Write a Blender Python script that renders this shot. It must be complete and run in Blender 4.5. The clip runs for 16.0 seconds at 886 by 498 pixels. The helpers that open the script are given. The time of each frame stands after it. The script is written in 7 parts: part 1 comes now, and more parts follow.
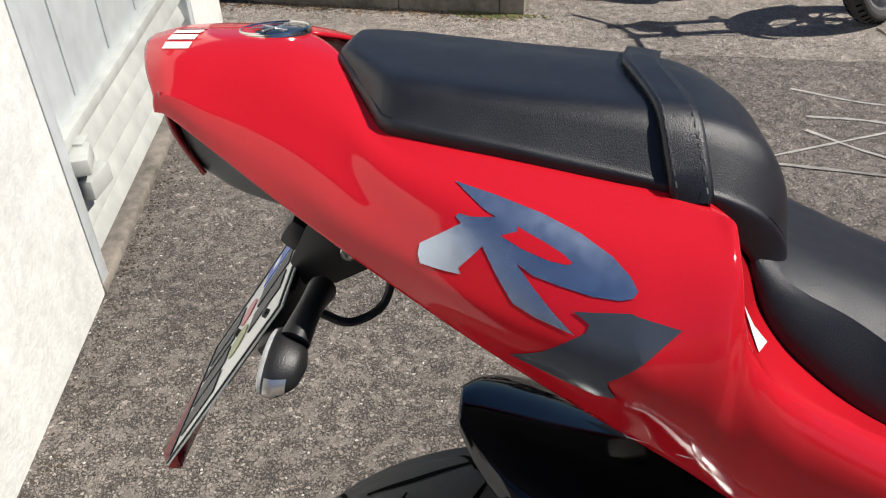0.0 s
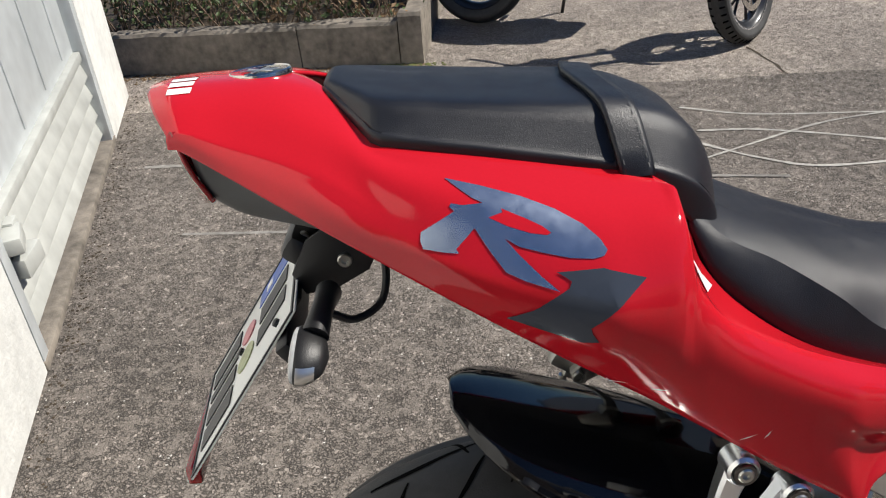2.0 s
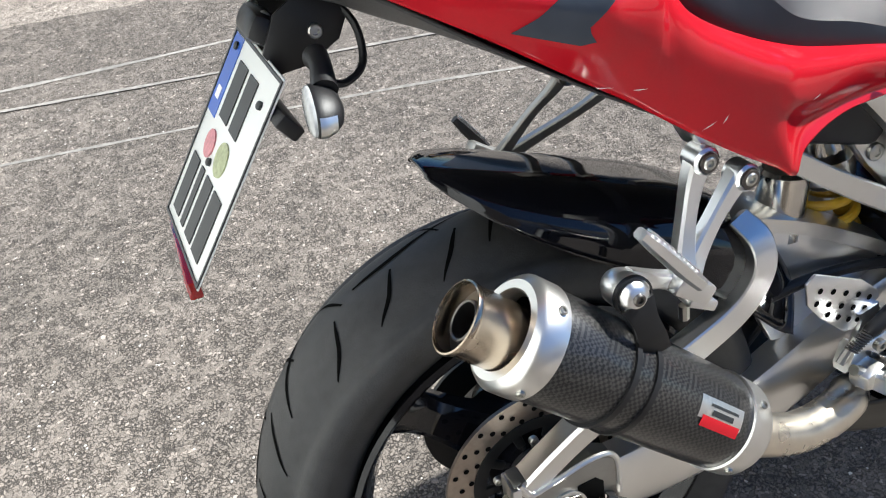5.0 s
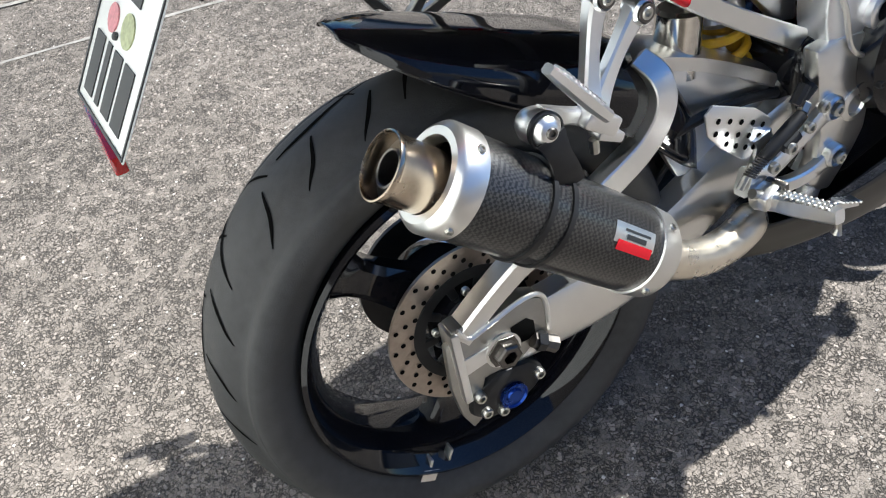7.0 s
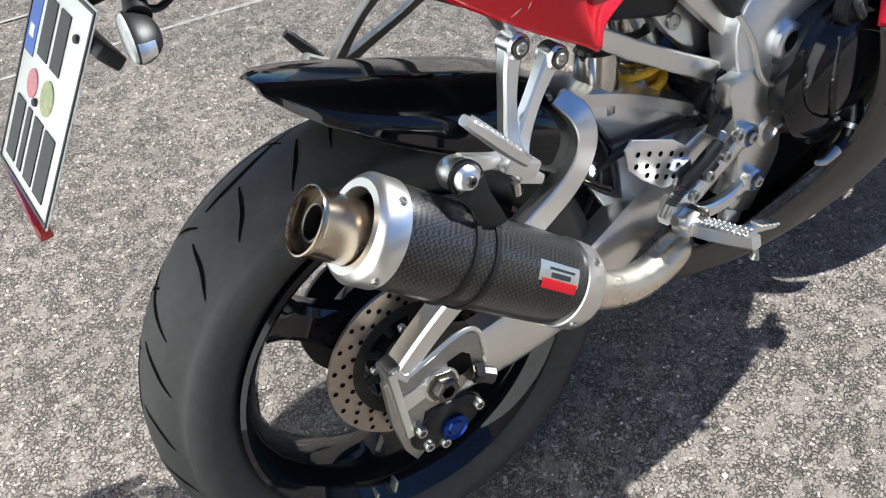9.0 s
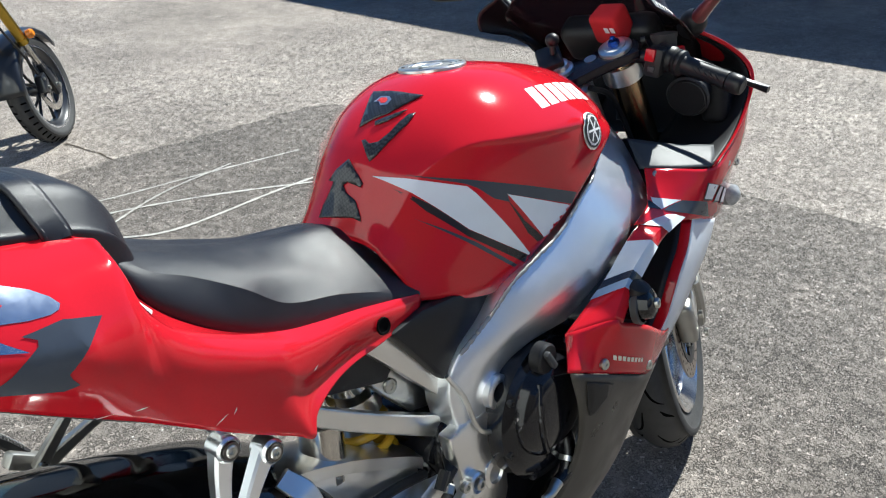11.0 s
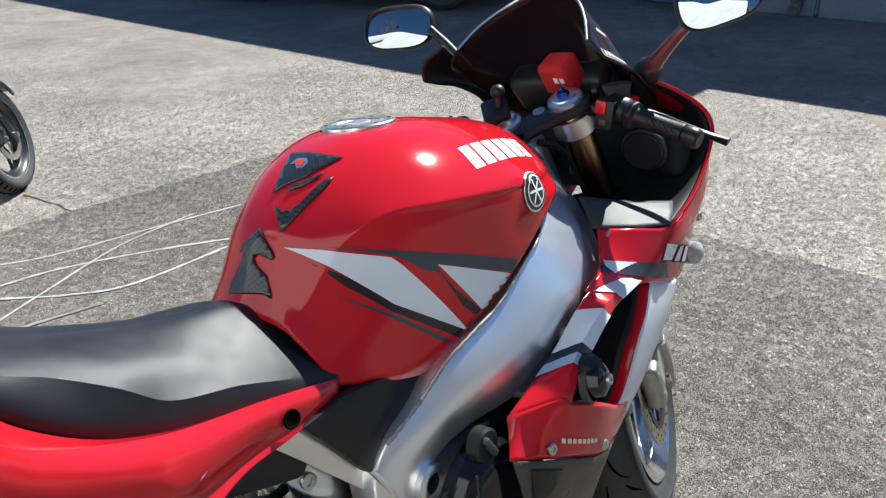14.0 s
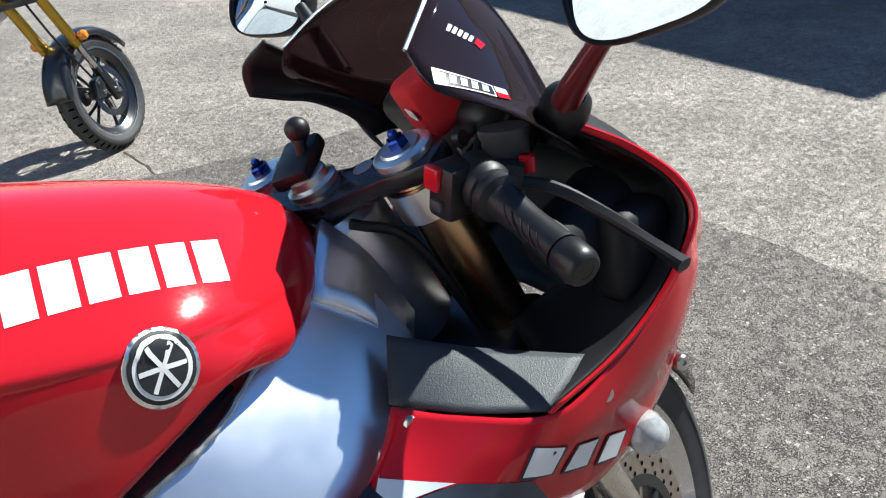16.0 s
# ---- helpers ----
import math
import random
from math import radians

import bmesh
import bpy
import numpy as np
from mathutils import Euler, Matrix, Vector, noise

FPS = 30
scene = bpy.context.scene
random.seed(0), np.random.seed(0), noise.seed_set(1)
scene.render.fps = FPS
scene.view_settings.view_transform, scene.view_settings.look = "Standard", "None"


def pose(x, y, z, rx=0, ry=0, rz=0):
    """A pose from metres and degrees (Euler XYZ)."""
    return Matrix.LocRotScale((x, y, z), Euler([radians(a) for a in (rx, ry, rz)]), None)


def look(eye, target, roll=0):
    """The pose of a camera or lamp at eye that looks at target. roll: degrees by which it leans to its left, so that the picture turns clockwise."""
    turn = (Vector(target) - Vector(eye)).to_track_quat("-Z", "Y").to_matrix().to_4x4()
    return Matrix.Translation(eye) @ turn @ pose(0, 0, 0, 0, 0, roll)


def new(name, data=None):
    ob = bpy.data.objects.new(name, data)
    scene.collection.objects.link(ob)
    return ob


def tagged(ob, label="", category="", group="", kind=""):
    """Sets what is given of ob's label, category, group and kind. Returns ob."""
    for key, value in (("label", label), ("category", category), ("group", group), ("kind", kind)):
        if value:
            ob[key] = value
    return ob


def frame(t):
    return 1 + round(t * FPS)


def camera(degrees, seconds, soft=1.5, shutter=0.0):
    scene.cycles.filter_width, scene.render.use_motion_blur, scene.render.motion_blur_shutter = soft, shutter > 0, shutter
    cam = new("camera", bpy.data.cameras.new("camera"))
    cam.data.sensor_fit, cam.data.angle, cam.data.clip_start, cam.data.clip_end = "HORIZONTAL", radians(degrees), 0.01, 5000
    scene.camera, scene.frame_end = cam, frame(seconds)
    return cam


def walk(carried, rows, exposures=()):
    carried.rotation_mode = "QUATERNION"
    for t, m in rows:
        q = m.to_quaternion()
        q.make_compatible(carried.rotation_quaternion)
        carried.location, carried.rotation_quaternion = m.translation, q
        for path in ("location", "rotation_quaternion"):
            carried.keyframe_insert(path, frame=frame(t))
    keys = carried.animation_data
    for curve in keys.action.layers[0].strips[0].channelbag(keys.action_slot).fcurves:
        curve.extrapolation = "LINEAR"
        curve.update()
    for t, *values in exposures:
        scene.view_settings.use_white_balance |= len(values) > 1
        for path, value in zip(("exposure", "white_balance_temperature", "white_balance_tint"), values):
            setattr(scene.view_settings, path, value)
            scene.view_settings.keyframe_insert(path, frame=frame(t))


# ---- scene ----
cam = camera(56.4, 16.0, soft=1.15)
PATH = [
    (0, (-0.011, -0.398, 1.279), (-0.197, 1.224, 0.124), -2.5),
    (0.5, (-0.07, -0.465, 1.291), (-0.095, 1.193, 0.172), -4.1),
    (1, (-0.07, -0.484, 1.291), (-0.054, 1.193, 0.201), -4.6),
    (1.5, (-0.065, -0.496, 1.292), (-0.04, 1.19, 0.216), -4.9),
    (2, (-0.066, -0.5, 1.295), (-0.039, 1.195, 0.235), -5.0),
    (2.5, (-0.07, -0.503, 1.296), (-0.04, 1.199, 0.246), -5.0),
    (3, (-0.068, -0.506, 1.297), (-0.037, 1.201, 0.256), -5.1),
    (3.5, (-0.072, -0.506, 1.286), (-0.037, 1.206, 0.251), -5.1),
    (4, (-0.053, -0.464, 1.246), (-0.023, 1.221, 0.168), -6.1),
    (4.2, (-0.059, -0.464, 1.237), (-0.061, 1.187, 0.107), -7.7),
    (4.5, (-0.14, -0.482, 1.224), (0.049, 1.101, 0.017), -6.6),
    (4.8, (-0.24, -0.521, 1.211), (0.167, 0.99, -0.035), -6.0),
    (5, (-0.267, -0.555, 1.207), (0.213, 0.915, -0.061), -6.6),
    (5.2, (-0.277, -0.58, 1.2), (0.25, 0.844, -0.102), -6.9),
    (7.3, (-0.299, -0.608, 1.189), (0.277, 0.643, -0.262), -7.8),
    (7.5, (-0.299, -0.606, 1.189), (0.283, 0.642, -0.262), -7.6),
    (8, (-0.301, -0.606, 1.189), (0.285, 0.64, -0.262), -7.6),
    (8.5, (-0.299, -0.612, 1.194), (0.288, 0.632, -0.259), -7.8),
    (9, (-0.263, -0.614, 1.228), (0.402, 0.598, -0.217), -7.3),
    (9.3, (-0.231, -0.62, 1.255), (0.625, 0.588, -0.089), -4.4),
    (9.5, (-0.21, -0.625, 1.277), (0.746, 0.575, -0.006), -3.2),
    (9.6, (-0.2, -0.625, 1.281), (0.804, 0.567, 0.027), -2.7),
    (10, (-0.182, -0.623, 1.3), (0.981, 0.535, 0.157), -1.8),
    (12.3, (-0.172, -0.609, 1.326), (1.219, 0.555, 0.483), -0.6),
    (12.5, (-0.172, -0.609, 1.326), (1.219, 0.555, 0.484), -0.6),
    (13, (-0.17, -0.613, 1.327), (1.219, 0.554, 0.487), -0.8),
    (13.5, (-0.159, -0.615, 1.325), (1.233, 0.55, 0.486), -0.9),
    (14, (-0.033, -0.601, 1.311), (1.362, 0.556, 0.465), -0.7),
    (14.5, (0.169, -0.607, 1.299), (1.53, 0.597, 0.464), -1.6),
    (15, (0.342, -0.566, 1.274), (1.657, 0.685, 0.434), -2.4),
    (15.5, (0.542, -0.499, 1.258), (1.768, 0.81, 0.374), -1.3),
    (16, (0.776, -0.524, 1.234), (1.713, 0.969, 0.288), -3.4),
]
EXPOSURES = [(0, 0.32, 6550, 10), (4.0, 0.32, 6550, 10), (4.4, 0.68, 6350, 9), (4.8, 0.99, 6200, 8), (5.2, 1.17, 6100, 7), (9.0, 1.17, 6050, 7), (10.0, 1.07, 5980, 4), (12.3, 0.94, 6060, 3), (14.0, 0.94, 6060, 3), (16, 1.01, 6020, 3)]
walk(cam, [(t, look(eye, target, roll)) for t, eye, target, roll in PATH], EXPOSURES)
# ---- light ----
world = bpy.data.worlds.new("sky")
scene.world = world
world.use_nodes = True
wn = world.node_tree.nodes
sky = wn.new("ShaderNodeTexSky")
sky.sky_type, sky.sun_disc = "NISHITA", False
SUN_ELEV, SUN_AZ = 47.0, 86.0  # degrees: height, and turn from +y towards +x
sky.sun_elevation, sky.sun_rotation = radians(SUN_ELEV), radians(SUN_AZ)
world.node_tree.links.new(sky.outputs[0], wn["Background"].inputs[0])
wn["Background"].inputs[1].default_value = 0.058
sky.ozone_density, sky.dust_density, sky.air_density = 10.0, 0.0, 1.0
sun_dir = Vector((math.sin(radians(SUN_AZ)) * math.cos(radians(SUN_ELEV)), math.cos(radians(SUN_AZ)) * math.cos(radians(SUN_ELEV)), math.sin(radians(SUN_ELEV))))
sun = new("sun", bpy.data.lights.new("sun", "SUN"))
sun.data.energy, sun.data.angle, sun.data.color = 5.0, radians(0.55), (1.0, 0.955, 0.88)
sun.matrix_world = look(sun_dir * 30, (0, 0, 0))


# ---- materials ----
def links(m):
    return m.node_tree.nodes, m.node_tree.links


def mat(name, color, rough=0.5, metal=0.0, vary=0.12, scale=40.0, bump=0.0, bscale=300.0, coat=0.0, rvary=0.1, big=3.0, spec=0.5):
    """A principled material with grain at two scales in colour and gloss, and fine relief."""
    m = bpy.data.materials.new(name)
    m.use_nodes = True
    n, l = links(m)
    p = n["Principled BSDF"]
    co = n.new("ShaderNodeTexCoord")
    fine, wide = n.new("ShaderNodeTexNoise"), n.new("ShaderNodeTexNoise")
    fine.inputs["Scale"].default_value, wide.inputs["Scale"].default_value = scale, big
    fine.inputs["Detail"].default_value, wide.inputs["Detail"].default_value = 4, 5
    for t in (fine, wide):
        l.new(co.outputs["Object"], t.inputs["Vector"])
    mean = n.new("ShaderNodeMath")
    mean.operation = "ADD"
    l.new(fine.outputs[0], mean.inputs[0]), l.new(wide.outputs[0], mean.inputs[1])
    ramp = n.new("ShaderNodeMapRange")
    ramp.inputs["From Min"].default_value, ramp.inputs["From Max"].default_value = 0.6, 1.4
    ramp.inputs["To Min"].default_value, ramp.inputs["To Max"].default_value = 1 - vary, 1 + vary
    l.new(mean.outputs[0], ramp.inputs["Value"])
    mix = n.new("ShaderNodeVectorMath")
    mix.operation = "SCALE"
    mix.inputs[0].default_value = color
    l.new(ramp.outputs[0], mix.inputs["Scale"])
    l.new(mix.outputs[0], p.inputs["Base Color"])
    gloss = n.new("ShaderNodeMapRange")
    gloss.inputs["From Min"].default_value, gloss.inputs["From Max"].default_value = 0.6, 1.4
    gloss.inputs["To Min"].default_value, gloss.inputs["To Max"].default_value = max(0.02, rough - rvary * rough), min(1, rough + rvary * rough)
    l.new(mean.outputs[0], gloss.inputs["Value"]), l.new(gloss.outputs[0], p.inputs["Roughness"])
    p.inputs["Metallic"].default_value = metal
    p.inputs["Specular IOR Level"].default_value = spec
    p.inputs["Coat Weight"].default_value, p.inputs["Coat Roughness"].default_value = coat, 0.04
    if bump:
        grain, b = n.new("ShaderNodeTexNoise"), n.new("ShaderNodeBump")
        grain.inputs["Scale"].default_value, grain.inputs["Detail"].default_value = bscale, 6
        l.new(co.outputs["Object"], grain.inputs["Vector"]), l.new(grain.outputs[0], b.inputs["Height"])
        b.inputs["Strength"].default_value, b.inputs["Distance"].default_value = bump, 0.002
        l.new(b.outputs[0], p.inputs["Normal"])
    return m


RED = mat("red_paint", (0.485, 0.010, 0.019), 0.07, vary=0.05, scale=400, rvary=0.3, spec=0.40)
WHITE_P = mat("white_paint", (0.68, 0.72, 0.78), 0.14, vary=0.04, spec=0.4)
GREY_P = mat("grey_paint", (0.055, 0.065, 0.085), 0.2, metal=0.2, vary=0.08, spec=0.4)
DARK_P = mat("near_black_paint", (0.016, 0.014, 0.018), 0.2)
CHROME_DEC = mat("brushed_foil", (0.62, 0.70, 0.82), 0.26, metal=1.0, vary=0.12, scale=120)
GLOSSBLACK = mat("gloss_black", (0.006, 0.006, 0.008), 0.06, vary=0.1)
PLASTIC = mat("black_plastic", (0.010, 0.010, 0.011), 0.44, spec=0.4, vary=0.25, bump=0.12, bscale=900)
GREYPLASTIC = mat("dark_grey_plastic", (0.045, 0.046, 0.048), 0.5, vary=0.2, bump=0.12, bscale=900)
LEATHER = mat("black_vinyl", (0.006, 0.007, 0.011), 0.43, vary=0.2, bump=0.22, bscale=1400, spec=0.52, rvary=0.2, big=14)
RUBBER = mat("tyre_rubber", (0.042, 0.042, 0.042), 0.58, spec=0.4, vary=0.35, scale=60, bump=0.2, bscale=500, big=9)
# Near-black painted on strips and discs for the shade inside grooves and holes.
RECESS_SHADE = mat("recess_shade", (0.003, 0.003, 0.003), 0.95, spec=0.05)
ALU = mat("bare_aluminium", (0.90, 0.90, 0.89), 0.29, metal=0.98, vary=0.03, scale=20, rvary=0.06)
FRAME_M = mat("buffed_frame", (0.90, 0.92, 0.95), 0.38, metal=0.95, vary=0.04, scale=30, rvary=0.12)
SATIN = mat("satin_silver", (0.84, 0.83, 0.80), 0.30, metal=0.98, vary=0.04, scale=20, rvary=0.08)
PIPE = mat("satin_gold_steel", (0.80, 0.73, 0.62), 0.30, metal=1.0, vary=0.1, rvary=0.3, big=30)
STEEL = mat("polished_steel", (0.66, 0.63, 0.58), 0.16, metal=1.0, vary=0.08, rvary=0.4)
BRONZE = mat("heat_tinted_steel", (0.50, 0.42, 0.33), 0.22, metal=1.0, vary=0.2, big=20, rvary=0.4)
DISC = mat("brake_steel", (0.42, 0.36, 0.31), 0.38, metal=1.0, vary=0.15, scale=150)
CASTGREY = mat("cast_grey_metal", (0.42, 0.41, 0.38), 0.42, metal=0.95, vary=0.12, scale=60, bump=0.08, bscale=400)
BOLT = mat("zinc_bolt", (0.55, 0.54, 0.50), 0.3, metal=1.0, vary=0.2)
BLACKMETAL = mat("black_metal", (0.02, 0.02, 0.021), 0.4, metal=0.4, vary=0.3)
ENGINE = mat("engine_black", (0.008, 0.008, 0.010), 0.12, metal=0.0, vary=0.3, big=15)
FORK_G = mat("fork_bronze", (0.42, 0.30, 0.17), 0.25, metal=1.0, vary=0.15)
GOLD = mat("gold_anodised", (0.55, 0.36, 0.06), 0.3, metal=1.0)
BLUE_A = mat("blue_anodised", (0.02, 0.06, 0.30), 0.28, metal=0.9)
YELLOW = mat("yellow_spring", (0.70, 0.42, 0.02), 0.4, coat=0.4)
TAILLENS = mat("red_lens", (0.25, 0.004, 0.006), 0.12, vary=0.15, scale=200, coat=1.0)
REDCLOTH = mat("red_cloth", (0.50, 0.010, 0.016), 0.8, vary=0.1, bump=0.4, bscale=900)
PLATE_W = mat("plate_white", (0.74, 0.75, 0.72), 0.35, vary=0.04)
PLATE_B = mat("plate_blue", (0.02, 0.09, 0.42), 0.35)
INK = mat("dark_ink", (0.02, 0.022, 0.024), 0.5)
CLEARLENS = mat("clear_lens", (0.40, 0.41, 0.41), 0.10, vary=0.3, scale=160, coat=0.6)
AMBER = mat("amber_lens", (0.75, 0.22, 0.01), 0.2, coat=0.6)
WHITE_DEC = mat("white_vinyl", (0.80, 0.80, 0.79), 0.4, vary=0.03)
MIRROR = mat("mirror_glass", (0.48, 0.50, 0.52), 0.02, metal=1.0, vary=0.01)


def carbon(name, size, light, dark):
    """Woven carbon: small alternating cells under clear lacquer."""
    m = mat(name, dark, 0.3, coat=0.4)
    n, l = links(m)
    p = n["Principled BSDF"]
    co, ch = n.new("ShaderNodeTexCoord"), n.new("ShaderNodeTexChecker")
    turn = n.new("ShaderNodeMapping")
    turn.inputs["Rotation"].default_value = (0.3, 0.75, 0.2)
    ch.inputs["Scale"].default_value = size
    ch.inputs["Color1"].default_value, ch.inputs["Color2"].default_value = (*light, 1), (*dark, 1)
    l.new(co.outputs["Object"], turn.inputs[0]), l.new(turn.outputs[0], ch.inputs["Vector"])
    l.new(ch.outputs[0], p.inputs["Base Color"])
    p.inputs["Metallic"].default_value, p.inputs["Roughness"].default_value = 0.3, 0.34
    return m


CARBON = carbon("carbon_weave", 300, (0.050, 0.048, 0.046), (0.013, 0.013, 0.013))
CARBON_D = carbon("dark_carbon", 300, (0.05, 0.05, 0.05), (0.013, 0.013, 0.013))
LINER = mat("cockpit_black", (0.010, 0.010, 0.012), 0.55, spec=0.25, vary=0.25, bump=0.1, bscale=900)
PANELGREY = mat("grained_grey_panel", (0.045, 0.050, 0.057), 0.5, vary=0.2, bump=0.3, bscale=700, spec=0.4)


def smoked():
    m = bpy.data.materials.new("smoked_acrylic")
    m.use_nodes = True
    p = m.node_tree.nodes["Principled BSDF"]
    p.inputs["Base Color"].default_value = (0.07, 0.042, 0.045, 1)
    p.inputs["Transmission Weight"].default_value, p.inputs["Roughness"].default_value, p.inputs["IOR"].default_value = 0.75, 0.03, 1.42
    return m


SMOKED = smoked()


def asphalt(name, tone, warm, pale):
    """Worn asphalt: rounded chips of stone set close, crevices painted dark as if shaded, opening in patches, pale
    chips here and there, stains, and relief.
    """
    m = bpy.data.materials.new(name)
    m.use_nodes = True
    n, l = links(m)
    p = n["Principled BSDF"]
    co = n.new("ShaderNodeTexCoord")

    def tex(scale, detail, rough=0.5):
        t = n.new("ShaderNodeTexNoise")
        t.inputs["Scale"].default_value, t.inputs["Detail"].default_value, t.inputs["Roughness"].default_value = scale, detail, rough
        l.new(co.outputs["Object"], t.inputs["Vector"])
        return t

    def ranged(source, a, b, c, d):
        r = n.new("ShaderNodeMapRange")
        for key, v in (("From Min", a), ("From Max", b), ("To Min", c), ("To Max", d)):
            r.inputs[key].default_value = v
        l.new(source, r.inputs["Value"])
        return r.outputs[0]

    def math_of(kind, a, b):
        k = n.new("ShaderNodeMath")
        k.operation = kind
        for i, v in enumerate((a, b)):
            if isinstance(v, float):
                k.inputs[i].default_value = v
            else:
                l.new(v, k.inputs[i])
        return k.outputs[0]

    warp, push = tex(90, 3), n.new("ShaderNodeVectorMath")
    push.operation = "MULTIPLY_ADD"
    push.inputs[1].default_value = (0.020, 0.020, 0.020)
    l.new(warp.outputs["Color"], push.inputs[0]), l.new(co.outputs["Object"], push.inputs[2])
    chips, edge = n.new("ShaderNodeTexVoronoi"), n.new("ShaderNodeTexVoronoi")
    edge.feature = "DISTANCE_TO_EDGE"
    for t in (chips, edge):
        t.inputs["Scale"].default_value = 125
        l.new(push.outputs[0], t.inputs["Vector"])
    sep = n.new("ShaderNodeSeparateColor")
    l.new(chips.outputs["Color"], sep.inputs[0])
    grit, patchy, stain, spots = tex(420, 3), tex(26, 5, 0.6), tex(1.3, 9), tex(7, 6, 0.65)
    # crevices, with their shade put into the colour: thin where the surface is rubbed smooth, wide where it is open
    open_share = ranged(patchy.outputs[0], 0.38, 0.62, 0.025, 0.24)
    gap = n.new("ShaderNodeMapRange")
    gap.inputs["To Min"].default_value, gap.inputs["To Max"].default_value = 0.0, 1.0
    l.new(edge.outputs["Distance"], gap.inputs["Value"]), l.new(open_share, gap.inputs["From Max"])
    seam_shade = math_of("MULTIPLY", ranged(gap.outputs[0], 0.0, 1.0, 0.35, 1.0), ranged(patchy.outputs[0], 0.36, 0.64, 0.88, 1.12))
    chip_tone = ranged(sep.outputs[0], 0.0, 1.0, 0.80, 1.16)
    bright = ranged(sep.outputs[1], 0.90, 0.94, 1.0, pale)
    worn = math_of("MULTIPLY", ranged(stain.outputs[0], 0.3, 0.7, 0.78, 1.2), ranged(spots.outputs[0], 0.3, 0.7, 0.80, 1.16))
    fine = ranged(grit.outputs[0], 0.3, 0.7, 0.82, 1.14)
    total = math_of("MULTIPLY", math_of("MULTIPLY", math_of("MULTIPLY", seam_shade, chip_tone), math_of("MULTIPLY", bright, worn)), fine)
    colour = n.new("ShaderNodeVectorMath")
    colour.operation = "SCALE"
    colour.inputs[0].default_value = (tone * warm, tone, tone / warm)
    l.new(total, colour.inputs["Scale"]), l.new(colour.outputs[0], p.inputs["Base Color"])
    p.inputs["Roughness"].default_value = 0.85
    height = math_of("ADD", math_of("MULTIPLY", gap.outputs[0], 1.0), math_of("MULTIPLY", grit.outputs[0], 0.35))
    b = n.new("ShaderNodeBump")
    l.new(height, b.inputs["Height"])
    b.inputs["Strength"].default_value, b.inputs["Distance"].default_value = 1.0, 0.0075
    l.new(b.outputs[0], p.inputs["Normal"])
    return m


ASPHALT = asphalt("pale_asphalt", 0.385, 1.15, 1.3)
ASPHALT_D = asphalt("dark_asphalt", 0.208, 1.15, 1.6)
CONCRETE = mat("weathered_concrete", (0.20, 0.175, 0.145), 0.9, vary=0.6, scale=28, bump=0.9, bscale=80, big=5)
PLASTER = mat("white_plaster", (0.78, 0.78, 0.74), 0.9, vary=0.16, scale=30, bump=0.9, bscale=90, big=5)
DOORGREY = mat("grey_sheet_metal", (0.58, 0.61, 0.615), 0.38, vary=0.14, scale=16, big=2, metal=0.1, bump=0.06, bscale=30)
DOORPALE = mat("pale_painted_steel", (0.46, 0.47, 0.44), 0.42, vary=0.22, scale=14, big=4, bump=0.1, bscale=60)
CHALK = mat("chalk_line", (0.36, 0.345, 0.315), 0.95, vary=0.45, scale=60)
CHALK_F = mat("faded_chalk_line", (0.25, 0.235, 0.215), 0.95, vary=0.55, scale=45)
DARKSTEEL = mat("dark_steel", (0.16, 0.15, 0.14), 0.35, metal=1.0, vary=0.2)
LEAF = mat("dark_leaf", (0.055, 0.085, 0.025), 0.6, vary=0.5, scale=9)
LEAF2 = mat("dry_leaf", (0.16, 0.10, 0.05), 0.7, vary=0.5, scale=9)
TWIG = mat("bare_twig", (0.16, 0.11, 0.075), 0.85, vary=0.4)
SOIL = mat("soil", (0.06, 0.045, 0.03), 0.95, vary=0.5, bump=0.9, bscale=40)
FACADE = mat("pale_facade", (0.70, 0.72, 0.74), 0.85, vary=0.07)
FACADE_B = mat("blue_door_panel", (0.16, 0.22, 0.34), 0.5, vary=0.1)
CARBODY = mat("dark_car_paint", (0.02, 0.024, 0.03), 0.25, coat=1.0)


# ---- geometry helpers ----
def finish(ob, mesh, material, smooth):
    mesh.materials.append(material)
    if smooth:
        mesh.shade_smooth()
        mesh.set_sharp_from_angle(angle=radians(smooth))


def part(name, bm, material, parent=None, label="", smooth=35, solid=0.0):
    """Links a bmesh as one mesh object under a thing or a part."""
    bmesh.ops.recalc_face_normals(bm, faces=bm.faces)
    mesh = bpy.data.meshes.new(name)
    bm.to_mesh(mesh)
    bm.free()
    ob = new(name, mesh)
    finish(ob, mesh, material, smooth)
    if parent:
        ob.parent = parent
    if label:
        ob["label"] = label
    if solid:
        s = ob.modifiers.new("thickness", "SOLIDIFY")
        s.thickness, s.offset = solid, 0.0
    return ob


def cr(points, n, closed=False):
    """Catmull-Rom through points (array m x ...), n samples a span."""
    p = np.asarray(points, float)
    m = len(p)
    out = []
    spans = m if closed else m - 1
    for i in range(spans):
        if closed:
            a, b, c, d = p[i - 1], p[i], p[(i + 1) % m], p[(i + 2) % m]
        else:
            b, c = p[i], p[i + 1]
            a = p[i - 1] if i else 2 * b - c
            d = p[i + 2] if i + 2 < m else 2 * c - b
        for k in range(n):
            t = k / n
            out.append(0.5 * (2 * b + (c - a) * t + (2 * a - 5 * b + 4 * c - d) * t**2 + (3 * b - a - 3 * c + d) * t**3))
    if not closed:
        out.append(p[-1])
    return np.array(out)


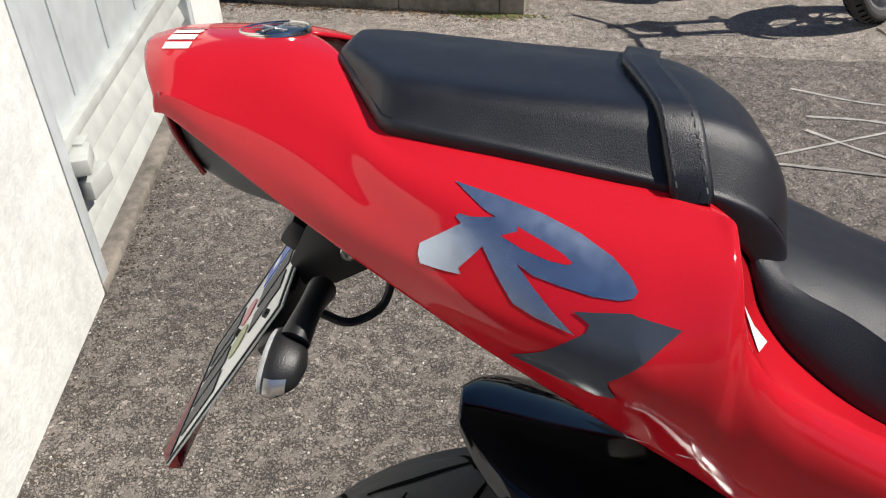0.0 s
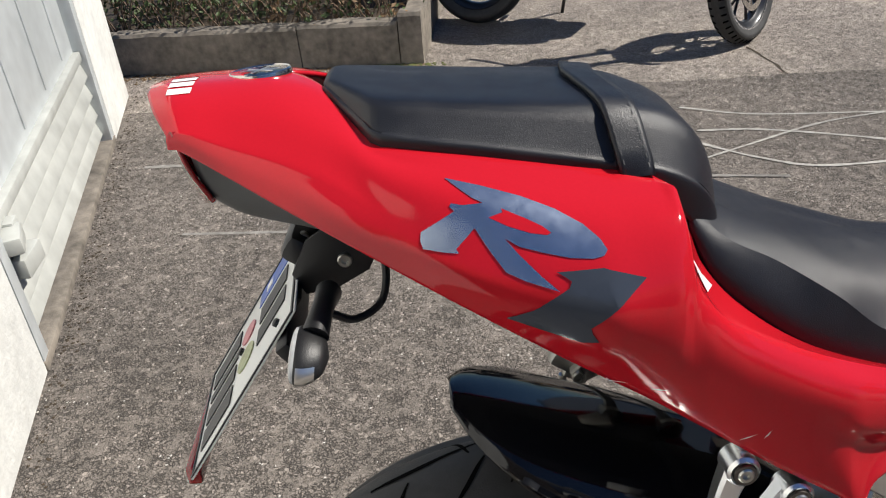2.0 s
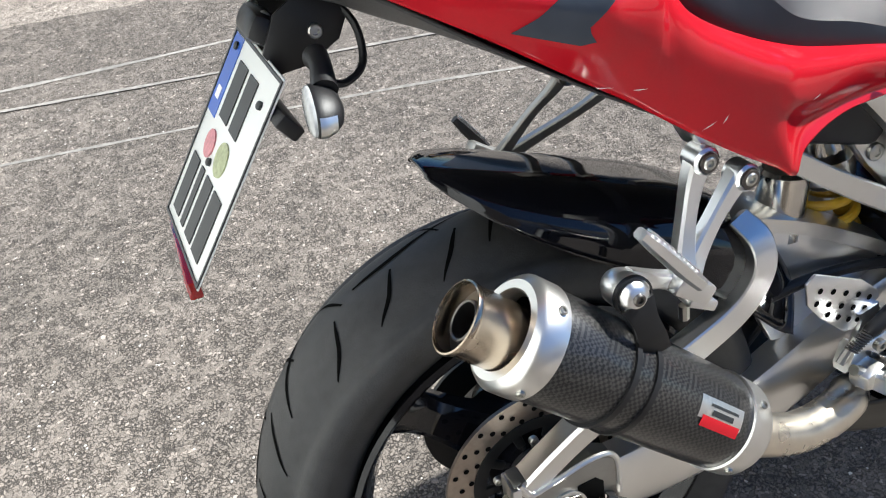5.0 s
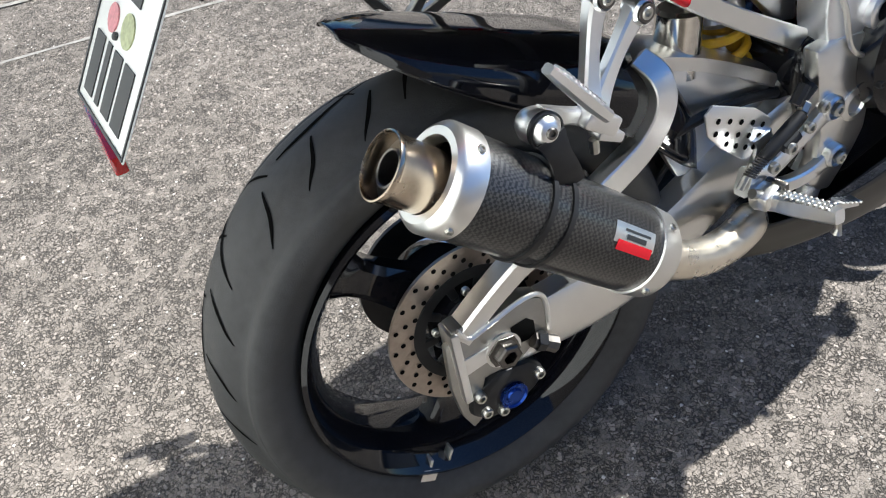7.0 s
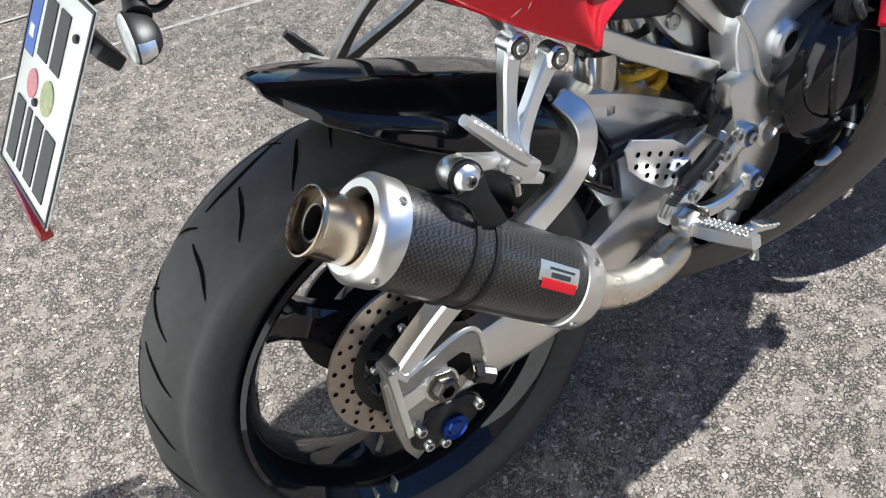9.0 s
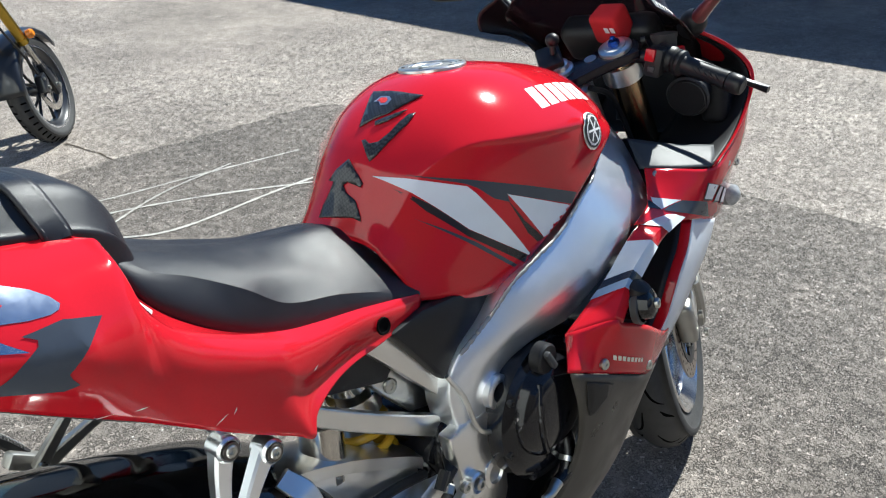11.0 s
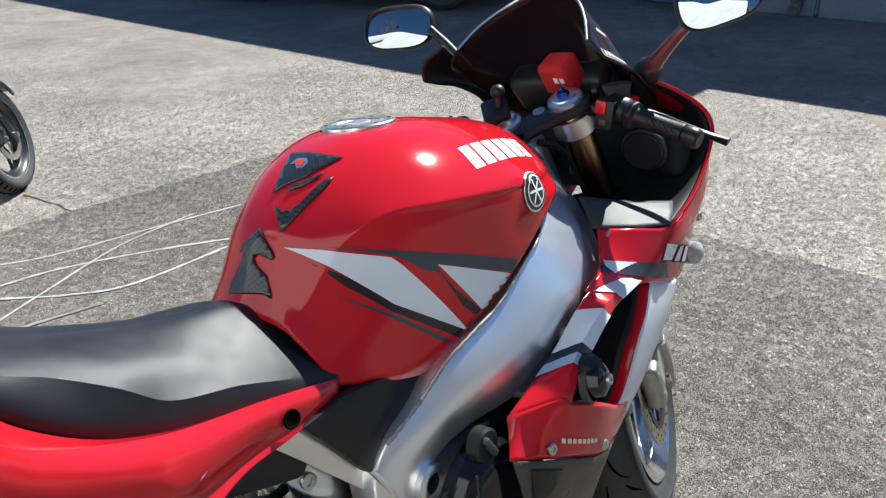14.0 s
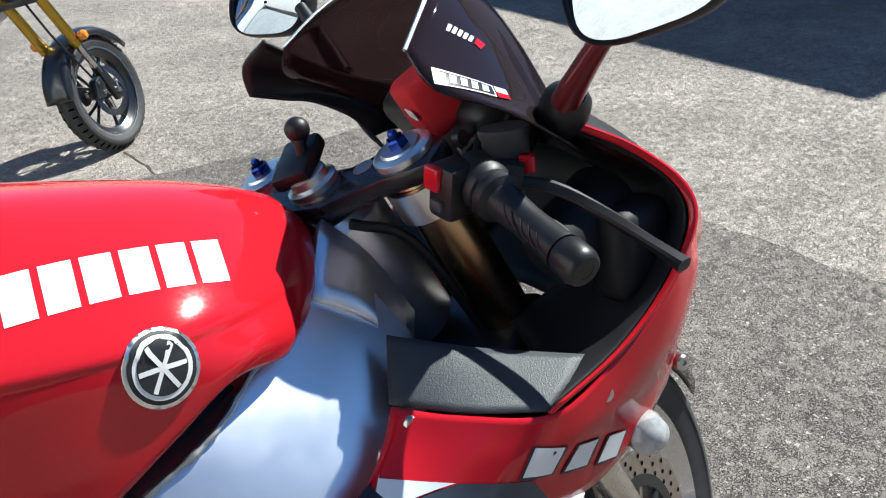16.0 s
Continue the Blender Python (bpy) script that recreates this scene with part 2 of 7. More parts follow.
def sheet(rows, nu=4, nv=4, closed=False, caps=False, flip=False, bm=None):
    """A smooth skin through rows of points (all rows of one length); flip mirrors it to the other side (y)."""
    p = np.asarray(rows, float).copy()
    if flip:
        p[..., 1] *= -1
    p = cr(p, nu)
    p = np.stack([cr(r, nv, closed) for r in p])
    bm = bm or bmesh.new()
    v = [[bm.verts.new(q) for q in row] for row in p]
    w = len(v[0])
    for a, b in zip(v, v[1:]):
        for j in range(w if closed else w - 1):
            k = (j + 1) % w
            bm.faces.new((a[j], a[k], b[k], b[j]))
    if caps and closed:
        bm.faces.new(v[0]), bm.faces.new(v[-1])
    return bm


def hermite(p, n, param, keep=None):
    """A curve through points p, n samples a span; keep: for each point 0 (smooth) to 1 (a corner)."""
    m, out = len(p), []
    for i in range(m - 1):
        b, c, h = p[i], p[i + 1], param[i + 1] - param[i]
        straight = (c - b) / h
        t0 = (c - p[i - 1]) / (param[i + 1] - param[i - 1]) if i else straight
        t1 = (p[i + 2] - b) / (param[i + 2] - param[i]) if i + 2 < m else straight
        if keep is not None:
            t0, t1 = t0 + (straight - t0) * keep[i], t1 + (straight - t1) * keep[i + 1]
        for k in range(n):
            t = k / n
            out.append((2 * t**3 - 3 * t**2 + 1) * b + (t**3 - 2 * t**2 + t) * h * t0 + (3 * t**2 - 2 * t**3) * c + (t**3 - t**2) * h * t1)
    out.append(p[-1])
    return np.array(out)


def crisp_grid(rows, nu=5, nv=5, edges=None, corners=()):
    """Rows of points filled in both ways; edges: column -> share of sharpness for each row; corners: rows that stay angular."""
    p = np.asarray(rows, float)
    m, w = p.shape[:2]
    step = np.sqrt(((p[1:] - p[:-1]) ** 2).sum(-1)).mean(1)
    param = np.concatenate([[0.0], np.cumsum(step)])
    keep = np.zeros((m, w))
    for col, share in (edges or {}).items():
        keep[:, col] = share
    bend = [1.0 if i in corners else 0.0 for i in range(m)]
    fine = hermite(p, nu, param, bend)
    keep = hermite(keep, nu, param, [1.0] * m)
    return np.array([hermite(r, nv, np.arange(w, dtype=float), k) for r, k in zip(fine, keep)])


def eased(p, rows, cols, times):
    """Widths of a stretch of a grid drawn towards those of their neighbours, so that it runs fair."""
    a, b, c, d = *rows, *cols
    for _ in range(times):
        w = p[..., 1]
        w[a:b, c:d] += .5 * ((w[a - 1:b - 1, c:d] + w[a + 1:b + 1, c:d] + w[a:b, c - 1:d - 1] + w[a:b, c + 1:d + 1]) / 4 - w[a:b, c:d])
    return p


def crisp(rows, nu=5, nv=5, edges=None, corners=(), flip=False, ease=None):
    """A skin through rows of points like sheet, but with edges that stay sharp where they are said to."""
    p = crisp_grid(rows, nu, nv, edges, corners)
    if ease:
        eased(p, *ease)
    if flip:
        p[..., 1] *= -1
    bm = bmesh.new()
    v = [[bm.verts.new(q) for q in row] for row in p]
    for a, b in zip(v, v[1:]):
        for j in range(len(a) - 1):
            bm.faces.new((a[j], a[j + 1], b[j + 1], b[j]))
    return bm


def tube(path, radius, seg=12, n=4, bm=None, caps=True):
    """A round tube along a smooth path; radius is one number, or one for each point of the path."""
    path = np.asarray(path, float)
    c = cr(path, n) if len(path) > 2 else path
    r = np.full(len(path), radius) if np.isscalar(radius) else np.asarray(radius, float)
    r = cr(r[:, None], n)[:, 0] if len(path) > 2 else r
    bm = bm or bmesh.new()
    rings, ref = [], None
    for i, q in enumerate(c):
        d = Vector(c[min(i + 1, len(c) - 1)] - c[max(i - 1, 0)]).normalized()
        if ref is None:
            ref = d.orthogonal().normalized()
        ref = (ref - d * ref.dot(d)).normalized()
        side = d.cross(ref)
        rings.append([bm.verts.new(Vector(q) + float(r[i]) * (math.cos(a) * ref + math.sin(a) * side)) for a in np.linspace(0, 2 * math.pi, seg, endpoint=False)])
    for a, b in zip(rings, rings[1:]):
        for j in range(seg):
            bm.faces.new((a[j], a[(j + 1) % seg], b[(j + 1) % seg], b[j]))
    if caps:
        bm.faces.new(rings[0]), bm.faces.new(rings[-1])
    return bm


def lathe(profile, origin, axis, seg=32, bm=None, closed=False):
    """Turns a profile of (distance along the axis, radius) round an axis."""
    o, d = Vector(origin), Vector(axis).normalized()
    ref = d.orthogonal().normalized()
    side = d.cross(ref)
    bm = bm or bmesh.new()
    rings = []
    for h, r in ((float(a), float(b)) for a, b in profile):
        if r < 1e-6:
            rings.append([bm.verts.new(o + d * h)])
        else:
            rings.append([bm.verts.new(o + d * h + r * (math.cos(a) * ref + math.sin(a) * side)) for a in np.linspace(0, 2 * math.pi, seg, endpoint=False)])
    pairs = list(zip(rings, rings[1:])) + ([(rings[-1], rings[0])] if closed else [])
    for a, b in pairs:
        for j in range(seg):
            k = (j + 1) % seg
            f = [a[j % len(a)], a[k % len(a)], b[k % len(b)], b[j % len(b)]]
            f = list(dict.fromkeys(f))
            if len(f) > 2:
                bm.faces.new(f)
    return bm


def block(size, at=(0, 0, 0), turn=(0, 0, 0), bevel=0.003, seg=2, bm=None):
    """A box with rounded edges; turn in degrees."""
    own = bmesh.new()
    bmesh.ops.create_cube(own, size=1.0)
    bmesh.ops.scale(own, vec=size, verts=own.verts)
    if bevel:
        bmesh.ops.bevel(own, geom=own.edges, offset=min(bevel, min(size) * 0.45), segments=seg, affect="EDGES", profile=0.5)
    bmesh.ops.transform(own, matrix=pose(*at, *turn), verts=own.verts)
    if bm is None:
        return own
    mesh = bpy.data.meshes.new("t")
    own.to_mesh(mesh)
    own.free()
    bm.from_mesh(mesh)
    bpy.data.meshes.remove(mesh)
    return bm


def slab(outline, thick, at=(0, 0, 0), u=(1, 0, 0), v=(0, 0, 1), bevel=0.0015, holes=()):
    """A flat plate: an outline in the axes u, v from a point, thick along u x v, with rounded edges and round holes (x, y, r) as dark pits."""
    o, u, v = Vector(at), Vector(u).normalized(), Vector(v).normalized()
    w = u.cross(v)
    bm = bmesh.new()
    f = bm.faces.new([bm.verts.new(o + u * a + v * b - w * thick / 2) for a, b in outline])
    ext = bmesh.ops.extrude_face_region(bm, geom=[f])
    bmesh.ops.translate(bm, vec=w * thick, verts=[g for g in ext["geom"] if isinstance(g, bmesh.types.BMVert)])
    if bevel:
        bmesh.ops.bevel(bm, geom=list(bm.edges), offset=bevel, segments=2, affect="EDGES", profile=0.5)
    return bm


def rod(a, b, r, seg=12, bm=None):
    return tube([a, b], r, seg, bm=bm)


def bolt(at, axis, r=0.006, h=0.005, parent=None, material=None, name="bolt"):
    """A socket-head bolt: a bevelled head with a sunk socket."""
    bm = lathe([(-0.002, r), (h * 0.75, r), (h, r * 0.82), (h, r * 0.5), (h * 0.35, r * 0.45), (h * 0.35, 0)], at, axis, 14)
    return part(name, bm, material or BOLT, parent)


def thing(name, label, category, m=None, group=""):
    ob = new(name)
    ob.empty_display_size = 0.1
    if m is not None:
        ob.matrix_world = m
    return tagged(ob, label, category, group)

# ---- setting ----
def flat(name, outline, z, material, label=""):
    bm = bmesh.new()
    bm.faces.new([bm.verts.new((x, y, z)) for x, y in outline])
    return tagged(part(name, bm, material, smooth=0), label, kind="structure")


flat("ground", [(-250, -250), (250, -250), (250, 250), (-250, 250)], 0.0, ASPHALT, "pale worn asphalt yard with chips of stone")


def ragged(points, step=0.05, jitter=0.012):
    """An outline with a slightly uneven edge."""
    rnd, out = random.Random(4), []
    for (x0, y0), (x1, y1) in zip(points, points[1:] + points[:1]):
        n = max(1, int(min(math.dist((x0, y0), (x1, y1)), 8) / step))
        for k in range(n):
            t = k / n
            out.append((x0 + (x1 - x0) * t + rnd.uniform(-jitter, jitter), y0 + (y1 - y0) * t + rnd.uniform(-jitter, jitter)))
    return out


def patch():
    """The darker resurfaced strip on which the motorcycle stands: a thin sheet, proud of the older surface."""
    edge = ragged([(-12, 2.95), (-1.2, 2.9), (1.0, 2.69), (2.47, 2.56), (2.60, 2.47), (2.76, 1.04), (2.83, 0.5), (2.86, -0.13), (3.0, -2.5), (-12, -2.5)])
    bm = bmesh.new()
    f = bm.faces.new([bm.verts.new((x, y, 0.0)) for x, y in edge])
    ext = bmesh.ops.extrude_face_region(bm, geom=[f])
    bmesh.ops.translate(bm, vec=(0, 0, 0.004), verts=[g for g in ext["geom"] if isinstance(g, bmesh.types.BMVert)])
    return tagged(part("road", bm, ASPHALT_D, smooth=0), "darker patch of newer asphalt with a ragged edge", kind="structure")


patch()


def chalk(points, width, material=CHALK):
    """A scratched pale line on the ground."""
    rnd, bm = random.Random(len(points) + int(points[0][0] * 100)), bmesh.new()
    c = cr([(x, y, 0.0055 + 0.0004 * (len(bpy.data.meshes) % 7)) for x, y in points], 14)
    prev = None
    for i, q in enumerate(c):
        d = c[min(i + 1, len(c) - 1)] - c[max(i - 1, 0)]
        s = np.array((-d[1], d[0], 0)) / np.hypot(d[0], d[1]) * width * rnd.uniform(0.35, 0.65)
        pair = bm.verts.new(q + s), bm.verts.new(q - s)
        if prev:
            bm.faces.new((*prev, pair[1], pair[0]))
        prev = pair
    return tagged(part("trim", bm, material, smooth=0), "thin pale scratched line on the asphalt", kind="structure")


chalk([(0.93, 2.42), (1.18, 2.295), (1.6, 2.215), (2.04, 2.12)], 0.012)
chalk([(0.93, 2.20), (1.157, 2.156), (1.5, 2.0), (1.863, 1.781)], 0.014)
chalk([(0.9, 2.10), (1.06, 1.945), (1.25, 1.846), (1.7, 1.84), (2.0, 1.82)], 0.014)
chalk([(0.7, 1.90), (1.04, 2.04), (1.38, 2.17), (1.75, 2.22)], 0.010)
chalk([(-0.85, 2.15), (-0.1, 2.02), (0.62, 1.90), (1.1, 1.80)], 0.016, CHALK_F)
chalk([(-0.85, 1.80), (-0.3, 1.72), (0.35, 1.62), (0.8, 1.52)], 0.014, CHALK_F)
chalk([(-1.1, 2.33), (-0.6, 2.28), (0.1, 2.25)], 0.02, CHALK_F)

# the garage wall: along WD from WA, its face towards the yard
WA, WD = Vector((-1.051, 1.137, 0)), Vector((-0.154, 0.988, 0)).normalized()
WM = Matrix.Translation(WA) @ Matrix(((WD.y, WD.x, 0), (-WD.x, WD.y, 0), (0, 0, 1))).to_4x4()
# in WM: x out of the wall towards the yard, y along it, z up


def walled(name, bm, material, label="", kind="structure", parent=None, smooth=35):
    bmesh.ops.transform(bm, matrix=WM, verts=bm.verts)
    ob = part(name, bm, material, parent, label, smooth)
    return tagged(ob, label, kind=kind) if kind else ob


DOOR_A, DOOR_B, DOOR_H = 0.03, 1.50, 2.15
WALL_H = 2.45
bm = block((0.30, 2.3, WALL_H), (-0.15, DOOR_A - 1.15, WALL_H / 2), bevel=0.012)
block((0.30, 0.50, WALL_H), (-0.15, DOOR_B + 0.25, WALL_H / 2), bevel=0.012, bm=bm)
block((0.30, DOOR_B - DOOR_A, WALL_H - DOOR_H), (-0.15, (DOOR_A + DOOR_B) / 2, (WALL_H + DOOR_H) / 2), bevel=0.004, bm=bm)
walled("wall_west", bm, PLASTER, "rough white plastered garage wall")


# Unseen dark wall, made up to darken what the tank and metal reflect.
UNSEEN_DARK = mat("unseen_dark", (0.055, 0.045, 0.036), 0.8, vary=0.3, scale=12)
walled("wall_unseen", block((0.12, 6.0, 2.2), (-0.12, DOOR_A - 5.35, 1.1), bevel=0.01), UNSEEN_DARK, "unseen dark wall added past the garage to darken reflections")


def garage_door():
    mid, wide = (DOOR_A + DOOR_B) / 2, DOOR_B - DOOR_A
    door = thing("garage_door", "closed grey metal door with a ribbed kick panel", "door")
    door["kind"] = "structure"
    walled("upper_panel", block((0.02, wide - 0.10, 1.70), (-0.055, mid, 0.36 + 0.85), bevel=0.004), DOORGREY, kind="", parent=door)
    for k, y in enumerate((0.30, 0.62, 0.94, 1.24)):
        walled("pressed_seam", block((0.006, 0.03, 1.6), (-0.043, DOOR_A + y, 1.22), bevel=0.003), DOORGREY, kind="", parent=door)
    # the ribbed lower part: long horizontal folds, each a tilted strip over the next
    for k in range(4):
        z = 0.055 + 0.078 * k
        walled("rib", block((0.016, wide - 0.13, 0.074), (-0.048 + 0.004 * k, mid + 0.01, z + 0.037), (0, -16, 0), 0.004), DOORPALE, kind="", parent=door)
    walled("middle_rail", block((0.03, wide - 0.12, 0.035), (-0.035, mid, 0.375), bevel=0.004), DOORPALE, kind="", parent=door)
    for y in (DOOR_A + 0.03, DOOR_B - 0.03):
        walled("jamb", block((0.05, 0.05, DOOR_H), (-0.028, y, DOOR_H / 2 + 0.02), bevel=0.003), DOORGREY, kind="", parent=door)
    walled("sill", block((0.06, wide, 0.03), (-0.03, mid, 0.015), bevel=0.004), CONCRETE, kind="", parent=door)
    hinge = walled("hinge", block((0.05, 0.10, 0.045), (0.0, DOOR_A + 0.10, 0.335), (0, 0, 12), 0.006), DOORPALE, kind="", parent=door, smooth=35)
    walled("hinge_plate", block((0.035, 0.11, 0.055), (0.012, DOOR_A + 0.12, 0.265), (0, 0, -8), 0.006), DOORPALE, kind="", parent=hinge)
    walled("hinge_leaf", block((0.03, 0.05, 0.13), (-0.01, DOOR_A + 0.15, 0.30), (0, 0, 0), 0.005), DOORPALE, kind="", parent=hinge)
    return door


garage_door()

# the planter: a concrete kerb with a bush behind
KA, KD = Vector((-1.50, 3.42, 0)), Vector((1.484, -0.225, 0)).normalized()
KM = Matrix.Translation(KA) @ Matrix(((KD.x, -KD.y, 0), (KD.y, KD.x, 0), (0, 0, 1))).to_4x4()


def uneven(bm, amount, scale, cuts=0):
    for v in bm.verts:
        v.co += noise.noise_vector(v.co * scale) * amount
    return bm


def kerb():
    for x0, x1, h, w in ((-1.2, 0.02, 0.19, 0.10), (0.03, 0.92, 0.195, 0.10), (0.925, 1.39, 0.20, 0.10), (1.395, 1.50, 0.235, 0.12)):
        bm = bmesh.new()
        n = max(3, int((x1 - x0) / 0.06))
        rows = []
        for k in range(n + 1):
            x = x0 + (x1 - x0) * k / n
            rows.append([(x, 0.0, -0.02), (x, 0.0, h - 0.015), (x, 0.012, h), (x, w - 0.012, h), (x, w, h - 0.015), (x, w, -0.02)])
        bm = sheet(rows, 1, 1, closed=True, caps=True)
        uneven(bm, 0.006, 9.0)
        bmesh.ops.transform(bm, matrix=KM, verts=bm.verts)
        tagged(part("kerb", bm, CONCRETE, smooth=30), "weathered grey concrete kerb stone with moss", kind="structure", group="kerb stones")
    side = bmesh.new()
    rows = [[(1.40 + 0.0, y, -0.02), (1.40, y, 0.20), (1.50, y, 0.20), (1.50, y, -0.02)] for y in np.linspace(0.12, 3.0, 20)]
    side = uneven(sheet(rows, 1, 1, closed=True, caps=True), 0.006, 9.0)
    bmesh.ops.transform(side, matrix=KM, verts=side.verts)
    tagged(part("kerb", side, CONCRETE, smooth=30), "weathered grey concrete kerb along the bush", kind="structure", group="kerb stones")
    soil = bmesh.new()
    rows = [[(x, y, 0.13 + 0.05 * noise.noise((x * 3, y * 3, 0))) for y in np.linspace(0.09, 3.0, 16)] for x in np.linspace(-1.2, 1.41, 24)]
    soil = sheet(rows, 1, 1)
    bmesh.ops.transform(soil, matrix=KM, verts=soil.verts)
    tagged(part("ground_bed", soil, SOIL), "dark soil bed behind the kerb", kind="structure")


kerb()


def bush():
    """Low hedge: many bare twigs with small leaves in clumps."""
    rnd = random.Random(11)
    root = thing("hedge", "unkempt low hedge with dark leaves and bare reddish twigs", "hedge")
    twigs, leaves, dry = bmesh.new(), [[], []], [[], []]
    stems = []
    for k in range(230):
        x, y = rnd.uniform(-0.1, 1.36), rnd.uniform(0.13, 1.0) ** 1.2
        base = Vector((x, y, 0.12))
        tip = base + Vector((rnd.uniform(-0.25, 0.25), rnd.uniform(-0.16, 0.2), rnd.uniform(0.15, 0.62)))
        mid = (base + tip) / 2 + Vector((rnd.uniform(-0.07, 0.07), rnd.uniform(-0.07, 0.07), 0.02))
        if tip.y < 0.02:
            tip.y = 0.02
        tube([base, mid, tip], [0.004, 0.003, 0.0012], 4, 2, bm=twigs)
        stems.append((base, mid, tip))
    for k in range(5200):
        b, m, t = rnd.choice(stems)
        f = rnd.uniform(0.1, 1.05)
        p = b.lerp(m, f * 2) if f < 0.5 else m.lerp(t, f * 2 - 1)
        p = p + Vector((rnd.gauss(0, 0.035), rnd.gauss(0, 0.035), rnd.gauss(0, 0.035)))
        right = p.x > 0.75
        store = dry if rnd.random() < (0.45 if right else 0.12) else leaves
        s = rnd.uniform(0.010, 0.022)
        q = Euler((rnd.uniform(-1.2, 1.2), rnd.uniform(-1.2, 1.2), rnd.uniform(0, 6.3))).to_matrix()
        n = len(store[0])
        store[0] += [tuple(p + q @ Vector(c)) for c in ((-s, 0, 0), (0, -s * 0.5, s * 0.15), (s, 0, 0), (0, s * 0.5, s * 0.15))]
        store[1].append((n, n + 1, n + 2, n + 3))
    bmesh.ops.transform(twigs, matrix=KM, verts=twigs.verts)
    part("brushwood", twigs, TWIG, root, smooth=60)["kind"] = "stuff"
    for store, m, label in ((leaves, LEAF, "small dark green leaves"), (dry, LEAF2, "dry brown leaves")):
        mesh = bpy.data.meshes.new("leaves")
        mesh.from_pydata([KM @ Vector(c) for c in store[0]], [], store[1])
        ob = new("leaves", mesh)
        ob.parent = root
        tagged(ob, label, kind="stuff")
        mesh.materials.append(m)


bush()

# ---- the red motorcycle ----
# built upright: x ahead from the rear axle, y to its left, z up; then leaned on its side stand
LEAN = pose(0, 0, 0, -10.0, 0, 0)
bike = thing("motorcycle", "red sport motorcycle leaning on its stand on the asphalt", "motorcycle", LEAN)


def side(rows, **k):
    """Rows given with widths; laid on the right-hand side."""
    return sheet(rows, flip=True, **k)


TAIL_REAR = [
    [(-.290, 0, 1.072), (-.287, .025, 1.070), (-.276, .055, 1.060), (-.262, .080, 1.046), (-.262, .082, 1.042), (-.262, .082, 1.037)],
    [(-.272, 0, 1.076), (-.268, .028, 1.074), (-.260, .058, 1.065), (-.250, .084, 1.048), (-.251, .086, 1.042), (-.253, .085, 1.036)],
    [(-.218, 0, 1.076), (-.217, .035, 1.073), (-.216, .066, 1.060), (-.216, .094, 1.037), (-.218, .099, 1.028), (-.221, .101, 1.019)],
    [(-.176, 0, 1.074), (-.175, .038, 1.070), (-.174, .074, 1.054), (-.173, .108, 1.024), (-.176, .116, 1.011), (-.179, .122, .996)],
    [(-.141, .032, 1.062), (-.140, .055, 1.056), (-.138, .092, 1.038), (-.135, .125, 1.008), (-.137, .135, .992), (-.139, .139, .974)],
]
TAIL_MID = [
    [(-.103, .096, 1.030), (-.101, .106, 1.024), (-.098, .126, 1.012), (-.095, .144, .985), (-.097, .151, .969), (-.100, .151, .951)],
    [(-.030, .104, 1.017), (-.030, .120, 1.009), (-.029, .150, .990), (-.028, .172, .953), (-.030, .176, .934), (-.033, .164, .909)],
    [(.048, .110, 1.001), (.048, .127, .993), (.049, .165, .970), (.050, .193, .925), (.048, .188, .893), (.034, .163, .862)],
    [(.106, .112, .988), (.108, .127, .984), (.110, .168, .962), (.112, .200, .915), (.110, .186, .861), (.100, .158, .816)],
    [(.118, .104, .975), (.120, .133, .981), (.120, .165, .955), (.121, .196, .905), (.124, .182, .846), (.130, .156, .793)],
]
TAIL_FRONT = [
    [(.140, .100, .938), (.1225, .148, .946), (.124, .174, .928), (.130, .192, .885), (.138, .178, .835), (.150, .155, .778)],
    [(.152, .104, .908), (.130, .157, .915), (.136, .178, .899), (.146, .188, .862), (.156, .175, .820), (.172, .156, .762)],
    [(.182, .110, .872), (.155, .160, .882), (.164, .178, .867), (.176, .184, .838), (.188, .172, .800), (.206, .158, .738)],
    [(.240, .112, .828), (.215, .154, .846), (.222, .172, .830), (.232, .177, .805), (.242, .169, .770), (.256, .161, .706)],
    [(.300, .113, .802), (.280, .146, .818), (.280, .161, .802), (.276, .164, .775), (.274, .156, .745), (.275, .165, .694)],
]
TAIL_POINT = [
    [(.345, .113, .790), (.332, .139, .803), (.326, .152, .789), (.315, .154, .765), (.304, .147, .742), (.291, .158, .716)],
    [(.405, .112, .778), (.400, .129, .786), (.395, .137, .774), (.383, .137, .757), (.368, .134, .742), (.350, .141, .730)],
    [(.475, .112, .760), (.475, .122, .766), (.472, .127, .757), (.465, .128, .748), (.450, .127, .738), (.430, .130, .731)],
    [(.512, .114, .750), (.512, .118, .755), (.511, .120, .750), (.507, .121, .744), (.500, .121, .738), (.490, .121, .735)],
]
TAIL_ROWS = TAIL_REAR + TAIL_MID + TAIL_FRONT + TAIL_POINT
TAIL_EDGES = {1: [0] * 8 + [.5] + [1] * 10, 3: [1] * 5 + [.35] + [0] * 13}
TAIL_EASE = ((44, 82), (11, 40), 300)
tail_right = part("tail_cowl", crisp(TAIL_ROWS, 6, 8, TAIL_EDGES, flip=True, ease=TAIL_EASE), RED, bike, "glossy red tail cowl, right half", solid=0.004, smooth=32)
part("tail_cowl", crisp(TAIL_ROWS, 6, 8, TAIL_EDGES, ease=TAIL_EASE), RED, bike, "glossy red tail cowl, left half", solid=0.004, smooth=32)


def mirrored(rows):
    """Half rows, from the edge to the middle, made whole."""
    out = []
    for r in rows:
        r = [tuple(p) for p in r]
        out.append([(x, -y, z) for x, y, z in r] + [(x, y, z) for x, y, z in reversed(r[:-1])])
    return out


